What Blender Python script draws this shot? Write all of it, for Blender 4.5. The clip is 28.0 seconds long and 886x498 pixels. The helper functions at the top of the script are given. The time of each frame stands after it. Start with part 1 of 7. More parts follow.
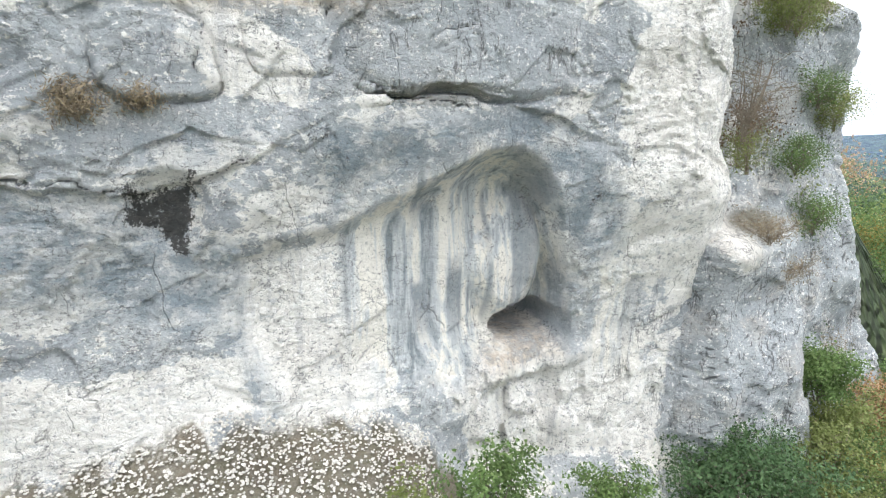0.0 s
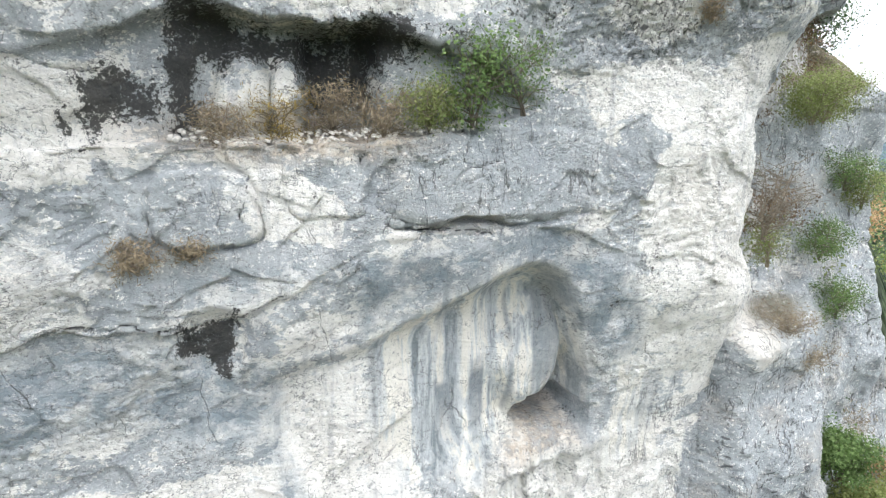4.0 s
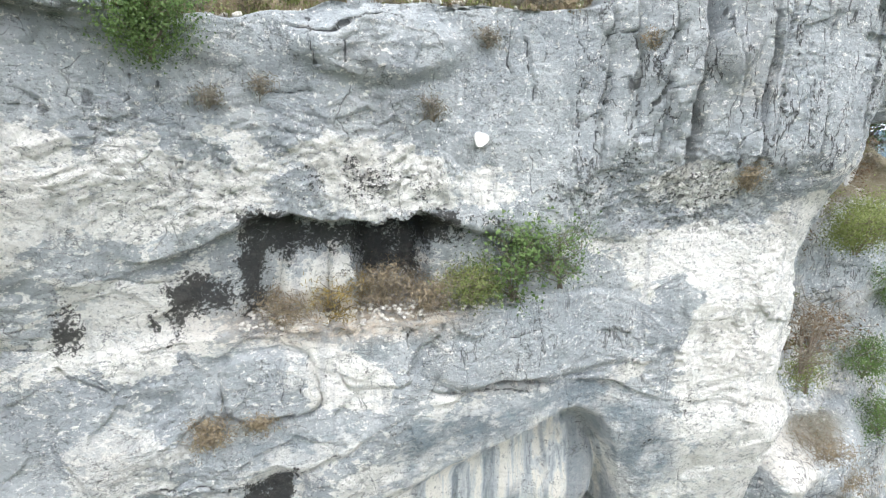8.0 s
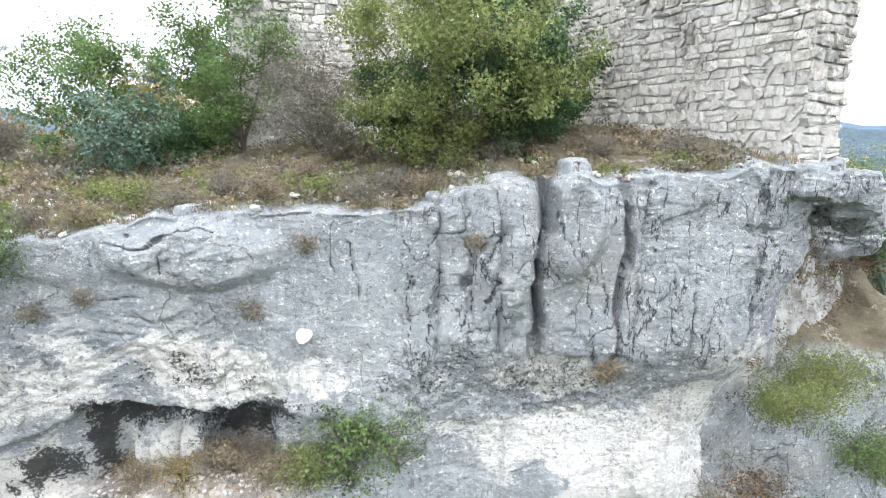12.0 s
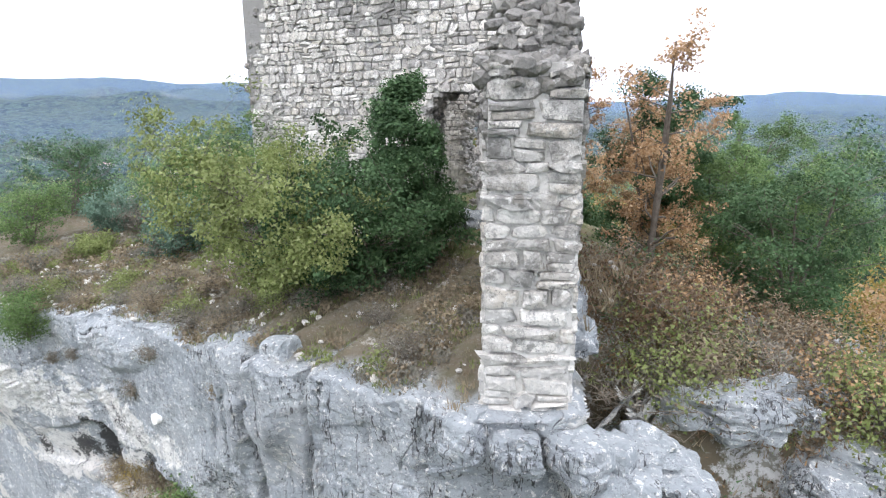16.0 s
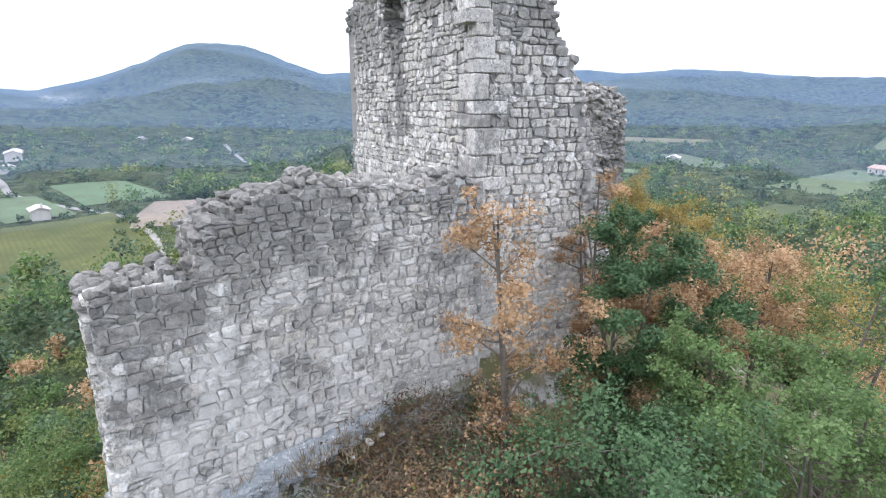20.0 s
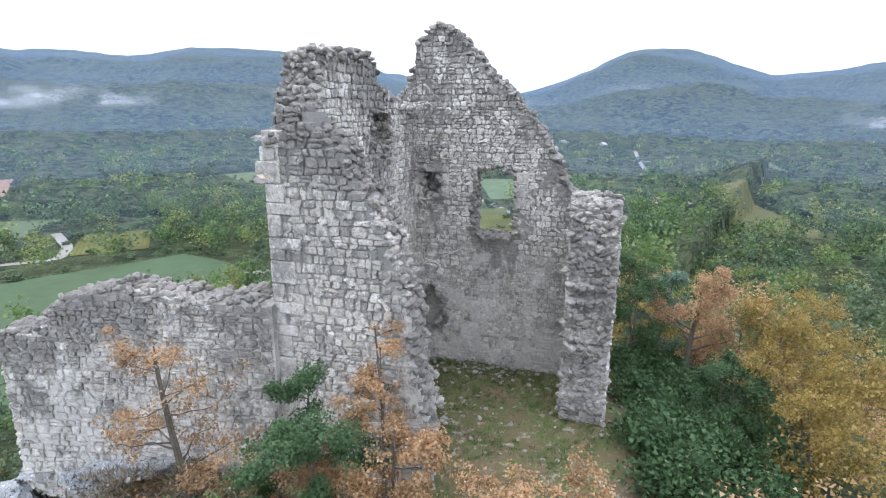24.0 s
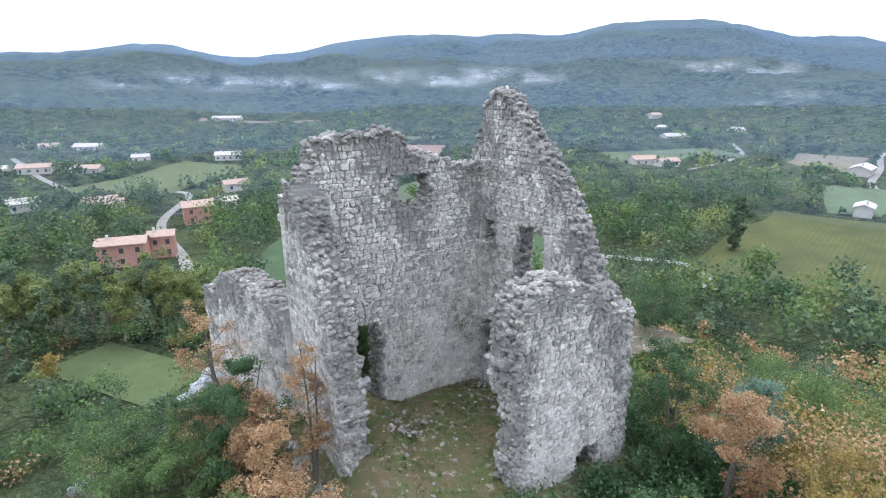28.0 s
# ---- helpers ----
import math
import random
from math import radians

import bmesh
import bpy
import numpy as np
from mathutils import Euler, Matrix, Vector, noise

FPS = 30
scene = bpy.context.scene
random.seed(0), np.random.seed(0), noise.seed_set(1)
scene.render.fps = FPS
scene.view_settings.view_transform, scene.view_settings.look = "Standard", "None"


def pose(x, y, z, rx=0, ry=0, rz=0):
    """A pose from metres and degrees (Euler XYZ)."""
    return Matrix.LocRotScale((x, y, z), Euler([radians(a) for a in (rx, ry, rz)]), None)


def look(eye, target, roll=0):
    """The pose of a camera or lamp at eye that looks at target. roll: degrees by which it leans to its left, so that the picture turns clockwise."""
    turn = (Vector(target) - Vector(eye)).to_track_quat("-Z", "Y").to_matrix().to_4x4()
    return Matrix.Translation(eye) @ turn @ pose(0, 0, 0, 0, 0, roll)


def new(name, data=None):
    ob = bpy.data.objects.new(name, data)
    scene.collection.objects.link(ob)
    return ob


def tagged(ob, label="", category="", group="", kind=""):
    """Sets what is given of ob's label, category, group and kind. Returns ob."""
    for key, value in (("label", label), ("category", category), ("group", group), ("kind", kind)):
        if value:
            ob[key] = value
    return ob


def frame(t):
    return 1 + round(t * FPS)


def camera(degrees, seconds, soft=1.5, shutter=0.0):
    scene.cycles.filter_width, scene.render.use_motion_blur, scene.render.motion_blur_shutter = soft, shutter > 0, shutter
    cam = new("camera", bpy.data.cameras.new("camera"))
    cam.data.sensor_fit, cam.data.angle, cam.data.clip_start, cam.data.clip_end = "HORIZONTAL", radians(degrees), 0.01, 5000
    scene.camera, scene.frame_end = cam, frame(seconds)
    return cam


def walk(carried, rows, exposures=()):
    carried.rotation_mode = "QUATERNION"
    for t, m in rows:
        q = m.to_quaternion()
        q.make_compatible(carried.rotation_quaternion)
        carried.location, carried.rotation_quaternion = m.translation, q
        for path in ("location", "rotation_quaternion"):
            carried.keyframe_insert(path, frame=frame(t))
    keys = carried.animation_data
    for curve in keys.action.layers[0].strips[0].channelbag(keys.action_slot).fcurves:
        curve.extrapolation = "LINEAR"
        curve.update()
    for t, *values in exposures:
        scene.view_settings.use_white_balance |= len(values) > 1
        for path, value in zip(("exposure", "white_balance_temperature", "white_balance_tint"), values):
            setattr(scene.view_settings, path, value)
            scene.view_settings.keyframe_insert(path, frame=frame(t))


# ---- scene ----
cam = camera(78.4, 28.0, soft=1.1)
PATH = [
    (0, (0.007, -16.004, -8.991), (0.011, -6.147, -10.675), -0.6),
    (0.5, (0.052, -16.004, -8.688), (0.029, -6.153, -10.410), -0.4),
    (1, (0.053, -16.019, -8.312), (0.039, -6.174, -10.064), -0.4),
    (1.5, (0.060, -16.063, -7.882), (0.029, -6.219, -9.644), -0.4),
    (2, (-0.012, -16.090, -7.440), (-0.007, -6.244, -9.193), -0.4),
    (2.5, (0.026, -16.161, -6.978), (-0.002, -6.318, -8.746), -0.3),
    (4.5, (0.101, -16.229, -5.992), (-0.547, -6.413, -7.789), -0.1),
    (5, (0.104, -16.251, -5.573), (-0.628, -6.441, -7.368), -0.1),
    (5.5, (0.100, -16.298, -5.130), (-0.672, -6.491, -6.923), -0.1),
    (6, (0.138, -16.348, -4.645), (-0.686, -6.549, -6.459), -0.0),
    (6.5, (0.135, -16.397, -4.127), (-0.753, -6.603, -5.943), 0.0),
    (7, (0.168, -16.423, -3.597), (-0.954, -6.659, -5.443), -0.0),
    (7.5, (0.167, -16.427, -3.044), (-1.098, -6.686, -4.920), 0.0),
    (8, (0.156, -16.446, -2.508), (-1.150, -6.716, -4.411), 0.1),
    (8.5, (0.187, -16.473, -1.976), (-1.156, -6.747, -3.876), 0.1),
    (9, (0.267, -16.436, -1.345), (-1.096, -6.722, -3.288), 0.2),
    (9.5, (0.526, -16.358, -0.808), (-0.866, -6.650, -2.761), 0.2),
    (10, (1.142, -16.195, -0.364), (-0.292, -6.495, -2.330), 0.2),
    (10.5, (2.056, -15.873, 0.079), (0.520, -6.187, -1.875), 0.2),
    (11, (3.184, -15.475, 0.610), (1.213, -5.873, -1.369), 0.1),
    (11.5, (4.209, -15.038, 1.078), (1.680, -5.573, -0.929), 0.2),
    (12, (5.253, -14.522, 1.540), (2.290, -5.188, -0.488), 0.3),
    (12.5, (6.393, -13.853, 2.022), (3.057, -4.657, -0.052), 0.4),
    (14.5, (11.337, -10.278, 4.112), (5.296, -2.639, 1.844), -0.4),
    (15, (12.438, -9.023, 4.591), (5.783, -1.931, 2.265), -0.4),
    (15.5, (13.517, -7.872, 4.955), (6.253, -1.398, 2.652), -0.3),
    (16, (14.531, -6.708, 5.325), (6.573, -1.111, 3.011), -0.2),
    (16.5, (15.416, -5.440, 5.686), (6.853, -0.824, 3.366), -0.0),
    (17, (16.129, -4.059, 6.105), (7.233, -0.140, 3.759), -0.0),
    (17.5, (16.690, -2.656, 6.537), (7.487, 0.470, 4.185), 0.2),
    (18, (17.158, -1.156, 7.012), (7.752, 1.265, 4.634), 0.1),
    (18.5, (17.478, 0.432, 7.504), (7.909, 2.054, 5.092), 0.2),
    (19, (17.602, 2.178, 8.020), (7.925, 2.792, 5.573), 0.2),
    (19.5, (17.476, 4.077, 8.539), (7.804, 3.627, 6.040), 0.1),
    (20, (17.134, 5.972, 9.049), (7.545, 4.666, 6.528), 0.0),
    (20.5, (16.559, 7.823, 9.525), (7.153, 5.545, 7.008), -0.0),
    (21, (15.852, 9.628, 10.031), (6.691, 6.504, 7.517), -0.1),
    (21.5, (15.060, 11.443, 10.536), (6.207, 7.526, 8.027), -0.2),
    (22, (14.031, 13.212, 11.014), (5.503, 8.633, 8.502), -0.2),
    (22.5, (12.825, 15.008, 11.406), (4.801, 9.581, 8.924), -0.5),
    (24.5, (7.607, 20.714, 13.227), (1.983, 12.837, 10.715), 0.5),
    (25, (6.125, 21.897, 13.716), (1.088, 13.635, 11.194), 0.2),
    (25.5, (4.660, 22.912, 14.158), (0.355, 14.247, 11.630), 0.3),
    (26, (3.175, 23.863, 14.636), (-0.331, 14.848, 12.098), 0.2),
    (26.5, (1.560, 24.692, 15.034), (-1.011, 15.372, 12.479), 0.1),
    (27, (-0.076, 25.373, 15.391), (-1.604, 15.830, 12.820), 0.1),
    (27.5, (-1.819, 25.821, 16.046), (-2.463, 16.216, 13.340), -0.3),
    (28, (-3.659, 26.198, 16.395), (-3.531, 16.639, 13.459), -0.4),
]
walk(cam, [(t, look(eye, target, roll)) for t, eye, target, roll in PATH],
     exposures=[(0, 0.90, 6950, 12), (5, 1.0, 6900, 12), (10, 1.08, 6900, 12), (12, 1.06, 6750, 13), (15, 0.84, 6650, 15), (20, 0.64, 6350, 17), (25, 0.48, 6350, 16), (27, 0.38, 6300, 15), (28, 0.47, 6200, 14)])

# ---- sky and sun: bright overcast ----
world = bpy.data.worlds.new("overcast_sky")
scene.world = world
world.use_nodes = True
wn = world.node_tree
wn.nodes.clear()
w_out = wn.nodes.new("ShaderNodeOutputWorld")
w_bg = wn.nodes.new("ShaderNodeBackground")
w_sky = wn.nodes.new("ShaderNodeTexSky")
w_sky.sky_type = 'NISHITA'
w_sky.sun_disc = False
w_sky.sun_elevation = radians(48)
w_sky.sun_rotation = radians(160)
w_sky.air_density, w_sky.dust_density, w_sky.ozone_density = 1.0, 3.0, 1.0
w_mix = wn.nodes.new("ShaderNodeMix")
w_mix.data_type = 'RGBA'
w_mix.inputs["Factor"].default_value = 0.9
w_mix.inputs["B"].default_value = (8.4, 9.1, 10.0, 1)       # even cloud cover
wn.links.new(w_sky.outputs["Color"], w_mix.inputs["A"])
wn.links.new(w_mix.outputs["Result"], w_bg.inputs["Color"])
w_bg.inputs["Strength"].default_value = 0.185
wn.links.new(w_bg.outputs["Background"], w_out.inputs["Surface"])

sun_data = bpy.data.lights.new("sun", 'SUN')
sun_data.energy, sun_data.angle, sun_data.color = 0.9, radians(35), (1.0, 0.985, 0.96)
sun = new("sun", sun_data)
sun.matrix_world = look((3, -8, 24), (0, 0, 0))

# ---- helpers of this scene ----
def hash3(i, j, k, seed):
    h = (i * 374761393 + j * 668265263 + k * 2147483647 + seed * 1274126177) & 0xFFFFFFFF
    h = ((h ^ (h >> 13)) * 1274126177) & 0xFFFFFFFF
    return ((h ^ (h >> 16)) & 0xFFFF) / 65535.0


def vnoise(p, seed=0):
    """Smooth value noise from -1 to 1 at the points p (N, 3)."""
    p = np.asarray(p, float)
    q = np.floor(p).astype(np.int64)
    f = p - q
    f = f * f * (3 - 2 * f)
    out = 0
    for a in (0, 1):
        for b in (0, 1):
            for c in (0, 1):
                w = (f[:, 0] if a else 1 - f[:, 0]) * (f[:, 1] if b else 1 - f[:, 1]) * (f[:, 2] if c else 1 - f[:, 2])
                out = out + w * hash3(q[:, 0] + a, q[:, 1] + b, q[:, 2] + c, seed)
    return out * 2 - 1


def fbm(p, octaves=4, seed=0, gain=0.5):
    out, amp = 0, 1.0
    for n in range(octaves):
        out = out + amp * vnoise(np.asarray(p) * 2 ** n, seed + n)
        amp *= gain
    return out


def cells(P, scale, seed, tilt=0.6):
    """Broken facets: every point takes the level and slant of its nearest seed, -1..1."""
    q = np.asarray(P) * scale
    c = np.floor(q).astype(np.int64)
    best, out = np.full(len(q), 1e9), np.zeros(len(q))
    for i in (-1, 0, 1):
        for j in (-1, 0, 1):
            for k in (-1, 0, 1):
                a, b, d = c[:, 0] + i, c[:, 1] + j, c[:, 2] + k
                r = [hash3(a, b, d, seed + n) for n in range(7)]
                off = q - np.stack([a + r[0], b + r[1], d + r[2]], -1)
                dist = (off ** 2).sum(1)
                near = dist < best
                value = (r[3] * 2 - 1) + tilt * (off[:, 0] * (r[4] * 2 - 1) + off[:, 1] * (r[5] * 2 - 1) + off[:, 2] * (r[6] * 2 - 1)) * 1.6
                best, out = np.where(near, dist, best), np.where(near, value, out)
    return out


def step(x, a, b):
    t = np.clip((x - a) / (b - a), 0, 1)
    return t * t * (3 - 2 * t)


def blob(x, y, cx, cy, rx, ry, soft=0.35):
    """1 inside an ellipse, fading to 0 over the given part of its radius."""
    r = np.hypot((x - cx) / rx, (y - cy) / ry)
    return 1 - step(r, 1 - soft, 1 + soft)


def area(x, y, corners, soft=0.2):
    """1 inside a polygon, fading to 0 over the given width across its border."""
    inside, best = np.zeros(len(x), bool), np.full(len(x), 1e9)
    for (x0, y0), (x1, y1) in zip(corners, corners[1:] + corners[:1]):
        best = np.minimum(best, to_line(x, y, [(x0, y0), (x1, y1)]))
        over = (y0 > y) != (y1 > y)
        inside ^= over & (x < (x1 - x0) * (y - y0) / ((y1 - y0) or 1e-9) + x0)
    return step(np.where(inside, best, -best), -soft, soft)


def to_line(x, y, points):
    """Distance to a broken line."""
    best = np.full(len(x), 1e9)
    for (x0, y0), (x1, y1) in zip(points[:-1], points[1:]):
        u = np.clip(((x - x0) * (x1 - x0) + (y - y0) * (y1 - y0)) / ((x1 - x0) ** 2 + (y1 - y0) ** 2 + 1e-9), 0, 1)
        best = np.minimum(best, np.hypot(x - x0 - u * (x1 - x0), y - y0 - u * (y1 - y0)))
    return best


def cell_edges(x, y, seed):
    """Distance to the borders between the cells of a random net, in cells."""
    i0, j0 = np.floor(x).astype(np.int64), np.floor(y).astype(np.int64)
    one, two = np.full(len(x), 9.0), np.full(len(x), 9.0)
    for i in (-1, 0, 1):
        for j in (-1, 0, 1):
            a, b = i0 + i, j0 + j
            d = np.hypot(x - a - hash3(a, b, a * 0, seed), y - b - hash3(a, b, a * 0, seed + 1))
            two = np.minimum(two, np.maximum(one, d))
            one = np.minimum(one, d)
    return two - one


def mesh_of(name, verts, faces, material=None, smooth=False):
    me = bpy.data.meshes.new(name)
    verts = np.asarray(verts, np.float32)
    if isinstance(faces, np.ndarray):
        k = faces.shape[1]
        me.vertices.add(len(verts))
        me.vertices.foreach_set("co", verts.ravel())
        me.loops.add(faces.size)
        me.loops.foreach_set("vertex_index", faces.astype(np.int32).ravel())
        me.polygons.add(len(faces))
        me.polygons.foreach_set("loop_start", np.arange(0, faces.size, k, dtype=np.int32))
        me.update(calc_edges=True)
    else:
        me.from_pydata(verts.tolist(), [], faces)
    me.polygons.foreach_set("use_smooth", np.full(len(me.polygons), smooth))
    if material:
        me.materials.append(material)
    me.validate()
    return me


def thing(name, me, label, category, group="", kind="", at=(0, 0, 0)):
    ob = new(name, me)
    ob.location = at
    return tagged(ob, label, category, group, kind)


def child(name, me, parent, label="", m=None):
    ob = new(name, me)
    ob.parent = parent
    if m is not None:
        ob.matrix_basis = m
    if label:
        ob["label"] = label
    return ob


def attribute(me, name, values):
    a = me.attributes.new(name, 'FLOAT_COLOR', 'POINT')
    a.data.foreach_set("color", np.asarray(values, np.float32).ravel())


# ---- materials ----
def node_material(name, rough=0.9):
    m = bpy.data.materials.new(name)
    m.use_nodes = True
    b = m.node_tree.nodes["Principled BSDF"]
    b.inputs["Roughness"].default_value = rough
    b.inputs["Specular IOR Level"].default_value = 0.2
    return m, m.node_tree, b


def noise_node(nt, scale, detail=4, rough=0.55, stretch=None, source="Object"):
    if source == "Position":
        out = nt.nodes.new("ShaderNodeNewGeometry").outputs["Position"]
    else:
        out = nt.nodes.new("ShaderNodeTexCoord").outputs[source]
    if stretch:
        mp = nt.nodes.new("ShaderNodeMapping")
        mp.inputs["Scale"].default_value = stretch
        nt.links.new(out, mp.inputs["Vector"])
        out = mp.outputs["Vector"]
    n = nt.nodes.new("ShaderNodeTexNoise")
    n.inputs["Scale"].default_value = scale
    n.inputs["Detail"].default_value = detail
    n.inputs["Roughness"].default_value = rough
    nt.links.new(out, n.inputs["Vector"])
    return n.outputs["Fac"]


def ramp(nt, fac, stops):
    r = nt.nodes.new("ShaderNodeValToRGB")
    while len(r.color_ramp.elements) < len(stops):
        r.color_ramp.elements.new(0.5)
    for e, (pos, col) in zip(r.color_ramp.elements, stops):
        e.position = pos
        e.color = (*col, 1) if len(col) == 3 else col
    nt.links.new(fac, r.inputs["Fac"])
    return r.outputs["Color"]


def grey(v):
    return (v, v, v)


def mix(nt, fac, a, b, mode='MIX'):
    n = nt.nodes.new("ShaderNodeMix")
    n.data_type, n.blend_type = 'RGBA', mode
    for socket, value in ((n.inputs["Factor"], fac), (n.inputs["A"], a), (n.inputs["B"], b)):
        if isinstance(value, (int, float)):
            socket.default_value = value
        elif isinstance(value, tuple):
            socket.default_value = (*value, 1)
        else:
            nt.links.new(value, socket)
    return n.outputs["Result"]


def maths(nt, op, a, b=0.0, clamp=False):
    n = nt.nodes.new("ShaderNodeMath")
    n.operation, n.use_clamp = op, clamp
    for socket, value in zip(n.inputs, (a, b)):
        if isinstance(value, (int, float)):
            socket.default_value = value
        else:
            nt.links.new(value, socket)
    return n.outputs["Value"]


def bump(nt, b, height, strength, distance, normal=None):
    n = nt.nodes.new("ShaderNodeBump")
    n.inputs["Strength"].default_value = strength
    n.inputs["Distance"].default_value = distance
    nt.links.new(height, n.inputs["Height"])
    if normal is not None:
        nt.links.new(normal, n.inputs["Normal"])
    nt.links.new(n.outputs["Normal"], b.inputs["Normal"])
    return n.outputs["Normal"]


def marks_of(nt, name="marks"):
    a = nt.nodes.new("ShaderNodeAttribute")
    a.attribute_name = name
    s = nt.nodes.new("ShaderNodeSeparateColor")
    nt.links.new(a.outputs["Color"], s.inputs["Color"])
    return s.outputs["Red"], s.outputs["Green"], s.outputs["Blue"], a.outputs["Alpha"]


def rock_material():
    """Grey limestone with bleached, ochre, earthy and blackened (crust and painted shade) parts by the mesh's marks."""
    m, nt, b = node_material("limestone", 0.92)
    dark, white, ochre, soil = marks_of(nt)
    runs, flow, shade, split = marks_of(nt, "runs")
    big = noise_node(nt, 0.5, 6, 0.62)
    mid = noise_node(nt, 2.2, 8, 0.68)
    mid2 = noise_node(nt, 4.6, 8, 0.7, (1, 1, 1.6))
    fine = noise_node(nt, 14, 6, 0.75)
    grain = noise_node(nt, 55, 4, 0.7)
    col = ramp(nt, big, [(0.34, (0.37, 0.415, 0.44)), (0.5, (0.465, 0.505, 0.53)), (0.66, (0.55, 0.585, 0.60))])
    col = mix(nt, ramp(nt, mid, [(0.44, grey(0)), (0.62, grey(0.7))]), col, (0.66, 0.69, 0.70))
    # dull grey skins with clear borders
    col = mix(nt, ramp(nt, noise_node(nt, 0.9, 9, 0.66, (1, 1, 0.7)), [(0.515, grey(0)), (0.53, grey(0.75))]), col, (0.41, 0.45, 0.485))
    # bleached faces with ragged borders
    edge = maths(nt, 'ADD', maths(nt, 'MULTIPLY', white, 0.30), noise_node(nt, 0.95, 11, 0.72, (1, 1, 1.7)))
    bleach = mix(nt, ramp(nt, mid2, [(0.42, grey(0)), (0.56, grey(1))]), (0.895, 0.885, 0.845), (0.985, 0.975, 0.93))
    col = mix(nt, ramp(nt, edge, [(0.525, grey(0)), (0.545, grey(0.9)), (0.70, grey(1))]), col, bleach)
    # thin grey smears left on the bleached rock
    col = mix(nt, ramp(nt, noise_node(nt, 2.1, 9, 0.74, (1, 1, 1.8)), [(0.56, grey(0)), (0.60, grey(0.65))]), col, (0.53, 0.565, 0.58))
    open_crack, flecked, dull, _a = marks_of(nt, "cracks")
    col = mix(nt, maths(nt, 'MULTIPLY', dull, ramp(nt, mid, [(0.36, grey(0.95)), (0.62, grey(0.35))])), col, (0.43, 0.475, 0.505))
    # white lime flecks and scars
    col = mix(nt, ramp(nt, maths(nt, 'ADD', mid2, maths(nt, 'MULTIPLY', white, 0.05)), [(0.575, grey(0)), (0.59, grey(0.95))]), col, (0.95, 0.95, 0.92))
    col = mix(nt, ramp(nt, noise_node(nt, 9.0, 7, 0.72), [(0.585, grey(0)), (0.605, grey(0.85))]), col, (0.92, 0.92, 0.89))
    # crusted parts: dark flecks paint the shade of small crevices, then pale flecks
    crust = ramp(nt, noise_node(nt, 0.55, 6, 0.65), [(0.44, grey(0)), (0.54, grey(1))])
    col = mix(nt, maths(nt, 'MULTIPLY', crust, ramp(nt, noise_node(nt, 6.5, 9, 0.78, (1, 1, 1.5)), [(0.40, grey(0.8)), (0.44, grey(0))])), col, (0.20, 0.21, 0.215))
    col = mix(nt, maths(nt, 'MULTIPLY', crust, ramp(nt, noise_node(nt, 17, 7, 0.75), [(0.60, grey(0)), (0.63, grey(0.8))])), col, (0.90, 0.895, 0.87))
    # iron and earth stains
    col = mix(nt, maths(nt, 'MULTIPLY', ochre, ramp(nt, mid2, [(0.35, grey(0.2)), (0.6, grey(1))])), col, (0.50, 0.40, 0.29))
    # run-off streaks, grey-blue
    col = mix(nt, ramp(nt, noise_node(nt, 1.0, 6, 0.65, (3.2, 3.2, 0.2)), [(0.55, grey(0)), (0.66, grey(0.4))]), col, (0.30, 0.325, 0.355))
    # flowstone: cream and blue-grey curtains
    curtain = noise_node(nt, 1.0, 6, 0.60, (2.5, 2.5, 0.17))
    curtain.node.inputs["Distortion"].default_value = 0.35
    sheet = ramp(nt, curtain, [(0.36, (0.27, 0.315, 0.34)), (0.42, (0.50, 0.545, 0.57)), (0.48, (0.70, 0.735, 0.73)), (0.55, (0.95, 0.925, 0.85))])
    col = mix(nt, maths(nt, 'MULTIPLY', flow, 0.9), col, sheet)
    # blue-grey shade under arch and brow, painted into the rock colour
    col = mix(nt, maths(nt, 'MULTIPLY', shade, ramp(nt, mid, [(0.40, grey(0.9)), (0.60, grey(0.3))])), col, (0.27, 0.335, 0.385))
    col = mix(nt, maths(nt, 'MULTIPLY', runs, ramp(nt, mid2, [(0.3, grey(0.7)), (0.55, grey(1.0))])), col, (0.33, 0.37, 0.40))
    # hairline cracks: broken wandering lines
    for size, flatness, where in ((1.5, 1.7, 0.50), (3.4, 1.3, 0.54)):
        line = maths(nt, 'ABSOLUTE', maths(nt, 'SUBTRACT', noise_node(nt, size, 5, 0.55, (1, 1, flatness)), 0.5))
        line = ramp(nt, line, [(0.0, grey(0.85)), (0.010, grey(0))])
        col = mix(nt, maths(nt, 'MULTIPLY', line, ramp(nt, noise_node(nt, 0.9, 5, 0.6, (1.3, 1.3, 1)), [(where, grey(0)), (where + 0.05, grey(1))])), col, (0.13, 0.135, 0.14))
    # pits, with the shade inside them put into the colour
    col = mix(nt, ramp(nt, fine, [(0.35, grey(0.85)), (0.42, grey(0))]), col, (0.19, 0.195, 0.205))
    # black crusts, and the shade of cave and overhang painted in the same black
    crust_shade = maths(nt, 'ADD', maths(nt, 'MULTIPLY', dark, 0.95), maths(nt, 'MULTIPLY', maths(nt, 'SUBTRACT', mid2, 0.5), 1.3))
    crust_shade = maths(nt, 'ADD', crust_shade, maths(nt, 'MULTIPLY', maths(nt, 'SUBTRACT', fine, 0.5), 2.6))
    col = mix(nt, maths(nt, 'MULTIPLY', ramp(nt, crust_shade, [(0.44, grey(0)), (0.60, grey(0.93))]), ramp(nt, dark, [(0.05, grey(0)), (0.3, grey(1))])), col, (0.05, 0.051, 0.05))
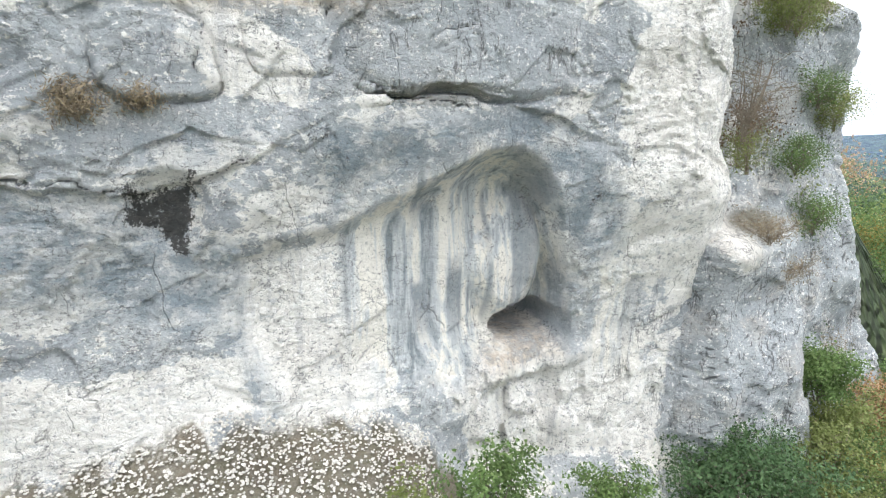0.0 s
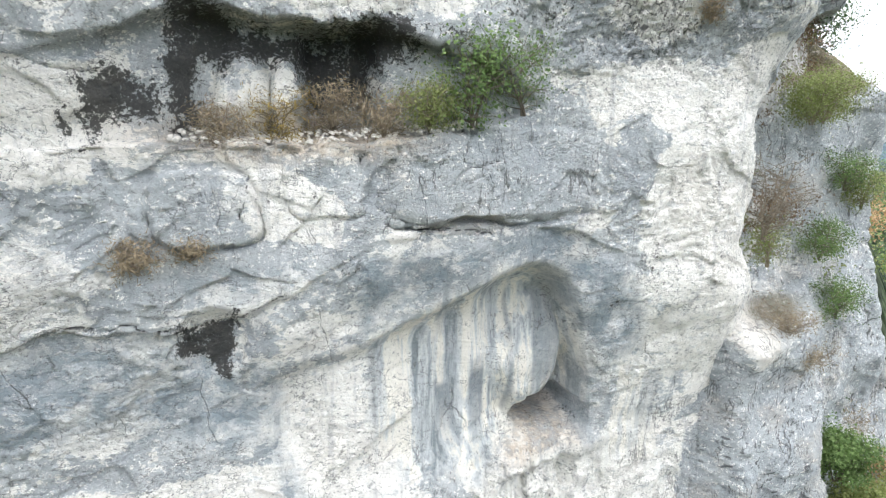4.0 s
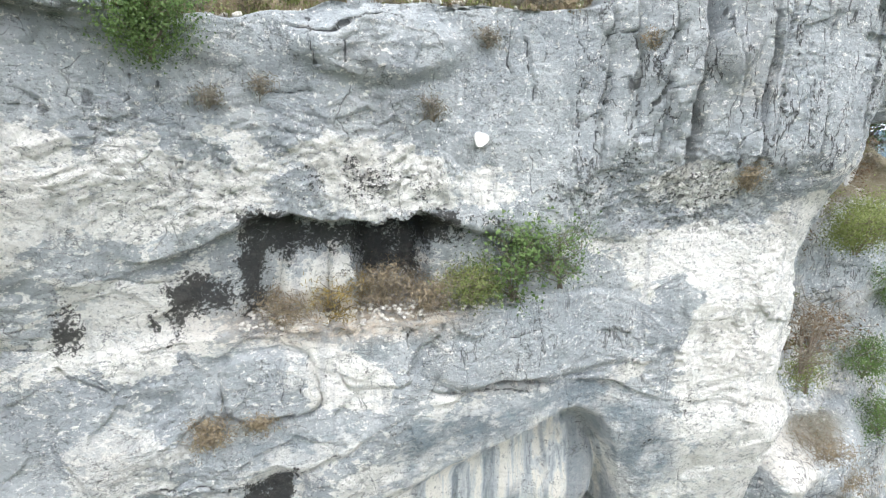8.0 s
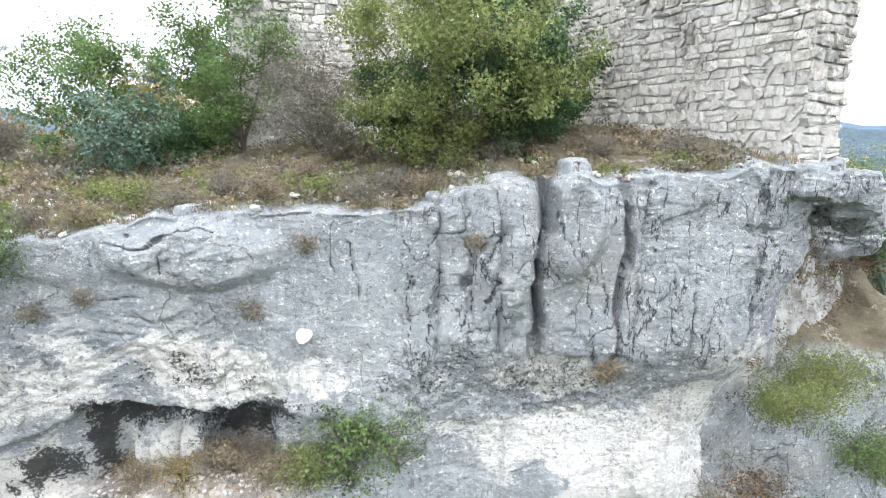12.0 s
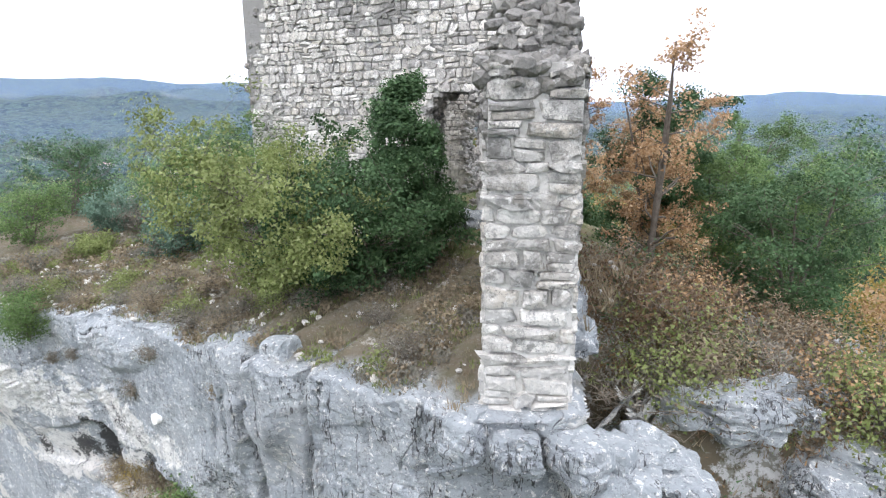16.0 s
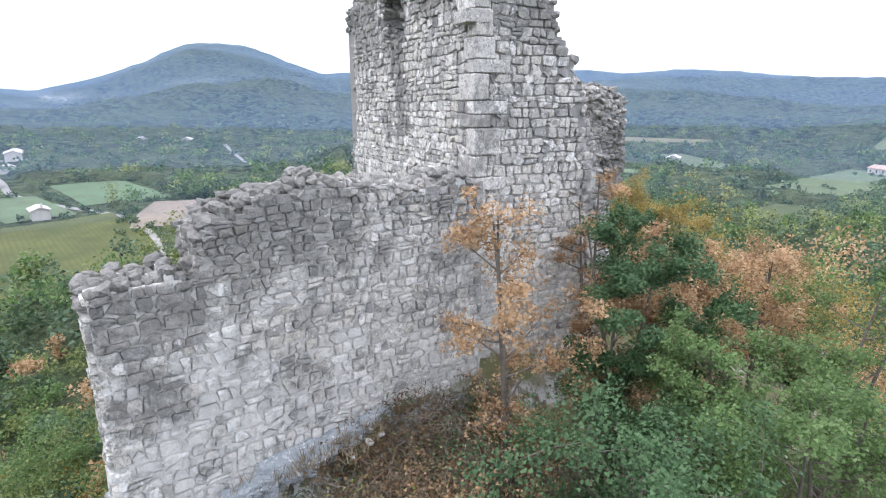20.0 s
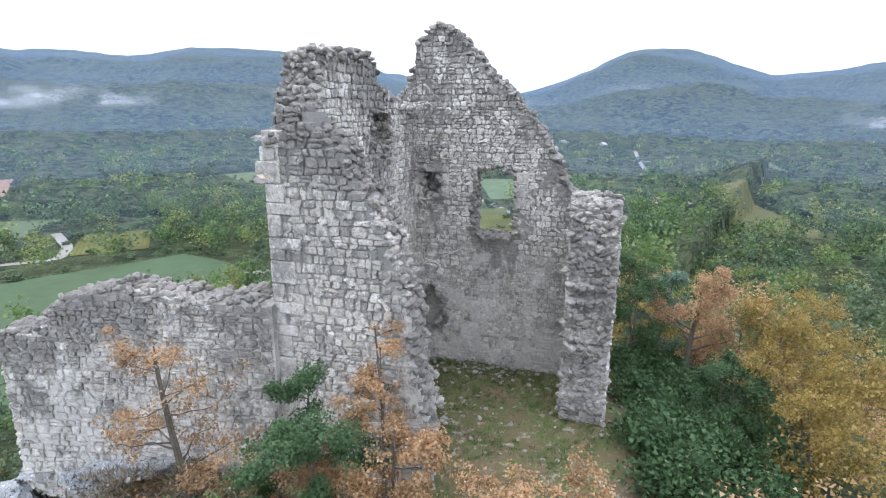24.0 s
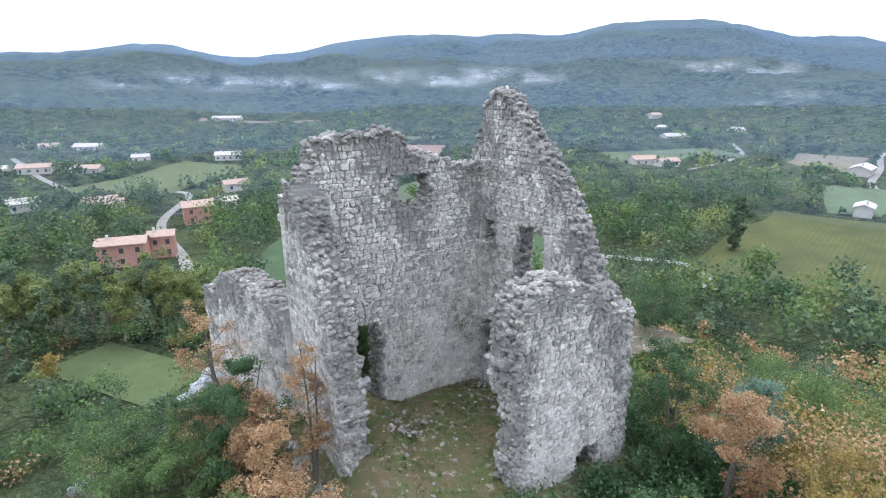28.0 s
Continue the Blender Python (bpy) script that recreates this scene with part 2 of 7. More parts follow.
    # upright splits between the pillars
    for size, gate in ((0.75, 0.47), (1.5, 0.56)):
        line = maths(nt, 'ABSOLUTE', maths(nt, 'SUBTRACT', noise_node(nt, size, 5, 0.58, (2.0, 2.0, 0.42)), 0.5))
        line = maths(nt, 'MULTIPLY', ramp(nt, line, [(0.0, grey(0.95)), (0.006, grey(0.8)), (0.012, grey(0))]), ramp(nt, noise_node(nt, 1.1, 4, 0.6), [(gate, grey(0)), (gate + 0.05, grey(1))]))
        col = mix(nt, maths(nt, 'MULTIPLY', line, split), col, (0.075, 0.075, 0.078))
    # open joints: long broken lines
    wob = nt.nodes.new("ShaderNodeVectorMath")
    wob.operation = 'MULTIPLY_ADD'
    tc = nt.nodes.new("ShaderNodeTexCoord")
    nz = nt.nodes.new("ShaderNodeTexNoise")
    nz.inputs["Scale"].default_value = 0.9
    nz.inputs["Detail"].default_value = 6
    nt.links.new(tc.outputs["Object"], nz.inputs["Vector"])
    wob.inputs[1].default_value = (0.9, 0.9, 0.7)
    nt.links.new(nz.outputs["Color"], wob.inputs[0])
    nt.links.new(tc.outputs["Object"], wob.inputs[2])
    joints = []
    for size, squash in ((0.9, (1.0, 1.0, 0.35)), (2.3, (0.7, 0.7, 1.2))):
        mp = nt.nodes.new("ShaderNodeMapping")
        mp.inputs["Scale"].default_value = squash
        nt.links.new(wob.outputs["Vector"], mp.inputs["Vector"])
        vo = nt.nodes.new("ShaderNodeTexVoronoi")
        vo.feature = 'DISTANCE_TO_EDGE'
        vo.inputs["Scale"].default_value = size
        nt.links.new(mp.outputs["Vector"], vo.inputs["Vector"])
        broken = ramp(nt, noise_node(nt, 1.1 * size, 5, 0.6), [(0.52, grey(0)), (0.60, grey(1))])
        line = ramp(nt, vo.outputs["Distance"], [(0.0, grey(1)), (0.014, grey(0))])
        joints.append(maths(nt, 'MULTIPLY', line, broken))
    joint = maths(nt, 'MAXIMUM', joints[0], joints[1])
    col = mix(nt, maths(nt, 'MULTIPLY', joint, 0.5), col, (0.09, 0.09, 0.092))
    # open cracks, their inner shade painted dark, and the shattered, dark-flecked band
    torn = maths(nt, 'ADD', open_crack, maths(nt, 'MULTIPLY', maths(nt, 'SUBTRACT', fine, 0.5), 0.9))
    col = mix(nt, ramp(nt, torn, [(0.50, grey(0)), (0.80, grey(0.85))]), col, (0.10, 0.105, 0.11))
    fleck = ramp(nt, noise_node(nt, 11, 8, 0.8, (1, 1, 1.3)), [(0.40, grey(0.85)), (0.455, grey(0))])
    col = mix(nt, maths(nt, 'MULTIPLY', flecked, fleck), col, (0.13, 0.14, 0.135))
    # crystalline grain
    col = mix(nt, 1.0, col, ramp(nt, noise_node(nt, 26, 5, 0.8), [(0.30, grey(0.72)), (0.42, grey(1.0)), (0.56, grey(1.03)), (0.70, grey(1.12))]), 'MULTIPLY')
    # soil, gravel and dry grass where it lies flat
    ground = mix(nt, ramp(nt, mid, [(0.4, grey(0)), (0.6, grey(1))]), (0.215, 0.18, 0.13), (0.175, 0.165, 0.105))
    ground = mix(nt, ramp(nt, mid2, [(0.50, grey(0)), (0.56, grey(0.6))]), ground, (0.24, 0.215, 0.17))
    ground = mix(nt, ramp(nt, noise_node(nt, 1.1, 9, 0.75), [(0.58, grey(0)), (0.61, grey(0.8))]), ground, (0.52, 0.49, 0.44))
    ground = mix(nt, ramp(nt, fine, [(0.58, grey(0)), (0.64, grey(0.4))]), ground, (0.50, 0.47, 0.42))
    col = mix(nt, soil, col, ground)
    nt.links.new(col, b.inputs["Base Color"])
    h = maths(nt, 'ADD', maths(nt, 'MULTIPLY', mid, 0.8), maths(nt, 'MULTIPLY', mid2, 0.6))
    h = maths(nt, 'ADD', h, maths(nt, 'ADD', maths(nt, 'MULTIPLY', fine, 0.5), maths(nt, 'MULTIPLY', grain, 0.16)))
    h = maths(nt, 'SUBTRACT', h, maths(nt, 'MULTIPLY', joint, 0.3))
    bump(nt, b, h, 1.0, 0.20)
    return m


def stone_material(name="wall_stone", dark=0.30, light=0.90, island=True):
    """Weathered limestone blocks: each its own grey, under lichen stains that run over many stones."""
    m, nt, b = node_material(name, 0.93)
    if island:
        g = nt.nodes.new("ShaderNodeNewGeometry")
        rnd = g.outputs["Random Per Island"]
    else:
        g = nt.nodes.new("ShaderNodeObjectInfo")
        rnd = g.outputs["Random"]
    col = ramp(nt, rnd, [(0.0, (dark, dark * 0.98, dark * 0.94)), (0.12, (0.48, 0.455, 0.42)), (0.5, (0.68, 0.65, 0.60)), (0.60, (0.59, 0.545, 0.475)), (1.0, (light, light * 0.97, light * 0.915))])
    world_z = nt.nodes.new("ShaderNodeSeparateXYZ")
    nt.links.new(nt.nodes.new("ShaderNodeNewGeometry").outputs["Position"], world_z.inputs["Vector"])
    core = name == "broken_core_stone"
    aged = 1.0 if core else marks_of(nt, "age")[0]
    fine = noise_node(nt, 18, 6, 0.75, None, "Position")
    blotch = noise_node(nt, 5.5, 7, 0.72, None, "Position")
    col = mix(nt, ramp(nt, blotch, [(0.52, grey(0)), (0.56, grey(0.6))]), col, (0.31, 0.305, 0.29))
    col = mix(nt, ramp(nt, fine, [(0.53, grey(0.0)), (0.60, grey(0.65))]), col, (0.22, 0.215, 0.20))
    col = mix(nt, ramp(nt, noise_node(nt, 8.5, 6, 0.7, None, "Position"), [(0.56, grey(0)), (0.60, grey(0.3 if core else 0.75))]), col, (0.85, 0.84, 0.80))
    # dark lichen, thickest on the weathered upper courses
    stain = maths(nt, 'ADD', noise_node(nt, 0.5, 9, 0.7, (1, 1, 0.75), "Position"), maths(nt, 'MULTIPLY', aged, 0.17))
    stain = maths(nt, 'ADD', stain, maths(nt, 'MULTIPLY', maths(nt, 'SUBTRACT', blotch, 0.5), 0.25))
    col = mix(nt, ramp(nt, stain, [(0.55, grey(0)), (0.62, grey(0.55)), (0.74, grey(0.75))]), col, (0.155, 0.152, 0.142))
    col = mix(nt, ramp(nt, noise_node(nt, 1.9, 7, 0.7, None, "Position"), [(0.60, grey(0)), (0.64, grey(0.5))]), col, (0.23, 0.21, 0.175))
    # old limewash on the lower courses
    wash = maths(nt, 'ADD', noise_node(nt, 0.8, 8, 0.7, None, "Position"), maths(nt, 'MULTIPLY', maths(nt, 'SUBTRACT', 4.6, world_z.outputs["Z"]), 0.03))
    col = mix(nt, ramp(nt, wash, [(0.50, grey(0)), (0.56, grey(0.15 if core else 0.5))]), col, (0.80, 0.785, 0.745))
    nt.links.new(col, b.inputs["Base Color"])
    bump(nt, b, maths(nt, 'ADD', fine, maths(nt, 'MULTIPLY', noise_node(nt, 7, 4, 0.55, None, "Position"), 0.8)), 1.0, 0.06)
    return m


def mortar_material():
    """Pale lime where it still fills the joints, dark and washed out higher up."""
    m, nt, b = node_material("lime_mortar", 0.95)
    world_z = nt.nodes.new("ShaderNodeSeparateXYZ")
    nt.links.new(nt.nodes.new("ShaderNodeNewGeometry").outputs["Position"], world_z.inputs["Vector"])
    left = maths(nt, 'ADD', noise_node(nt, 0.6, 7, 0.7, None, "Position"), maths(nt, 'MULTIPLY', maths(nt, 'SUBTRACT', 6.0, world_z.outputs["Z"]), 0.045))
    col = mix(nt, ramp(nt, left, [(0.42, grey(0)), (0.60, grey(1))]), (0.28, 0.275, 0.26), (0.64, 0.625, 0.59))
    col = mix(nt, ramp(nt, noise_node(nt, 9, 6, 0.7, None, "Position"), [(0.54, grey(0)), (0.64, grey(0.6))]), col, (0.22, 0.21, 0.19))
    nt.links.new(col, b.inputs["Base Color"])
    bump(nt, b, noise_node(nt, 14, 5, 0.7, None, "Position"), 1.0, 0.05)
    return m


def plain_material(name, a, bcol, scale=4.0, rough=0.9, relief=0.02, detail=5):
    m, nt, b = node_material(name, rough)
    col = mix(nt, ramp(nt, noise_node(nt, scale, detail, 0.65), [(0.35, grey(0)), (0.65, grey(1))]), a, bcol)
    col = mix(nt, ramp(nt, noise_node(nt, scale * 7, 4, 0.6), [(0.45, grey(0)), (0.75, grey(0.5))]), col, tuple(c * 0.6 for c in a))
    nt.links.new(col, b.inputs["Base Color"])
    bump(nt, b, noise_node(nt, scale * 4, 5, 0.7), 0.6, relief)
    return m


def leaf_material(name, colours, glow=0.42, patch=0.9):
    """Leaves: each leaf takes one of the given colours; light comes through them."""
    m, nt, b = node_material(name, 0.6)
    g = nt.nodes.new("ShaderNodeNewGeometry")
    stops = [(n / (len(colours) - 1), c) for n, c in enumerate(colours)]
    col = ramp(nt, g.outputs["Random Per Island"], stops)
    col = mix(nt, ramp(nt, noise_node(nt, patch, 3), [(0.4, grey(0)), (0.65, grey(0.5 if patch > 0.5 else 0.8))]), col, tuple(c * 0.55 for c in colours[0]))
    nt.links.new(col, b.inputs["Base Color"])
    tr = nt.nodes.new("ShaderNodeBsdfTranslucent")
    nt.links.new(col, tr.inputs["Color"])
    ms = nt.nodes.new("ShaderNodeMixShader")
    ms.inputs["Fac"].default_value = glow
    out = nt.nodes["Material Output"]
    nt.links.new(b.outputs["BSDF"], ms.inputs[1])
    nt.links.new(tr.outputs["BSDF"], ms.inputs[2])
    nt.links.new(ms.outputs["Shader"], out.inputs["Surface"])
    return m


ROCK = rock_material()
STONE = stone_material()
DRESSED = stone_material("dressed_stone", 0.62, 0.92, False)
STONE_SINGLE = stone_material("wall_stone_single", island=False)
STONE_RIM = stone_material("broken_core_stone", 0.17, 0.52)
MORTAR = mortar_material()
BARK = plain_material("bark", (0.12, 0.10, 0.08), (0.19, 0.17, 0.145), 9, 0.95, 0.02)
TWIG = plain_material("dry_twigs", (0.20, 0.165, 0.125), (0.30, 0.26, 0.21), 8, 0.95, 0.01)
LEAF = {
    "dark": leaf_material("leaf_evergreen", [(0.048, 0.100, 0.045), (0.076, 0.146, 0.060), (0.115, 0.190, 0.088)], 0.25),
    "green": leaf_material("leaf_green", [(0.095, 0.162, 0.061), (0.149, 0.243, 0.081), (0.230, 0.324, 0.135)]),
    "olive": leaf_material("leaf_olive", [(0.162, 0.209, 0.068), (0.258, 0.306, 0.110), (0.355, 0.392, 0.179)]),
    "orange": leaf_material("leaf_orange", [(0.33, 0.20, 0.105), (0.54, 0.35, 0.19), (0.64, 0.48, 0.31)]),
    "yellow": leaf_material("leaf_yellow", [(0.24, 0.18, 0.05), (0.38, 0.28, 0.08), (0.47, 0.37, 0.15)]),
    "pine": leaf_material("leaf_bluegreen", [(0.092, 0.161, 0.115), (0.138, 0.230, 0.167), (0.207, 0.299, 0.230)], 0.2),
    "grey": leaf_material("leaf_greybrown", [(0.17, 0.165, 0.13), (0.23, 0.215, 0.18), (0.28, 0.26, 0.22)], 0.2),
    "straw": leaf_material("leaf_straw", [(0.23, 0.185, 0.125), (0.36, 0.30, 0.20), (0.29, 0.23, 0.165)], 0.25),
    "brown": leaf_material("leaf_dry_brown", [(0.10, 0.07, 0.045), (0.17, 0.115, 0.07), (0.27, 0.17, 0.085)], 0.25),
    "wood": leaf_material("leaf_far_wood", [(0.075, 0.125, 0.078), (0.115, 0.175, 0.100), (0.175, 0.235, 0.130)], 0.25, 0.17),
}

# ---- the land: spur, valley, hills ----
CLIFF_O, CLIFF_S, CLIFF_N = np.array([0, -5.2, 0.0]), np.array([0.955, 0.2966, 0]), np.array([0.2966, -0.955, 0])
TOP_S = [-20, -8, -5.5, -2.5, -1, 1.2, 2.6, 4.6, 6, 8.3, 10.6]
TOP_Z = [-0.6, -0.45, -0.4, 0.05, 0.15, 0.05, 0.55, 0.8, 0.7, 1.0, 1.1]
NOSE_Z = [-20, -12, -8.7, -5.2, -3, -0.4, 0.6, 3]
NOSE_S = [10.5, 9.6, 8.5, 8.6, 9.6, 10.2, 10.7, 10.8]
SKY_AT = [-40, -22, -10, 0, 8] + [17 + 3 * n for n in range(68)] + [224]
SKYLINE = [0.3, 0.6, 1.4, 1.8, 0.9, 1.54, 1.72, 1.9, 1.73, 1.55, 1.37, 1.3, 1.35, 1.1, 0.8, 0.5, 0.1, 0.2, 1.2, 1.8, 2.0, 2.2, 2.5, 2.8, 3.0, 3.0, 2.9, 3.2, 3.4, 3.25, 2.95, 3.1, 3.4, 3.7, 3.4, 3.1, 2.9, 3.9, 5.2, 5.4, 5.35,
           4.0, 2.8, 1.8, 1.1, 1.25, 1.7, 2.85, 3.3, 3.4, 4.25, 5.0, 5.1, 5.2, 5.25, 4.45, 4.05, 4.35, 4.45, 4.3, 4.45, 4.45, 4.1, 3.75, 3.0, 2.45, 2.25, 2.6, 3.4, 3.35, 2.95, 2.55, 2.2, 2.3]   # degrees over the level, by bearing


HEAP_S = [-20, -8.2, -7.3, -5.6, -4.05, -3.1, -1.6, -0.6, 0.2, 1.0, 5, 12]
HEAP_Z = [-14.6, -14.5, -14.5, -14.15, -13.75, -14.3, -14.35, -14.8, -15.6, -16.6, -17.2, -17.6]
PILLAR_CRACKS = [   # open cracks between the pillars, along the face and in height
    [(-0.14, -0.5), (0.05, -1.2)], [(0.27, -0.5), (0.54, -1.6)], [(1.36, -0.4), (1.58, -0.7), (1.47, -1.5), (1.46, -1.95), (1.57, -2.75)],
    [(2.08, -0.36), (1.84, -0.6), (2.0, -1.0), (2.18, -1.16), (2.08, -1.86), (1.9, -2.3), (2.0, -2.85)], [(2.45, -0.3), (2.8, -0.85), (2.76, -1.8), (2.62, -2.3)],
    [(2.0, -0.33), (2.52, -0.26), (2.7, 0.1), (2.65, 0.3)], [(3.33, -0.3), (3.0, -1.0), (3.3, -1.25), (3.0, -1.9)], [(4.34, 0.23), (4.4, -0.3), (4.73, -0.7), (5.1, -1.3), (5.13, -2.2), (5.24, -3.0)],
    [(5.42, -1.36), (5.54, -2.3)], [(6.14, -0.9), (6.2, -1.3), (6.14, -1.7)], [(6.56, -1.0), (6.8, -1.4), (6.66, -1.8), (6.9, -2.4)]]
SLAB_CRACKS = [     # cracks and bedding joints of the western and lower face
    [(-4.37, -0.5), (-3.5, -0.5), (-3.0, -0.3), (-2.5, -0.16), (-2.1, -0.24)], [(-3.93, -0.3), (-3.84, -0.8), (-3.8, -1.1)], [(-3.26, -0.65), (-3.24, -1.0)], [(-4.7, -1.66), (-3.74, -1.6)],
    [(-7.2, -1.5), (-7.27, -1.85), (-7.45, -2.0)], [(-6.73, -1.4), (-6.75, -1.9)], [(-8.3, -4.7), (-7.6, -4.9), (-7.0, -5.03), (-6.2, -5.06), (-5.6, -4.86)], [(-4.15, -6.6), (-4.3, -7.6)],
    [(-2.05, -6.3), (-2.18, -7.0)], [(-4.7, -9.5), (-4.0, -9.25), (-3.5, -8.9)], [(-7.6, -9.27), (-6.4, -9.36), (-5.8, -9.55)], [(-0.19, -6.73), (0.43, -6.55), (0.8, -6.5)], [(-1.1, -7.87), (-0.2, -7.89), (0.62, -7.98)]]


def cracks(s, z):
    """Open cracks of the face, 0..1."""
    p = np.stack([s, z, 0 * s], -1)
    a, b = s + 0.08 * vnoise(p * 3.1, 131) + 0.05 * vnoise(p * 9, 132), z + 0.06 * vnoise(p * 3.1, 133) + 0.04 * vnoise(p * 9, 130)
    gap = 0.55 + 0.45 * vnoise(p * 1.7, 134)
    out = np.zeros(len(s))
    for line in PILLAR_CRACKS + SLAB_CRACKS:
        out = np.maximum(out, np.exp(-(to_line(a, b, line) / (0.014 + 0.014 * gap)) ** 2))
    shatter = area(s, z, [(1.4, -0.3), (3.9, -0.3), (4.3, -2.7), (5.4, -3.4), (5.2, -4.6), (1.4, -4.2), (1.0, -3.0)], 0.5)
    low = step(-z, 2.2, 3.2)
    net = np.exp(-(cell_edges(a * 1.9, b * 0.95, 135) / 0.04) ** 2) * step(vnoise(p * 1.3, 136), -0.35, 0.1) * (1 - 0.6 * low)
    fine = np.exp(-(cell_edges(a * 4.2, b * 3.6, 137) / 0.09) ** 2) * step(vnoise(p * 1.8, 138), -0.5, 0.2) * low
    out = np.maximum(out, 0.85 * shatter * np.maximum(net, fine))
    slab = area(s, z, [(-2.0, -6.3), (0.9, -5.8), (3.3, -6.0), (2.7, -8.2), (-1.9, -7.7)], 0.3)
    out = np.maximum(out, 0.8 * slab * np.exp(-(cell_edges(a * 1.4, b * 1.8, 139) / 0.035) ** 2) * step(vnoise(p * 1.1, 140), -0.2, 0.3))
    bed = np.exp(-(cell_edges(a * 0.8, b * 2.6, 141) / 0.045) ** 2) * step(vnoise(p * [0.9, 1.6, 0], 142), 0.1, 0.45)
    west = area(s, z, [(-14, -0.8), (-4.6, -1.7), (-1.2, -2.6), (-1.2, -4.0), (-5.4, -3.7), (-8, -4.6), (-14, -5)], 0.4)
    return np.maximum(out, 0.75 * west * bed)


def bow(s, z):
    """The west of the crag stands forward of its mean plane."""
    out = np.interp(s, [-24, -14, -8.2, -7.3, -5.75, -4.4, -2.6, -0.5], [-6.5, -3.9, -1.9, -1.35, -0.74, -0.35, -0.22, 0])
    return out * np.interp(z, [-16, -6, -3, 2], [0.3, 0.4, 0.95, 1.0])


def plateau(s, d):
    return np.interp(s, TOP_S, TOP_Z) + 0.19 * np.clip(d - bow(s, 0.0), 0, 9) + 0.02 * np.clip(d - 9, 0, 30)


def land(x, y):
    """Height of the ground."""
    x, y = np.asarray(x, float), np.asarray(y, float)
    q = np.stack([x - CLIFF_O[0], y - CLIFF_O[1]], -1)
    s, d = q @ CLIFF_S[:2], -(q @ CLIFF_N[:2])
    r = np.hypot(x - 2, y - 4)
    p3 = np.stack([x, y, 0 * x], -1)
    # top of the spur, falling off behind and to the east of the old wall
    o = (x - 9.62) * 0.701 + (y + 0.95) * 0.713
    top = np.minimum(plateau(s, d), 2.2)
    east = np.maximum(0, o + 0.3)
    top = top - np.interp(east, [0, 1.5, 3.6, 5.5, 7.5, 12, 60, 400], [0, 1.25, 2.2, 2.6, 3.3, 5.4, 40, 600]) + 0.25 * vnoise(p3 * 0.4, 3) * step(east, 0, 2)
    ka, kb = (x - 3.1) * -0.824 + (y - 4.9) * -0.5666, (x - 3.1) * -0.5666 + (y - 4.9) * 0.824
    out = np.maximum(0, np.maximum(np.where(kb > 0, ka - 10.6, 0), kb - 10.2))
    top = top - 0.4 * out + 0.2 * vnoise(p3 * 0.3, 4) * step(out, 0, 3)
    far = np.maximum(0, np.hypot(np.maximum(0, -x - 24), np.maximum(0, y - 26)) )
    top = top - 0.5 * far
    west = np.maximum(0, -s - 22)
    top = top - 0.35 * west
    # below the crag
    foot = -17.2 - 2.8 * step(s, 1.5, 6.0) - 0.5 * np.maximum(0, -d - 2) + 0.8 * vnoise(p3 * 0.12, 5)
    edge = np.where(s < 7.5, step(d, 4.0, 5.4), step(d, 2.3 + 0.15 * np.maximum(0, s - 10.5), 4.0 + 0.7 * np.maximum(0, s - 10.5)))
    gully = step(s, 8.2, 10.2) * (1 - step(d, 1.0, 6.0))
    top = top - 2.6 * gully
    spur = foot + (top - foot) * edge
    floor = -27.5 + 1.6 * fbm(p3 * 0.006, 3, 9) + 3 * step(r, 260, 700)
    spur = np.maximum(spur, floor)
    near = np.where(r < 400, spur, floor)
    # hills
    phi = np.degrees(np.arctan2(-(x - 2), y - 4))
    phi = np.where(phi < -130, phi + 360, phi)
    sky = 0.6 * np.interp(phi, SKY_AT, SKYLINE) + 0.2 * (np.interp(phi - 1.2, SKY_AT, SKYLINE) + np.interp(phi + 1.2, SKY_AT, SKYLINE))
    sky = sky + 0.10 * vnoise(np.stack([phi * 0.35, 0 * phi, 0 * phi], -1), 22) + 0.04 * vnoise(np.stack([phi * 1.3, 0 * phi, 0 * phi], -1), 23)
    crest = 2300 + 500 * vnoise(np.stack([np.cos(np.radians(phi)) * 3, np.sin(np.radians(phi)) * 3, 0 * phi], -1), 21)
    high = np.tan(np.radians(sky)) * crest + 12
    ridge = fbm(p3 * 0.0022, 5, 31, 0.55)
    t = np.clip((r - 480) / (crest - 480), 0, 1)
    rise = t ** 1.35
    hill = (high + 30) * rise * (1 + 0.42 * ridge * (1 - t) * 2 * np.minimum(t * 3, 1)) + 16 * (1 - t) * np.minimum(t * 6, 1) * (ridge + 0.5)
    hill = np.where(r > crest, (high + 30) * (1 - 0.25 * np.clip((r - crest) / 1500, 0, 1)), hill)
    hill = np.maximum(hill, -4)
    return near + np.where(r > 480, hill, 0)


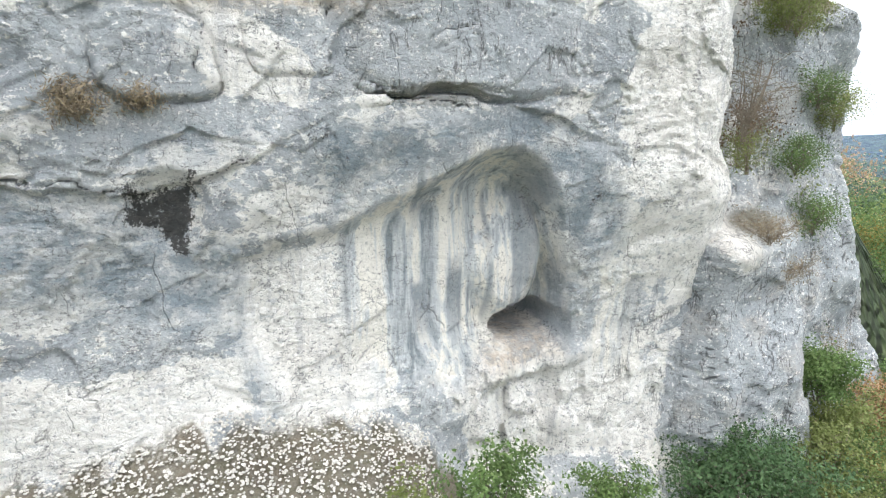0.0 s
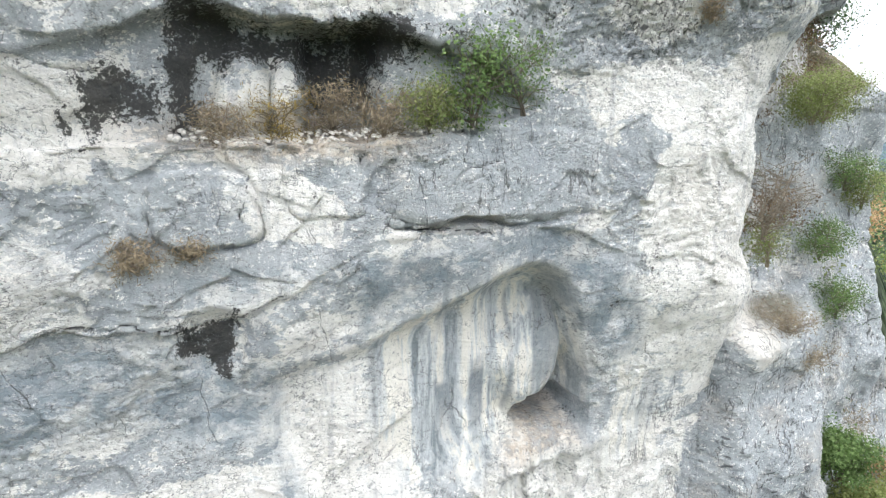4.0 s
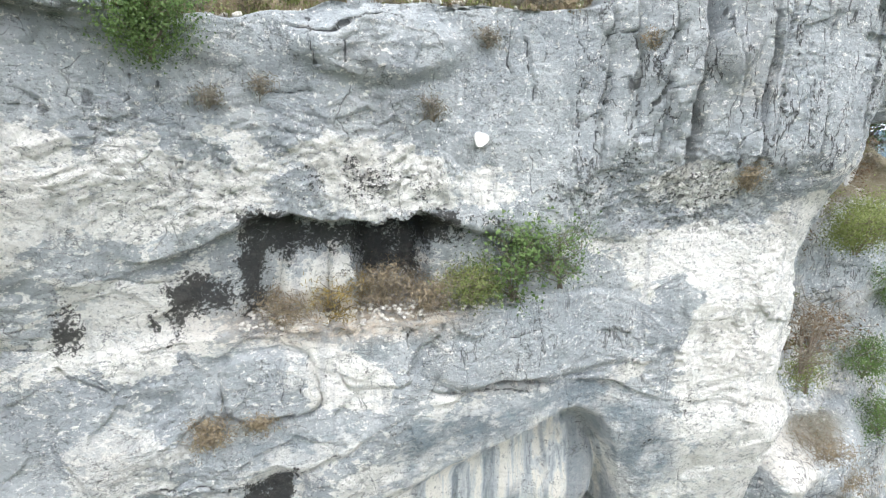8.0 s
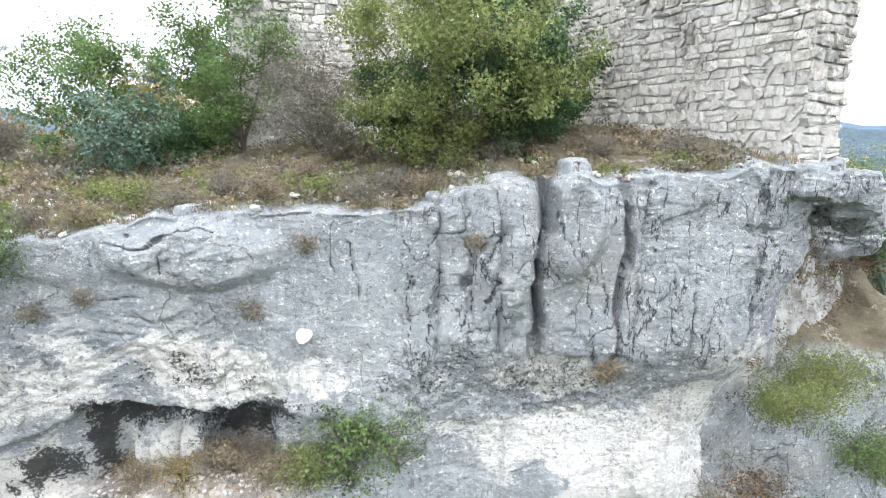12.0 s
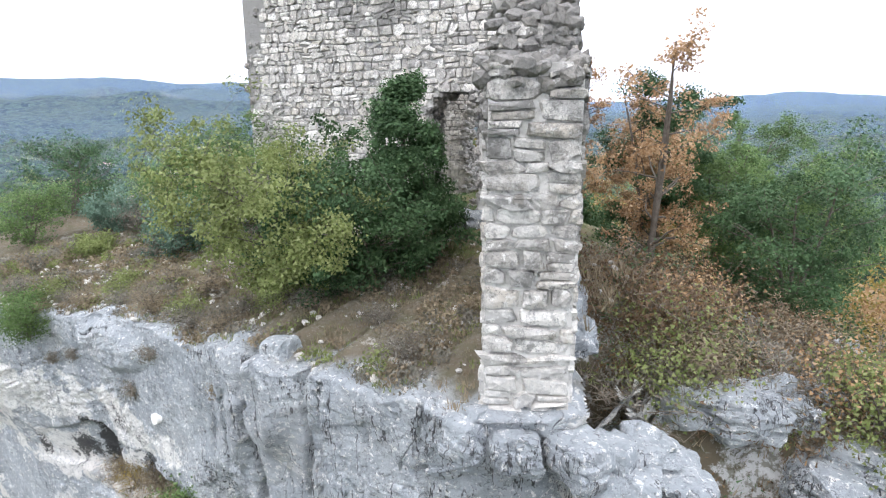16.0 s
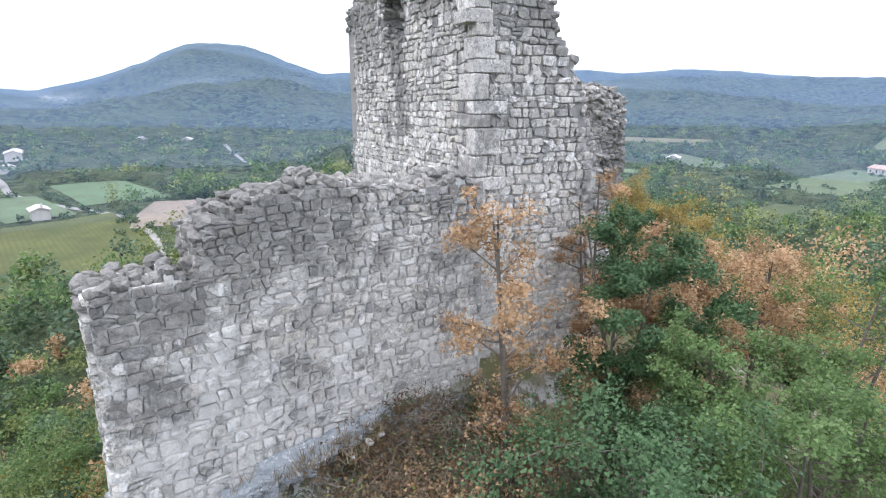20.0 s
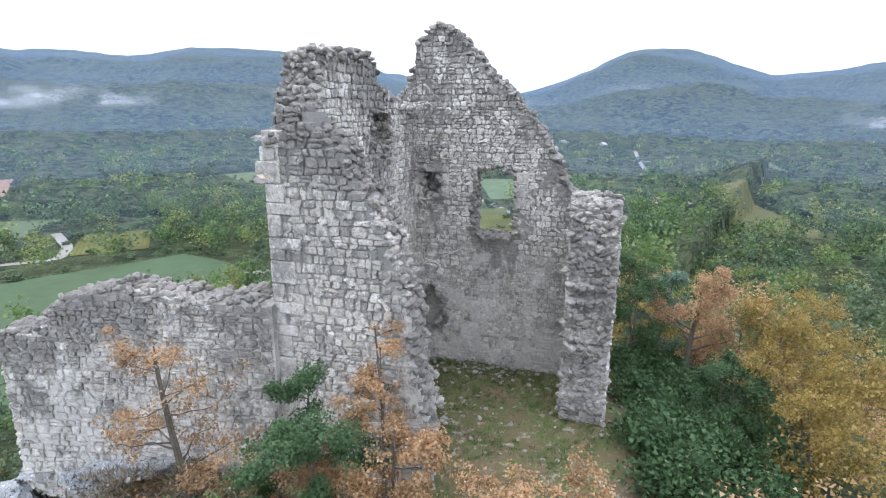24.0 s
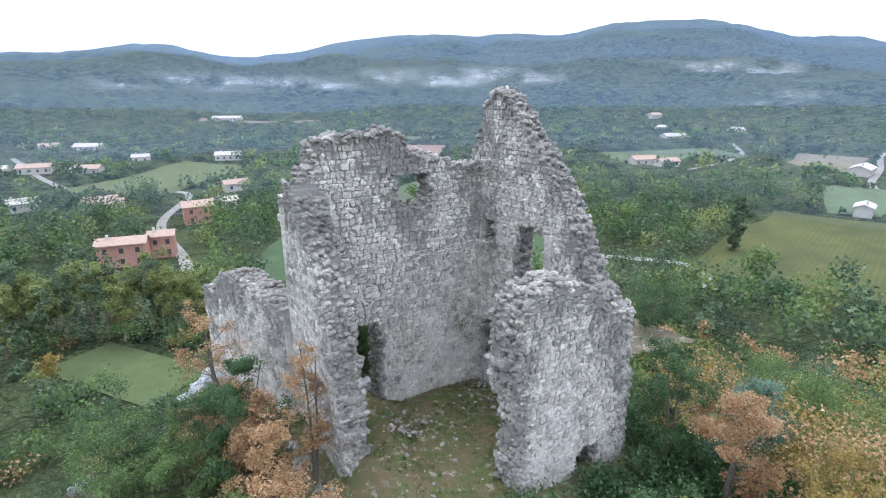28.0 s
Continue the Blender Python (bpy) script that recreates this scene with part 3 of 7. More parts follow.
def terrain_material():
    m, nt, b = node_material("land", 0.95)
    near, wood, rocky, litter = marks_of(nt)
    big = noise_node(nt, 0.012, 5, 0.6)
    mid = noise_node(nt, 0.11, 5, 0.7)
    fine = noise_node(nt, 5.0, 6, 0.7)
    meadow = mix(nt, ramp(nt, big, [(0.42, grey(0)), (0.58, grey(1))]), (0.075, 0.115, 0.05), (0.12, 0.135, 0.06))
    # wood colour holds painted shade: near-black gaps between the crowns
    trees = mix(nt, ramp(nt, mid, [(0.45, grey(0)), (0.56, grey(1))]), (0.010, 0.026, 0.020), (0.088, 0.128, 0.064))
    trees = mix(nt, ramp(nt, noise_node(nt, 0.035, 6, 0.7), [(0.45, grey(0)), (0.62, grey(0.6))]), trees, (0.085, 0.10, 0.05))
    # broad paler patches paint lit against dark slopes
    trees = mix(nt, ramp(nt, noise_node(nt, 0.0045, 5, 0.6), [(0.42, grey(0.0)), (0.60, grey(0.55))]), trees, (0.10, 0.125, 0.055))
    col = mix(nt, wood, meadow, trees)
    turf = mix(nt, ramp(nt, noise_node(nt, 1.1, 5, 0.65), [(0.4, grey(0)), (0.6, grey(1))]), (0.16, 0.125, 0.075), (0.105, 0.125, 0.05))
    turf = mix(nt, ramp(nt, noise_node(nt, 2.6, 7, 0.72), [(0.56, grey(0)), (0.62, grey(0.75))]), turf, (0.36, 0.325, 0.275))
    turf = mix(nt, ramp(nt, fine, [(0.58, grey(0)), (0.68, grey(0.25))]), turf, (0.40, 0.37, 0.32))
    col = mix(nt, near, col, turf)
    crag = mix(nt, ramp(nt, noise_node(nt, 0.9, 8, 0.7), [(0.47, grey(0)), (0.51, grey(1))]), (0.115, 0.096, 0.066), (0.40, 0.40, 0.39))
    crag = mix(nt, ramp(nt, noise_node(nt, 4.5, 6, 0.7), [(0.50, grey(0)), (0.56, grey(0.7))]), crag, (0.09, 0.085, 0.05))
    bare = mix(nt, ramp(nt, noise_node(nt, 1.6, 7, 0.7), [(0.42, grey(0)), (0.58, grey(1))]), (0.36, 0.375, 0.39), (0.64, 0.64, 0.62))
    col = mix(nt, rocky, col, mix(nt, litter, bare, crag))
    nt.links.new(col, b.inputs["Base Color"])
    h = maths(nt, 'ADD', maths(nt, 'MULTIPLY', maths(nt, 'MULTIPLY', noise_node(nt, 0.06, 5, 0.7), wood), 34.0), maths(nt, 'MULTIPLY', fine, 0.08))
    bump(nt, b, h, 0.9, 1.0)
    return m


# ---- what lies on the valley floor ----
FIELDS = [   # centre x, y, half length, half width, turn, colour a, colour b, words
    (-105, -115, 44, 23, 49, (0.107, 0.115, 0.041), (0.086, 0.102, 0.041), "yellow-green vineyard", "vineyard"),
    (-198, -172, 38, 17, 52, (0.098, 0.156, 0.082), (0.123, 0.172, 0.090), "pale green meadow", "field"),
    (-156, -112, 28, 11, 27, (0.246, 0.205, 0.164), (0.279, 0.238, 0.197), "bare brown ploughed field", "field"),
    (4, -118, 40, 22, 8, (0.066, 0.111, 0.057), (0.082, 0.127, 0.066), "fresh green meadow", "field"),
    (22, -76, 15, 10, -12, (0.070, 0.115, 0.057), (0.082, 0.127, 0.066), "green meadow under the crag", "field"),
    (27, -150, 20, 7, 72, (0.082, 0.131, 0.057), (0.107, 0.148, 0.074), "strip of green pasture", "field"),
    (28, -334, 46, 24, 85, (0.262, 0.172, 0.123), (0.295, 0.205, 0.156), "reddish bare field", "field"),
    (47, -49, 13, 6, -25, (0.098, 0.131, 0.057), (0.115, 0.148, 0.066), "rough green meadow", "field"),
    (135, -240, 43, 25, 78, (0.107, 0.135, 0.057), (0.131, 0.152, 0.074), "pale green field", "field"),
    (-214, -68, 37, 16, 43, (0.139, 0.131, 0.041), (0.107, 0.115, 0.041), "yellowing vineyard on a slope", "vineyard"),
    (-278, 165, 46, 18, -50, (0.115, 0.156, 0.082), (0.139, 0.164, 0.090), "light green field", "field"),
    (-190, 102, 22, 14, -50, (0.115, 0.127, 0.049), (0.090, 0.115, 0.049), "small vineyard", "vineyard"),
    (-375, 122, 50, 18, 10, (0.098, 0.131, 0.066), (0.123, 0.148, 0.082), "green field", "field"),
    (-135, -303, 38, 22, 10, (0.107, 0.148, 0.074), (0.123, 0.156, 0.090), "green field", "field"),
    (-215, 30, 26, 12, 15, (0.107, 0.139, 0.057), (0.123, 0.148, 0.066), "green field", "field"),
    (-315, 50, 30, 15, 62, (0.123, 0.164, 0.090), (0.139, 0.172, 0.098), "pale green field", "field"),
    (-300, 182, 44, 15, -48, (0.107, 0.148, 0.074), (0.131, 0.164, 0.090), "green field", "field"),
    (-205, -268, 30, 17, 49, (0.205, 0.180, 0.130), (0.238, 0.205, 0.156), "bare tan field", "field"),
    (190, -540, 60, 18, 10, (0.230, 0.180, 0.130), (0.262, 0.213, 0.164), "bare tan field", "field"),
    (-420, -140, 40, 16, 30, (0.115, 0.156, 0.082), (0.131, 0.164, 0.090), "pale green field", "field"),
    (-520, 120, 60, 22, 70, (0.164, 0.156, 0.090), (0.180, 0.164, 0.107), "tan sloping field", "field"),
    (-480, 330, 60, 22, -40, (0.123, 0.156, 0.082), (0.139, 0.164, 0.090), "green field", "field"),
    (-154, -171, 30, 11, 57, (0.115, 0.164, 0.090), (0.131, 0.172, 0.098), "pale green meadow beside the road", "field"),
    (6, -218, 17, 10, 65, (0.098, 0.139, 0.070), (0.115, 0.152, 0.078), "small green meadow", "field"),
    (22, -193, 15, 10, 110, (0.107, 0.127, 0.074), (0.123, 0.139, 0.086), "grey-green orchard grass", "field"),
    (-18, -174, 13, 9, 77, (0.139, 0.139, 0.041), (0.115, 0.123, 0.041), "small yellow-green vineyard", "vineyard"),
    (60, -420, 60, 16, 0, (0.115, 0.148, 0.074), (0.131, 0.156, 0.082), "green field", "field"),
]
# houses: x, y, length, depth, storeys, turn, roof colour number, wall colour number
HOUSES = [
    (80, -106, 11, 6, 2, 20, 0, 1), (74, -114, 6, 5, 2, 20, 0, 1), (82, -153, 9, 7, 2, 30, 0, 1), (127, -172, 11, 7, 1, 25, 0, 0), (120, -169, 6, 6, 1, 25, 0, 0), (153, -167, 10, 7, 1, 40, 1, 0),
    (90, -208, 10, 7, 1, 35, 0, 0), (81, -174, 8, 6, 1, 30, 1, 0), (128, -298, 14, 8, 1, 10, 1, 0), (212, -254, 15, 8, 1, 20, 0, 0), (225, -247, 8, 7, 1, 20, 1, 0), (184, -253, 13, 8, 1, 10, 0, 0),
    (237, -338, 17, 9, 1, 5, 1, 0), (265, -339, 11, 8, 1, 30, 0, 0), (176, -290, 9, 7, 1, 20, 1, 0), (225, -545, 28, 10, 1, 5, 1, 0),
    (-168, -381, 16, 9, 1, 10, 1, 0), (-109, -273, 13, 8, 1, 10, 0, 0), (-118, -262, 11, 7, 1, 15, 0, 0), (-238, -430, 12, 8, 1, 20, 1, 0), (-210, -540, 14, 9, 1, 30, 0, 0), (-190, -470, 10, 8, 1, 0, 1, 0),
    (-140, -150, 8, 5, 1, 50, 1, 0), (-295, -315, 20, 9, 2, 45, 1, 0), (-246, -270, 11, 7, 1, 45, 1, 0), (-196, -229, 15, 8, 1, 45, 1, 0), (-201, -92, 11, 7, 1, 45, 0, 0),
    (-330, -350, 13, 8, 1, 30, 1, 0), (-290, 40, 12, 8, 2, 0, 1, 0), (-370, 110, 14, 8, 1, -20, 1, 0), (-400, 20, 12, 8, 1, 20, 0, 0), (-320, 210, 13, 8, 1, 10, 0, 0), (-462, -300, 12, 8, 1, 20, 1, 0), (-440, -330, 10, 8, 1, 50, 1, 0),
]
ROADS = [[(-98, -78), (-122, -97), (-136, -114), (-147, -125), (-154, -143), (-168, -178), (-183, -206), (-215, -242), (-250, -290), (-300, -330)], [(-5, -199), (-6, -174), (-2, -160), (13, -163), (25, -163), (36, -142)],
         [(60, -98), (68, -112), (95, -150), (106, -205), (160, -205), (200, -240), (260, -300)], [(-300, -330), (-360, -290), (-400, -210)], [(-36, -112), (-60, -104), (-64, -97), (-60, -84)], [(-328, -171), (-400, -222), (-460, -262)],
         [(-192, -74), (-207, -84), (-226, -97)], [(-120, -246), (-150, -268), (-178, -300), (-200, -360)]]

hx, hy = np.array([r_[0] for r_ in HOUSES], float), np.array([r_[1] for r_ in HOUSES], float)
field_boxes = [(f[0], f[1], f[2], f[3], math.cos(radians(f[4])), math.sin(radians(f[4]))) for f in FIELDS]


def in_field(x, y, grow=2.0):
    hit = np.zeros(len(x), bool)
    for cx, cy, hl, hw, c, s_ in field_boxes:
        u, v = (x - cx) * c + (y - cy) * s_, -(x - cx) * s_ + (y - cy) * c
        hit |= (np.abs(u) < hl + grow) & (np.abs(v) < hw + grow)
    return hit


def open_ground(x, y, grow=3.0):
    """True on fields, roads and round houses."""
    hit = in_field(x, y, grow)
    for k in range(len(hx)):
        hit |= np.hypot(x - hx[k], y - hy[k]) < 8 + grow
    for pts in ROADS:
        for (x0, y0), (x1, y1) in zip(pts[:-1], pts[1:]):
            u = np.clip(((x - x0) * (x1 - x0) + (y - y0) * (y1 - y0)) / ((x1 - x0) ** 2 + (y1 - y0) ** 2), 0, 1)
            hit |= np.hypot(x - x0 - u * (x1 - x0), y - y0 - u * (y1 - y0)) < 2 + grow
    return hit


def canopy(x, y, size, seed):
    """Rounded tops of a closed wood, 0..1."""
    qx, qy = x / size, y / size
    i0, j0 = np.floor(qx).astype(np.int64), np.floor(qy).astype(np.int64)
    best = np.zeros(len(x))
    for i in (-1, 0, 1):
        for j in (-1, 0, 1):
            a, b = i0 + i, j0 + j
            off = np.hypot(qx - a - hash3(a, b, a * 0, seed), qy - b - hash3(a, b, a * 0, seed + 1))
            best = np.maximum(best, (0.55 + 0.45 * hash3(a, b, a * 0, seed + 2)) * np.sqrt(np.clip(1 - (off / 0.75) ** 2, 0, 1)))
    return best


LAND = terrain_material()
rings = np.concatenate([[0.0], np.geomspace(0.5, 60, 100), np.geomspace(61, 1500, 210), np.geomspace(1520, 4700, 50)])
ang = np.radians(np.concatenate([np.linspace(70, 312, 540, endpoint=False), np.linspace(312, 430, 60, endpoint=False)]))
spokes = len(ang)
gx = 4 + rings[:, None] * np.cos(ang)
gy = 3 + rings[:, None] * np.sin(ang)
gz = land(gx.ravel(), gy.ravel()).reshape(gx.shape)
gz += np.where(rings < 60, 0.05, 0)[:, None] * fbm(np.stack([gx.ravel(), gy.ravel(), 0 * gx.ravel()], -1) * 1.4, 3, 77).reshape(gx.shape)
closed = (~open_ground(gx.ravel(), gy.ravel(), 6.0)).reshape(gx.shape) * step(rings, 150, 260)[:, None]
gz += closed * (8.0 * canopy(gx.ravel(), gy.ravel(), 13.0, 61) + 4.0 * canopy(gx.ravel(), gy.ravel(), 31.0, 64)).reshape(gx.shape) * (0.40 + 0.60 * step(rings, 420, 900)[:, None]) * (1 - 0.5 * step(rings, 1200, 2400)[:, None])
verts = np.stack([gx, gy, gz], -1).reshape(-1, 3)
i, j = np.meshgrid(np.arange(len(rings) - 1), np.arange(spokes), indexing="ij")
a, b_ = i * spokes + j, i * spokes + (j + 1) % spokes
faces = np.stack([a, a + spokes, b_ + spokes, b_], -1).reshape(-1, 4)
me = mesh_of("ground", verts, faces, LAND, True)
rr = np.hypot(verts[:, 0] - 4, verts[:, 1] - 3)
wood_share = np.maximum(0.92 * step(rr, 26, 46), step(rr, 500, 700))
gr, ga = np.gradient(gz, axis=0) / np.maximum(np.gradient(rings), 1e-3)[:, None], np.gradient(gz, axis=1) / np.maximum(rings[:, None] * np.gradient(ang)[None, :], 1e-3)
steep = np.hypot(gr, ga).ravel() + 0.35 * fbm(verts * 0.8, 3, 45)
o = (verts[:, 0] - 9.62) * 0.701 + (verts[:, 1] + 0.95) * 0.713
along = (verts[:, 0] - 9.62) * -0.713 + (verts[:, 1] + 0.95) * 0.701
kb_ = (verts[:, 0] - 3.1) * -0.5666 + (verts[:, 1] - 4.9) * 0.824
wooded = np.maximum(step(o, 6.0, 9.0), step(kb_, 12.5, 15.0))
wood_share = np.maximum(wood_share, wooded)
attribute(me, "marks", np.stack([(1 - step(rr, 24, 40)) * (1 - wooded), wood_share, np.maximum(step(steep, 0.75, 1.2), step(o, -0.6, 0.6) * (1 - step(o, 5, 8)) * step(along, -8, -5) * (1 - step(along, 7.5, 9.5))) * (rr < 60) * (1 - step(o, 6.5, 9)), step(verts[:, 2], -4.5, -2.5)], -1))
thing("ground", me, "rough turf spur falling to green valley and wooded hills", "ground", kind="structure")

# ---- the limestone crag ----
def crag_depth(s, z):
    """How far the face lies behind its mean plane."""
    forward = bow(s, z)
    s = s / (1 + forward / 13)
    p = np.stack([s, z, 0 * s], -1)
    top = np.interp(s, TOP_S, TOP_Z) + 0.12 * vnoise(p * [1.7, 0, 0] + 7, 2)
    rim = top
    for c, w, k in ((2.05, 0.10, 0.22), (3.05, 0.08, 0.16), (4.12, 0.14, 0.5), (5.75, 0.12, 0.35), (6.6, 0.07, 0.2), (7.4, 0.09, 0.2)):
        top = top - k * np.exp(-((s - c) / w) ** 2)
    d = 0.10 * vnoise(p * 0.5, 11) + 0.05 * vnoise(p * 1.3, 12)
    # shelf under the upper wall
    d = d - 0.30 * blob(s, z, -2.6, -0.75, 1.5, 0.62, 0.25) - 0.10 * blob(s, z, -5.0, -0.7, 1.4, 0.5, 0.4)
    # upright pillars and clefts east of the middle
    cleft = step(s, 1.0, 2.2) * step(z, -3.6, -2.4) * (1 - step(s, 9.4, 10.2))
    for c, w, k in ((2.05, 0.05, 0.16), (2.75, 0.045, 0.10), (3.3, 0.045, 0.14), (4.12, 0.10, 0.75), (5.72, 0.06, 0.40), (6.15, 0.045, 0.07), (7.3, 0.045, 0.08), (8.5, 0.05, 0.14)):
        wob = 0.16 * vnoise(p * [0, 0.9, 0] + c * 9, 15) + 0.07 * vnoise(p * [0, 3.1, 0] + c * 5, 14)
        d = d + k * cleft * np.exp(-((s + wob - c) / w) ** 2)
    d = d - 0.09 * cleft * np.abs(np.sin((s - 0.6) * 2.2 + 0.5 * vnoise(p * [0, 0.8, 0], 13))) * (1 - step(s, 6.0, 7.0))
    d = d - 0.45 * blob(s, z, 4.75, 0.0, 0.55, 1.1, 0.4) - 0.32 * blob(s, z, 3.5, -0.6, 0.55, 1.5, 0.4)
    # the wall leans in below the pillars
    d = d + 0.55 * step(-z, 2.6, 4.2) * step(s, 0.5, 2.5)
    # cave on the middle ledge
    roof = np.interp(s, [-9.5, -6.9, -5.2, -3.4, -1.2, 0.4, 1.9], [-5.2, -4.6, -3.85, -4.0, -3.95, -4.5, -5.3]) + 0.10 * vnoise(p * [1.7, 0, 0], 17) + 0.07 * vnoise(p * [5, 0, 0], 16)
    sill = np.interp(s, [-9.5, -6.0, -3.3, 0.1, 2.2], [-6.4, -6.2, -6.25, -5.95, -5.35]) + 0.06 * vnoise(p * [2.5, 0, 0], 18)
    deep = np.interp(s, [-9.3, -7.2, -6.4, -5.5, -5.0, -3.2, -3.0, -1.9, -1.5, -0.6, 1.2, 1.9], [0.0, 0.2, 0.35, 0.5, 0.8, 0.9, 1.5, 1.5, 0.7, 0.5, 0.35, 0.0])
    inside = step(z, sill, sill + 0.05) * (1 - step(z, roof - 0.16, roof))
    d = d + inside * np.minimum(deep, np.maximum(0, z - sill) * 2.6 + 0.15)
    post = np.maximum(blob(s, z, -4.25, -5.6, 0.50, 1.05, 0.25), 0.85 * blob(s, z, -3.45, -5.6, 0.30, 1.0, 0.25))
    post = np.maximum(post, 0.55 * blob(s, z, -5.7, -5.4, 0.16, 0.9, 0.5))
    d = d - inside * post * np.maximum(0, deep - 0.35) * 0.8
    # squared blocks below the ledge, parted by open joints
    wob = 0.05 * vnoise(p * 2.2, 28)
    for cx, cz, rx, rz, lift, gap in ((-5.0, -7.32, 0.96, 0.72, 0.12, 0.10), (-2.8, -6.95, 0.74, 0.62, 0.05, 0.05), (0.75, -6.75, 2.75, 0.98, 0.07, 0.05)):
        q = (np.abs((s - cx + 0.12 * (z - cz)) / rx) ** 4.5 + np.abs((z - cz) / rz) ** 4.5) ** (1 / 4.5) + wob
        low = 0.35 + 0.65 * step(cz + 0.2 - z, 0, 0.4)
        d = d - lift * (1 - step(q, 0.86, 1.0)) + gap * low * np.exp(-((q - 1.03) * min(rx, rz) / 0.035) ** 2)
    seam = np.interp(s, [-1.9, -1.5, -0.8, 0.2, 1.2, 2.6], [-7.6, -7.78, -7.9, -7.68, -7.92, -7.85]) + 0.05 * vnoise(p * [4, 0, 0], 29)
    d = d + 0.30 * np.exp(-((z - seam) / 0.05) ** 2) * step(s, -1.8, -1.4) * (1 - step(s, 1.8, 2.8))
    # overhang over the lower face
    brow = np.interp(s, [-18, -7.3, -5.4, -4.4, -3.5, -1.7, 0.0, 1.7, 3.6, 6.0], [-9.6, -9.4, -9.5, -9.3, -8.9, -7.95, -7.65, -7.8, -8.4, -9.4])
    brow = brow + 0.08 * vnoise(p * [2, 0, 0], 19)
    under = np.maximum(0, brow - z)
    d = d + 0.16 * step(under, 0, 0.12) * (1 - step(s, 3.0, 5.0)) * (1 - 0.75 * blob(s, z, -2.1, -8.4, 1.0, 0.9, 0.4)) + 0.40 * step(under, 0.1, 2.6)
    d = d + 0.9 * step(-z, 9.5, 14.0) * step(s, 1.5, 4.5)
    d = d + 0.28 * blob(s, z, -5.0, -9.85, 0.62, 0.62, 0.25)
    # the grotto with its flowstone back
    arch = np.interp(s, [-4.4, -4.1, -3.3, -2.07, -1.0, 0.0, 1.06, 2.1, 2.8, 3.25, 3.6, 3.85, 4.1], [-13.5, -10.5, -10.4, -10.25, -9.85, -9.4, -8.85, -8.75, -9.1, -9.7, -10.7, -11.9, -13.4]) + 0.06 * vnoise(p * [1.8, 0, 0], 26)
    hollow = np.maximum(0, arch - z)
    west_rim = np.interp(z, [-14.4, -13.0, -12.0, -10.5], [-3.0, -3.85, -4.2, -4.15])
    east_rim = np.interp(z, [-14.2, -13.6, -11.9, -10.7, -9.7], [3.9, 4.15, 3.95, 3.65, 3.3])
    within = step(s, west_rim, west_rim + 0.55) * (1 - step(s, east_rim - 0.5, east_rim))
    bowl = (0.32 * step(hollow, 0.0, 0.5) + 0.95 * step(hollow, -0.1, 1.0) * step(s, -2.6, 1.6)) * (1 - 0.7 * step(-z, 12.9, 14.6))
    ribs = 0.08 * vnoise(p * [2.3, 0.2, 0], 23) + 0.05 * vnoise(p * [6, 0.3, 0], 24)
    d = d + within * (bowl + ribs * step(hollow, 0.2, 0.8) * step(s, -2.2, -1.2))
    d = d - 0.55 * blob(s, z, 2.4, -11.6, 1.0, 1.45, 0.30) - 0.12 * blob(s, z, 0.9, -11.4, 0.5, 1.6, 0.5)
    d = d + 0.22 * blob(s, z, 3.66, -11.9, 0.28, 1.3, 0.5)
    d = d + 1.7 * blob(s, z, 2.9, -13.30, 1.0, 0.52, 0.12) * step(z, -13.72, -13.62)
    d = d - 0.30 * blob(s, z, 2.9, -14.2, 1.4, 0.45, 0.4)
    # broken white rock under the grotto
    d = d - 0.16 * cells(np.stack([s, z, 0 * s], -1) * [1.5, 1.2, 1], 1.0, 25) * area(s, z, [(0.6, -14.4), (7.2, -15.2), (7.0, -17.6), (1.0, -16.4)], 0.5)
    # scree at the foot
    heap = np.interp(s, HEAP_S, HEAP_Z) + 0.10 * vnoise(p * [1.6, 0, 0], 30)
    d = d - np.maximum(0, heap - z) * 1.55
    # turn of the corner to the east
    nose = np.interp(z, NOSE_Z, NOSE_S) + 0.18 * vnoise(p * [0, 0.9, 0], 27)
    d = d + 1.25 * np.clip((s - (nose - 2.3)) / 2.3, 0, 1) ** 2.2
    d = d + np.maximum(0, s - nose) * 14
    # top: turf running back from the edge
    d = d + 0.07 * cracks(s, z)
    d = d + 0.6 * np.clip(z - top, 0, rim - top) + np.maximum(0, z - rim) / 0.19 + forward
    return d, rim


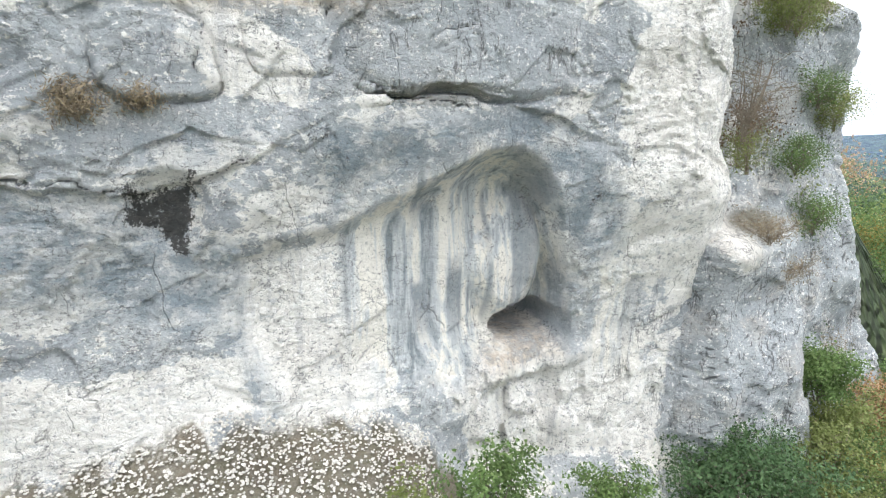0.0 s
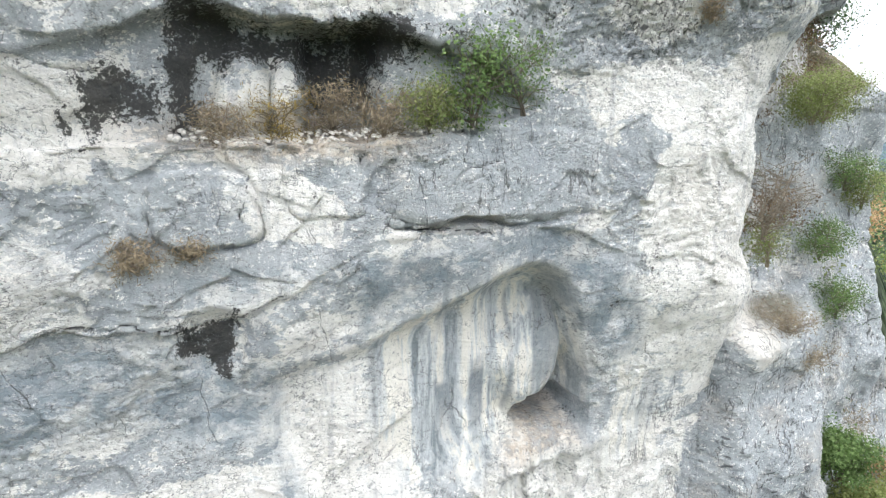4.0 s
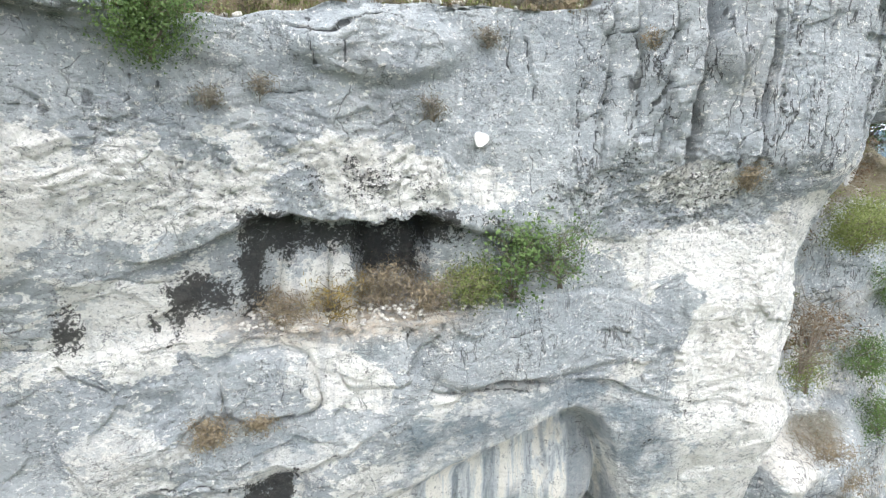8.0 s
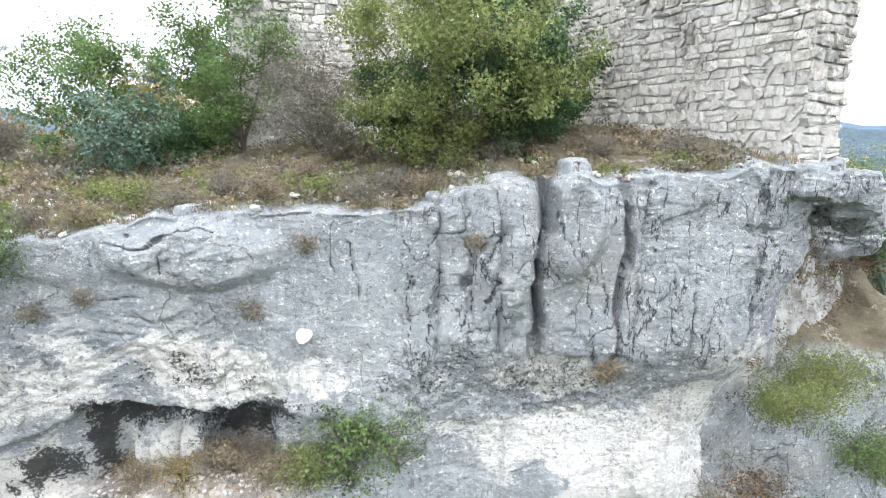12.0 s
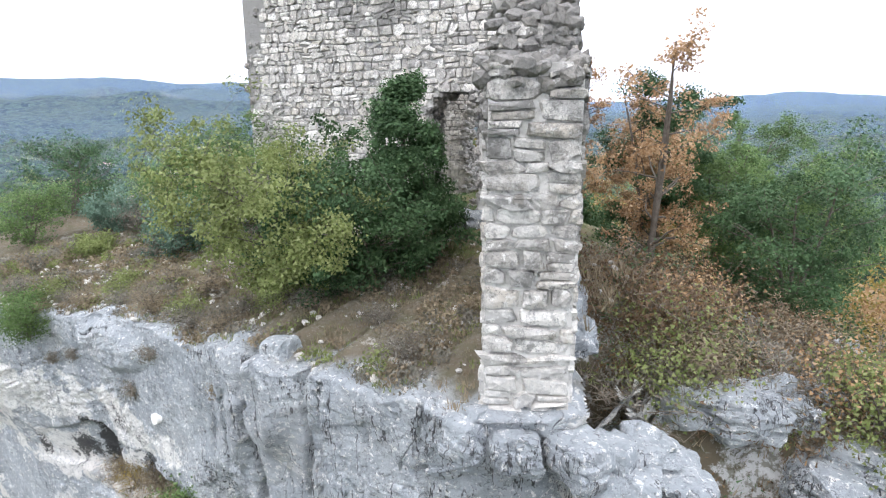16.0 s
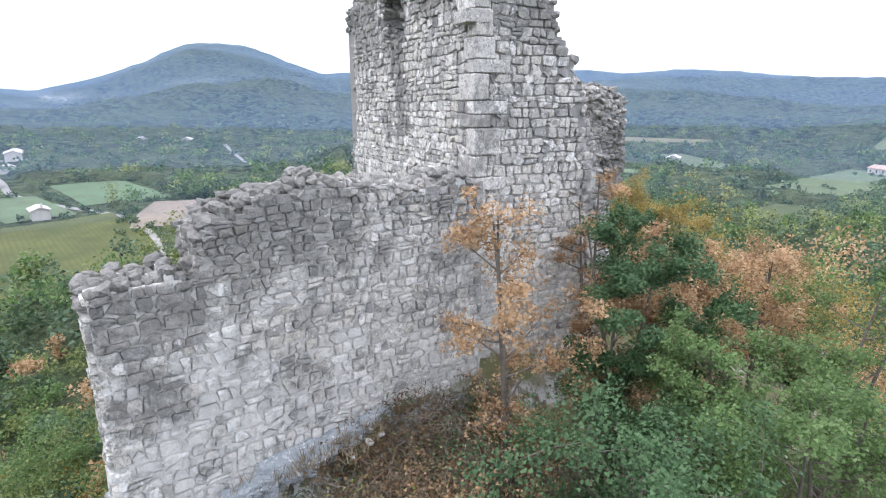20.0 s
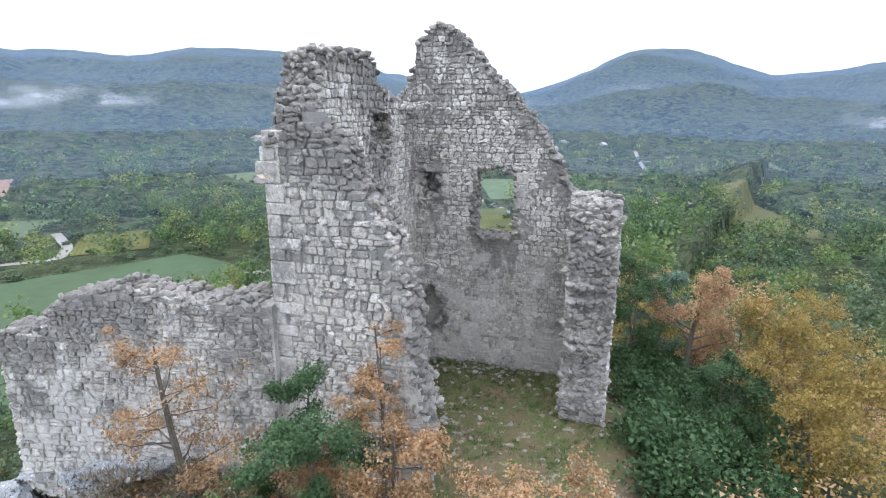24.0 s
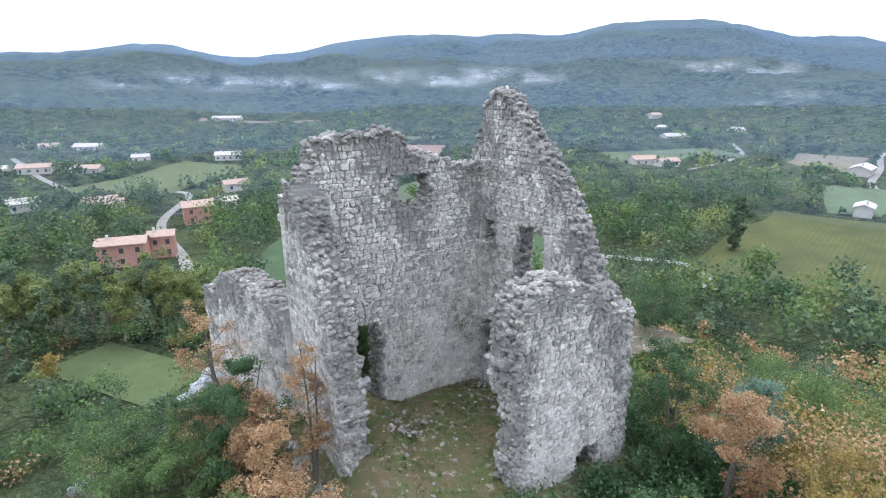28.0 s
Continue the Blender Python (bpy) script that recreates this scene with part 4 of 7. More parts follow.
def crag_mesh(s_values, z_values, depth, seed, rough=1.0):
    S, Z = np.meshgrid(s_values, z_values, indexing="ij")
    s, z = S.ravel(), Z.ravel()
    d, top = depth(s, z)
    P = CLIFF_O + s[:, None] * CLIFF_S - d[:, None] * CLIFF_N + z[:, None] * np.array([0, 0, 1.0])
    G = P.reshape(len(s_values), len(z_values), 3)
    nrm = np.cross(np.gradient(G, axis=0), np.gradient(G, axis=1)).reshape(-1, 3)
    nrm /= np.linalg.norm(nrm, axis=1)[:, None] + 1e-9
    slab = np.maximum(blob(s, z, 0.3, -1.4, 2.4, 1.5, 0.4), blob(s, z, 0.5, -10.6, 3.6, 2.6, 0.4)) * (rough == 1.0)
    shattered = np.maximum(blob(s, z, 3.6, -3.4, 2.6, 1.2, 0.5), 0.8 * blob(s, z, -4.5, -3.0, 4.0, 1.1, 0.5)) * (rough == 1.0)
    crusty = np.clip(0.75 * step(fbm(P * 0.5, 3, seed + 31), -0.15, 0.4) + shattered, 0, 1) * (1 - 0.85 * slab)
    amp = rough * (0.05 * fbm(P * [0.9, 0.9, 1.2], 3, seed) - (0.006 + 0.026 * crusty) * np.abs(fbm(P * [4.6, 4.6, 7.5], 4, seed + 9, 0.65)))
    q = P * [1.5, 1.5, 2.4] + 0.6 * vnoise(P * 1.1, seed + 3)[:, None]
    facet = rough * (1 - 0.6 * slab) * (0.04 * cells(q * [0.7, 0.7, 0.42], 1.0, seed + 5) + (0.010 + 0.022 * crusty) * cells(q * 1.7, 1.0, seed + 6) + 0.020 * crusty * cells(q * 4.2, 1.0, seed + 8))
    flat = step(nrm[:, 2], 0.75, 0.9)
    P = P + nrm * ((amp + facet) * (1 - 0.75 * flat))[:, None]
    n = len(z_values)
    i, j = np.meshgrid(np.arange(len(s_values) - 1), np.arange(n - 1), indexing="ij")
    a = i * n + j
    faces = np.stack([a, a + n, a + n + 1, a + 1], -1).reshape(-1, 4)
    return P, faces, s, z, d, top, flat


s_values = np.concatenate([np.arange(-17, -9.5, 0.12), np.arange(-9.5, 8.0, 0.037), np.arange(8.0, 11.4, 0.028)])
z_values = np.concatenate([np.arange(-21.0, -15.4, 0.11), np.arange(-15.4, -0.8, 0.038), np.arange(-0.8, 1.9, 0.028)])
P, faces, s, z, d, top, flat = crag_mesh(s_values, z_values, crag_depth, 100)
nose_s = np.interp(z, NOSE_Z, NOSE_S)
outside = (P[:, 0] - 9.62) * 0.701 + (P[:, 1] + 0.95) * 0.713
fall = step(z - top, 0.0, 0.12) * np.clip(outside - 0.1, 0, 2.6)
P[:, 2] -= 1.05 * fall - 0.30 * np.minimum(fall, 1) * cells(P * 1.3, 1.0, 141)
s = s / (1 + bow(s, z) / 13)
behind = (s > nose_s + 0.1) & (d > 4.6) & (P[:, 2] > land(P[:, 0], P[:, 1]) + 0.12)
behind |= (outside > -0.6) & (d > 2.2) & (s < nose_s - 0.5) & (P[:, 2] > land(P[:, 0], P[:, 1]) + 0.06)
behind |= ((d > 7.5) & (z > top + 0.5)) | ((outside > 2.2) & (z > top)) | ((outside > 0.3) & (d > 1.3) & (z > 0.4) & (P[:, 2] > 0.5))
faces = faces[~behind[faces].any(1)]
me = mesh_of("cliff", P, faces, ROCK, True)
p2 = np.stack([s, z, 0 * s], -1)
n1 = fbm(p2 * 0.7, 4, 51)
n2 = fbm(p2 * [2.2, 1.4, 0], 4, 53)
rag_s, rag_z = s + 0.10 * vnoise(p2 * 3.5, 56) + 0.05 * vnoise(p2 * 9, 57), z + 0.10 * vnoise(p2 * 3.5, 58) + 0.05 * vnoise(p2 * 9, 59)
# black crusts, plus painted shade in the cave recess and under the overhang
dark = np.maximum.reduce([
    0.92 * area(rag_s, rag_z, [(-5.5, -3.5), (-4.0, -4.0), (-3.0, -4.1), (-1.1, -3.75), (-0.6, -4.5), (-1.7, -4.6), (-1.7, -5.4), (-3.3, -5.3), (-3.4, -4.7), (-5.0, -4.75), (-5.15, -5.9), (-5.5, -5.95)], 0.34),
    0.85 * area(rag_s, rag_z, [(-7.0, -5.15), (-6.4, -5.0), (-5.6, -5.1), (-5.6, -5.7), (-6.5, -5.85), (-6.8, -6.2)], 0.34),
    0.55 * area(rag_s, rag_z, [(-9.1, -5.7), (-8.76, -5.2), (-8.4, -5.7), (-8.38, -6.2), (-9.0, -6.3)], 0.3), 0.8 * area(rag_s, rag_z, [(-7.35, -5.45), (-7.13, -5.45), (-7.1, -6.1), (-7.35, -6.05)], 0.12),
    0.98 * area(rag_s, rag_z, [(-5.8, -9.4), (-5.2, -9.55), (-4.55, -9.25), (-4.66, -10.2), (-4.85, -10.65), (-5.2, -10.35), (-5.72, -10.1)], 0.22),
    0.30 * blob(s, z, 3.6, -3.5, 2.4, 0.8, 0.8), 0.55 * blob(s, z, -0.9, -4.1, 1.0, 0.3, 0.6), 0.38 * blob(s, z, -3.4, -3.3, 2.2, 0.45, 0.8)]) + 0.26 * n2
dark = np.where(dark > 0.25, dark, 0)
lean = 0.35 * vnoise(p2 * 0.6, 62)[:, None] * np.array([1.0, 0, 0])
drip = step(vnoise(p2 * [2.3, 0.16, 0] + lean, 61) + 0.5 * vnoise(p2 * [6.5, 0.3, 0] + lean, 63), -0.05, 0.45) * np.maximum(blob(s, z, 0.6, -11.0, 3.0, 2.1, 0.4), 0.8 * blob(s, z, 4.6, -13.2, 1.5, 1.2, 0.6)) * step(n1, -0.9, -0.2)
white = np.clip(np.maximum.reduce([
    1.1 * area(s, z, [(-3.8, -11.2), (-2.4, -10.7), (-1.5, -11.6), (-1.5, -14.3), (-3.3, -14.4), (-3.9, -12.6)], 0.45), 1.2 * area(s, z, [(-14, -12.6), (-3.9, -13.0), (-4.0, -13.8), (-5.9, -14.3), (-7.4, -14.6), (-14, -14.4)], 0.35),
    1.1 * area(s, z, [(0.6, -14.4), (3.0, -14.2), (7.3, -15.0), (6.6, -17.4), (1.0, -16.4)], 0.4), 1.05 * area(s, z, [(5.0, -9.3), (4.6, -7.5), (5.4, -5.6), (3.2, -5.9), (2.0, -4.7), (5.2, -4.3), (8.6, -4.9), (8.6, -9), (8.8, -13.2), (7.2, -13.2)], 0.5),
    0.85 * area(s, z, [(-14, -2.5), (-6.3, -2.8), (-4.9, -3.5), (-6.4, -4.0), (-14, -4.0)], 0.4), 1.2 * area(s, z, [(-8.8, -4.8), (-7.0, -5.1), (-6.9, -6.8), (-7.9, -6.8), (-8.6, -5.9)], 0.3),
    0.85 * area(s, z, [(-3.6, -2.7), (-1.7, -2.7), (-1.4, -3.8), (-3.1, -3.9)], 0.35), 0.9 * area(s, z, [(3.6, -2.9), (5.1, -2.9), (5.7, -3.7), (4.2, -4.1)], 0.3), 1.1 * area(s, z, [(-4.1, -6.5), (-3.6, -6.6), (-2.4, -7.2), (-2.6, -8.1), (-4.1, -7.8)], 0.15),
    0.7 * area(s, z, [(-4.9, -4.8), (-3.3, -4.8), (-3.3, -6.0), (-4.9, -6.1)], 0.2), 0.75 * blob(s, z, -2.6, -9.8, 0.4, 0.2, 0.3), 0.5 * area(s, z, [(4.2, -9.0), (5.2, -9.5), (7.5, -13.5), (5.4, -14.6), (4.4, -11.8)], 0.4), 0.5 * blob(s, z, -8.2, -8.0, 1.5, 1.6, 0.6)]) + 0.50 * n1
    - 0.75 * area(s, z, [(-14, 0.2), (-14, -2.2), (-5.0, -2.0), (-1.2, -2.6), (1.0, -3.0), (5.0, -2.9), (9.8, -2.6), (10.4, 1.2)], 0.4) - 0.7 * area(s, z, [(-2.1, -6.3), (0.9, -5.75), (3.3, -5.95), (2.8, -8.0), (-1.9, -7.6)], 0.25)
    - 0.5 * area(s, z, [(-14, -6.9), (-5.9, -6.6), (-3.6, -8.2), (-5.8, -9.2), (-14, -9.0)], 0.4) - 0.9 * area(s, z, [(7.5, -14.3), (11.5, -13.4), (11.5, -19), (7.4, -17)], 0.4), -0.9, 1)
ochre = np.clip(np.maximum.reduce([0.8 * blob(s, z, -3.4, -6.0, 2.6, 0.5, 0.5), 0.7 * blob(s, z, 2.6, -13.9, 1.2, 0.4, 0.5),
                                   0.3 * blob(s, z, 0.2, -7.8, 1.0, 0.2, 0.5)]) + 0.15 * n1, 0, 1)
heapz = np.interp(s, HEAP_S, HEAP_Z)
soil = np.clip(step(z + 0.07 * n2, top + 0.05, top + 0.2) * (1 - 0.75 * step(outside + 0.5 * n2, -0.4, 0.3)) + 0.9 * step(heapz - z + 0.25 * n2, 0.0, 0.2) * (s < 0.4), 0, 1)
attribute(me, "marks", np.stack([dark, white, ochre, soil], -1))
flow = area(s + 0.15 * n2, z + 0.25 * n1, [(-1.9, -10.1), (0.0, -9.35), (1.0, -8.95), (2.2, -9.0), (3.4, -10.2), (3.9, -13.2), (1.7, -13.5), (0.6, -14.2), (-1.2, -13.9), (-1.9, -12)], 0.35)
flow = np.clip(flow + 0.6 * area(s, z, [(4.2, -11.6), (5.6, -12.0), (6.6, -15.0), (4.8, -14.8)], 0.5), 0, 1)
# where shade is painted: grotto arch, west overhang, scoop edge, below the block
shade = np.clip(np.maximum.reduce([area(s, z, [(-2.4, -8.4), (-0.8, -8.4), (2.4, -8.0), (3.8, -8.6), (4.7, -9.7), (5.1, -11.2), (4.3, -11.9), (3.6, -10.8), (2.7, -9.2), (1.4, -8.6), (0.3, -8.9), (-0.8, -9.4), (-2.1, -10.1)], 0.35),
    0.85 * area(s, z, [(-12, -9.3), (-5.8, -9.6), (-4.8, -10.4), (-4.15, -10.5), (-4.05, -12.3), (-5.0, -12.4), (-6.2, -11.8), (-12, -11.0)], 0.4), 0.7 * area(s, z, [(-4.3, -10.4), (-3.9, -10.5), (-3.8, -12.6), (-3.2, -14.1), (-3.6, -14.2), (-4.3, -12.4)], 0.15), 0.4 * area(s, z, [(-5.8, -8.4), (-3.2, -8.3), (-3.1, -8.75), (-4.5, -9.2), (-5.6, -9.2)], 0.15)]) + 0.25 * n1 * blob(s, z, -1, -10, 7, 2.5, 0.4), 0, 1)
split = np.clip(step(s, 0.6, 2.0) * step(z, -3.9, -2.8) * step(top - z, -0.1, 0.1) + 0.7 * blob(s, z, 1.0, -6.7, 2.8, 0.9, 0.3) + 0.6 * blob(s, z, 7.0, -14.5, 2.4, 2.4, 0.5), 0, 1)
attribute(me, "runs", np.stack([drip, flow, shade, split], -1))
crack = cracks(s, z)
speckle = np.clip(area(s, z, [(1.0, -2.8), (5.6, -2.8), (9.0, -3.0), (9.0, -5.0), (5.0, -5.0), (2.0, -5.2), (0.6, -4.0)], 0.5) + 0.5 * area(s, z, [(-14, -2.4), (-1.2, -2.6), (-1.2, -4.2), (-14, -5)], 0.5), 0, 1)
dull = np.clip(np.maximum.reduce([0.55 * area(s, z, [(-14, 0.4), (-14, -2.0), (-5.0, -1.9), (-1.2, -2.5), (1.0, -2.9), (5.0, -2.7), (9.8, -2.4), (10.6, 1.4)], 0.4), 0.75 * area(s, z, [(-2.1, -6.3), (0.9, -5.75), (3.3, -5.95), (2.8, -7.9), (-1.9, -7.5)], 0.2),
    area(s, z, [(7.6, -14.4), (9.4, -13.6), (14, -13.2), (14, -20), (7.4, -17.2)], 0.3), 0.7 * area(s, z, [(-6.0, -6.4), (-4.2, -6.5), (-4.3, -8.0), (-5.7, -8.0)], 0.1), 0.5 * area(s, z, [(-14, -7.2), (-5.9, -6.9), (-3.6, -8.3), (-5.8, -9.2), (-14, -9.0)], 0.4)]) * (1 + 0.5 * n1), 0, 1)
attribute(me, "cracks", np.stack([crack, speckle, dull, 0 * s + 1], -1))
thing("cliff", me, "pale grey limestone cliff with a ledge cave and a grotto", "cliff", kind="structure")


def buttress_depth(s, z):
    p = np.stack([s, z, 0 * s], -1)
    top = np.interp(s, [7.8, 9.5, 11, 13, 15, 16.6, 19], [-5.6, -5.6, -5.0, -4.4, -4.6, -5.6, -8]) + 0.35 * vnoise(p * [0.9, 0, 0], 71)
    d = np.interp(s, [6, 7.4, 8.2, 9.5, 19], [4.8, 3.0, 2.5, 2.9, 4.4]) + 0.4 * vnoise(p * 0.45, 72) + 0.25 * vnoise(p * [1.4, 0.4, 0], 73)
    d = d - 0.10 * np.maximum(0, -7.5 - z) - 1.2 * step(-z, 10.8, 11.8) * (1 - step(s, 11, 14)) * step(s, 7.0, 8.6)
    d = d + np.maximum(0, s - np.interp(z, [-17.5, -15.2, -13, -11.5, -9.6, -6], [18.7, 17.8, 16.8, 16.1, 15.9, 16.4])) ** 1.5 * 2.5
    d = np.where(z > top, d + (z - top) * 1.5, d)
    return d, top


P, faces, s, z, d, top, flat = crag_mesh(np.arange(6.2, 20.2, 0.075), np.arange(-21, -2.5, 0.075), buttress_depth, 200, 1.6)
me = mesh_of("rock_buttress", P, faces, ROCK, True)
p2 = np.stack([s, z, 0 * s], -1)
soil = np.clip(step(z, top + 0.1, top + 0.5) + 0.8 * blob(s, z, 10.6, -11.0, 1.2, 0.35, 0.5), 0, 1)
attribute(me, "marks", np.stack([0 * s, np.clip(-0.45 + 0.5 * fbm(p2 * 0.6, 3, 81) + 1.1 * blob(s, z, 8.8, -9.6, 1.0, 2.6, 0.5), -0.8, 1), 0.25 * step(fbm(p2 * 0.8, 3, 82), 0.2, 0.5), soil], -1))
attribute(me, "runs", np.stack([0 * s, 0 * s, 0 * s, 0 * s + 0.8], -1))
wob = vnoise(p2 * 2.3, 84)
net = np.exp(-(np.minimum(cell_edges(s * 1.1 + 0.2 * wob, z * 0.9, 85), cell_edges(s * 2.6 + 0.4 * wob, z * 2.2, 87)) / 0.05) ** 2) * step(vnoise(p2 * 1.1, 86), -0.4, 0.2)
attribute(me, "cracks", np.stack([0.9 * net, 0 * s, np.clip(0.85 - 0.9 * blob(s, z, 8.8, -9.6, 1.0, 2.6, 0.5), 0, 1), 0 * s + 1], -1))
thing("rock_buttress", me, "weathered grey limestone buttress grown with dry shrubs", "rock", kind="structure")

# ---- masonry ----
rng = np.random.default_rng(5)


def stone_shapes(count=20):
    """Rough squared stones in the box -0.5..0.5 (x, z), front at y = 0..-1 (out of the wall)."""
    shapes = []
    for n in range(count):
        c1, c2 = (0.80, 0.85) if n % 2 else (0.58, 0.66)
        t = np.array([(-1, -c1), (-c2, -1), (c2, -1), (1, -c1), (1, c1), (c2, 1), (-c2, 1), (-1, c1)]) * 0.5
        t = t * (1 + rng.uniform(-0.16, 0.06, t.shape))
        front = t * rng.uniform(0.82, 0.93) * (1 + rng.uniform(-0.08, 0.08, t.shape)) + rng.uniform(-0.03, 0.03, 2)
        v = [(x, 0.5, y) for x, y in t] + [(x, -0.8 + rng.uniform(-0.15, 0.15), y) for x, y in front]
        f = [[k, (k + 1) % 8, 8 + (k + 1) % 8, 8 + k] for k in range(8)]
        v.append((rng.uniform(-0.2, 0.2), -0.95 + rng.uniform(-0.2, 0.08), rng.uniform(-0.2, 0.2)))
        f += [[8 + k, 8 + (k + 1) % 8, 16, 16] for k in range(8)]
        shapes.append((np.array(v), np.array(f)))
    return shapes


def rubble_shapes(count=24):
    """Angular field stones: uneven polygons of five to eight corners, as eight points each."""
    shapes = []
    for n in range(count):
        w = np.sort(rng.uniform(0, 2 * math.pi, 8) * 0.45 + np.arange(8) * 2 * math.pi / 8 * 0.55 + np.arange(8) * 0.35)
        rad = rng.uniform(0.42, 0.66, 8)
        t = np.stack([np.cos(w) * rad, np.sin(w) * rad], -1)
        t -= t.mean(0)
        front = t * rng.uniform(0.84, 0.94) + rng.uniform(-0.03, 0.03, 2)
        v = [(x, 0.5, y) for x, y in t] + [(x, -0.85 + rng.uniform(-0.2, 0.2), y) for x, y in front]
        v.append((rng.uniform(-0.15, 0.15), -0.95 + rng.uniform(-0.3, 0.2), rng.uniform(-0.15, 0.15)))
        f = [[k, (k + 1) % 8, 8 + (k + 1) % 8, 8 + k] for k in range(8)] + [[8 + k, 8 + (k + 1) % 8, 16, 16] for k in range(8)]
        shapes.append((np.array(v), np.array(f)))
    return shapes


COURSED = stone_shapes()
SHAPES = COURSED + rubble_shapes()


def lump_shapes(count=12):
    """Broken rubble stones, about 1 across."""
    out = []
    for n in range(count):
        bm = bmesh.new()
        bmesh.ops.create_icosphere(bm, subdivisions=1, radius=0.5)
        for v in bm.verts:
            q = v.co.normalized()
            m = max(abs(q.x), abs(q.y), abs(q.z))
            v.co = q * (0.30 + 0.20 / m) * (1 + rng.uniform(-0.16, 0.16))
        out.append((np.array([v.co[:] for v in bm.verts]), np.array([[v.index for v in f.verts] for f in bm.faces])))
        bm.free()
    return out


LUMPS = lump_shapes()


def joined(rows, shapes):
    """rows: (shape number, 4x4 matrix). One vertex and face array of all of them."""
    V, F, base = [], [], 0
    byshape = {}
    for k, m in rows:
        byshape.setdefault(k, []).append(m)
    for k, ms in byshape.items():
        v, f = shapes[k]
        M = np.array(ms)
        W = np.einsum("nij,vj->nvi", M[:, :3, :3], v) + M[:, None, :3, 3]
        V.append(W.reshape(-1, 3))
        F.append((f[None] + (np.arange(len(ms)) * len(v))[:, None, None] + base).reshape(-1, f.shape[1]))
        base += len(ms) * len(v)
    return np.concatenate(V), np.concatenate(F)


def tri_quads(F):
    """Lists of corner numbers, with doubled corners taken out."""
    return [list(dict.fromkeys(f)) for f in F.tolist()]


def stone_mesh(name, rows, shapes, material):
    V, F = joined(rows, shapes)
    if F.shape[1] == 4:
        a = F[F[:, 2] != F[:, 3]]
        b = F[F[:, 2] == F[:, 3]][:, :3]
        F3 = np.concatenate([a[:, [0, 1, 2]], a[:, [0, 2, 3]], b])
    else:
        F3 = F
    return mesh_of(name, V, F3, material)


def basis(origin, U, Nn):
    m = np.eye(4)
    m[:3, 0], m[:3, 1], m[:3, 2], m[:3, 3] = U, -np.asarray(Nn), (0, 0, 1), origin
    return m


def courses(inside, u0, u1, z0, z1, size, seed, long=1.15):
    """Stones of a rubble face in uneven courses that fit each other: four corners (u, z) each."""
    r = np.random.default_rng(seed)
    levels = [z0]
    while levels[-1] < z1:
        levels.append(levels[-1] + r.uniform(0.55, 1.25) * size)

    def level(k, u):
        a = math.sin(u * 1.3 + 2.1 * k) * 0.5 + math.sin(u * 3.7 / size * 0.25 + 4.7 * k) + 0.6 * math.sin(u * 9.1 / size * 0.25 + 1.9 * k)
        return levels[k] + 0.10 * size * a

    quads = []
    for k in range(len(levels) - 1):
        u = u0 - r.uniform(0, size)
        lean = 0.0
        while u < u1:
            w = long * size * (r.uniform(0.55, 1.0) if r.random() < 0.45 else r.uniform(1.0, 1.75))
            if u < u0 < u + w and u0 - u < 0.6 * w:
                w, u = max(w - (u0 - u), 0.5 * size), u0
            lean2 = r.uniform(-0.13, 0.13) * size
            v = min(u + w, u1) if u + w < u1 + 0.4 * size else u1
            q = [(u - lean, level(k, u)), (v - lean2, level(k, v)), (v + lean2, level(k + 1, v)), (u + lean, level(k + 1, u))]
            if u >= u0 - 1e-6 and v - u > 0.3 * size:
                uc, zc = sum(c[0] for c in q) / 4, sum(c[1] for c in q) / 4
                if inside(uc, zc) and sum(bool(inside(uc + 0.8 * (c[0] - uc), zc + 0.8 * (c[1] - zc))) for c in q) >= 3:
                    if r.random() < 0.2 and v - u > 1.2 * size:
                        m0, m1 = [((q[0][n] + q[3][n]) / 2 for n in (0, 1)), ((q[1][n] + q[2][n]) / 2 for n in (0, 1))]
                        m0, m1 = tuple(m0), tuple(m1)
                        quads += [[q[0], q[1], m1, m0], [m0, m1, q[2], q[3]]]
                    else:
                        quads.append(q)
            u, lean = v, lean2
    return quads


def fit_stone(quad, k, proud, base, back, flip=False, grow=0.97):
    """The stone shape k, drawn into the four corners of its bed."""
    v, f = SHAPES[k]
    x, y = v[:, 0] * grow + 0.5, v[:, 2] * grow + 0.5
    c = np.array(quad)
    uz = (1 - x)[:, None] * (1 - y)[:, None] * c[0] + x[:, None] * (1 - y)[:, None] * c[1] + x[:, None] * y[:, None] * c[2] + (1 - x)[:, None] * y[:, None] * c[3]
    depth = v[:, 1] * proud
    V = np.column_stack([uz[:, 0], back - depth if flip else back + depth, uz[:, 1]]) @ base[:3, :3].T + base[:3, 3]
    return V, (f[:, ::-1] if flip else f)


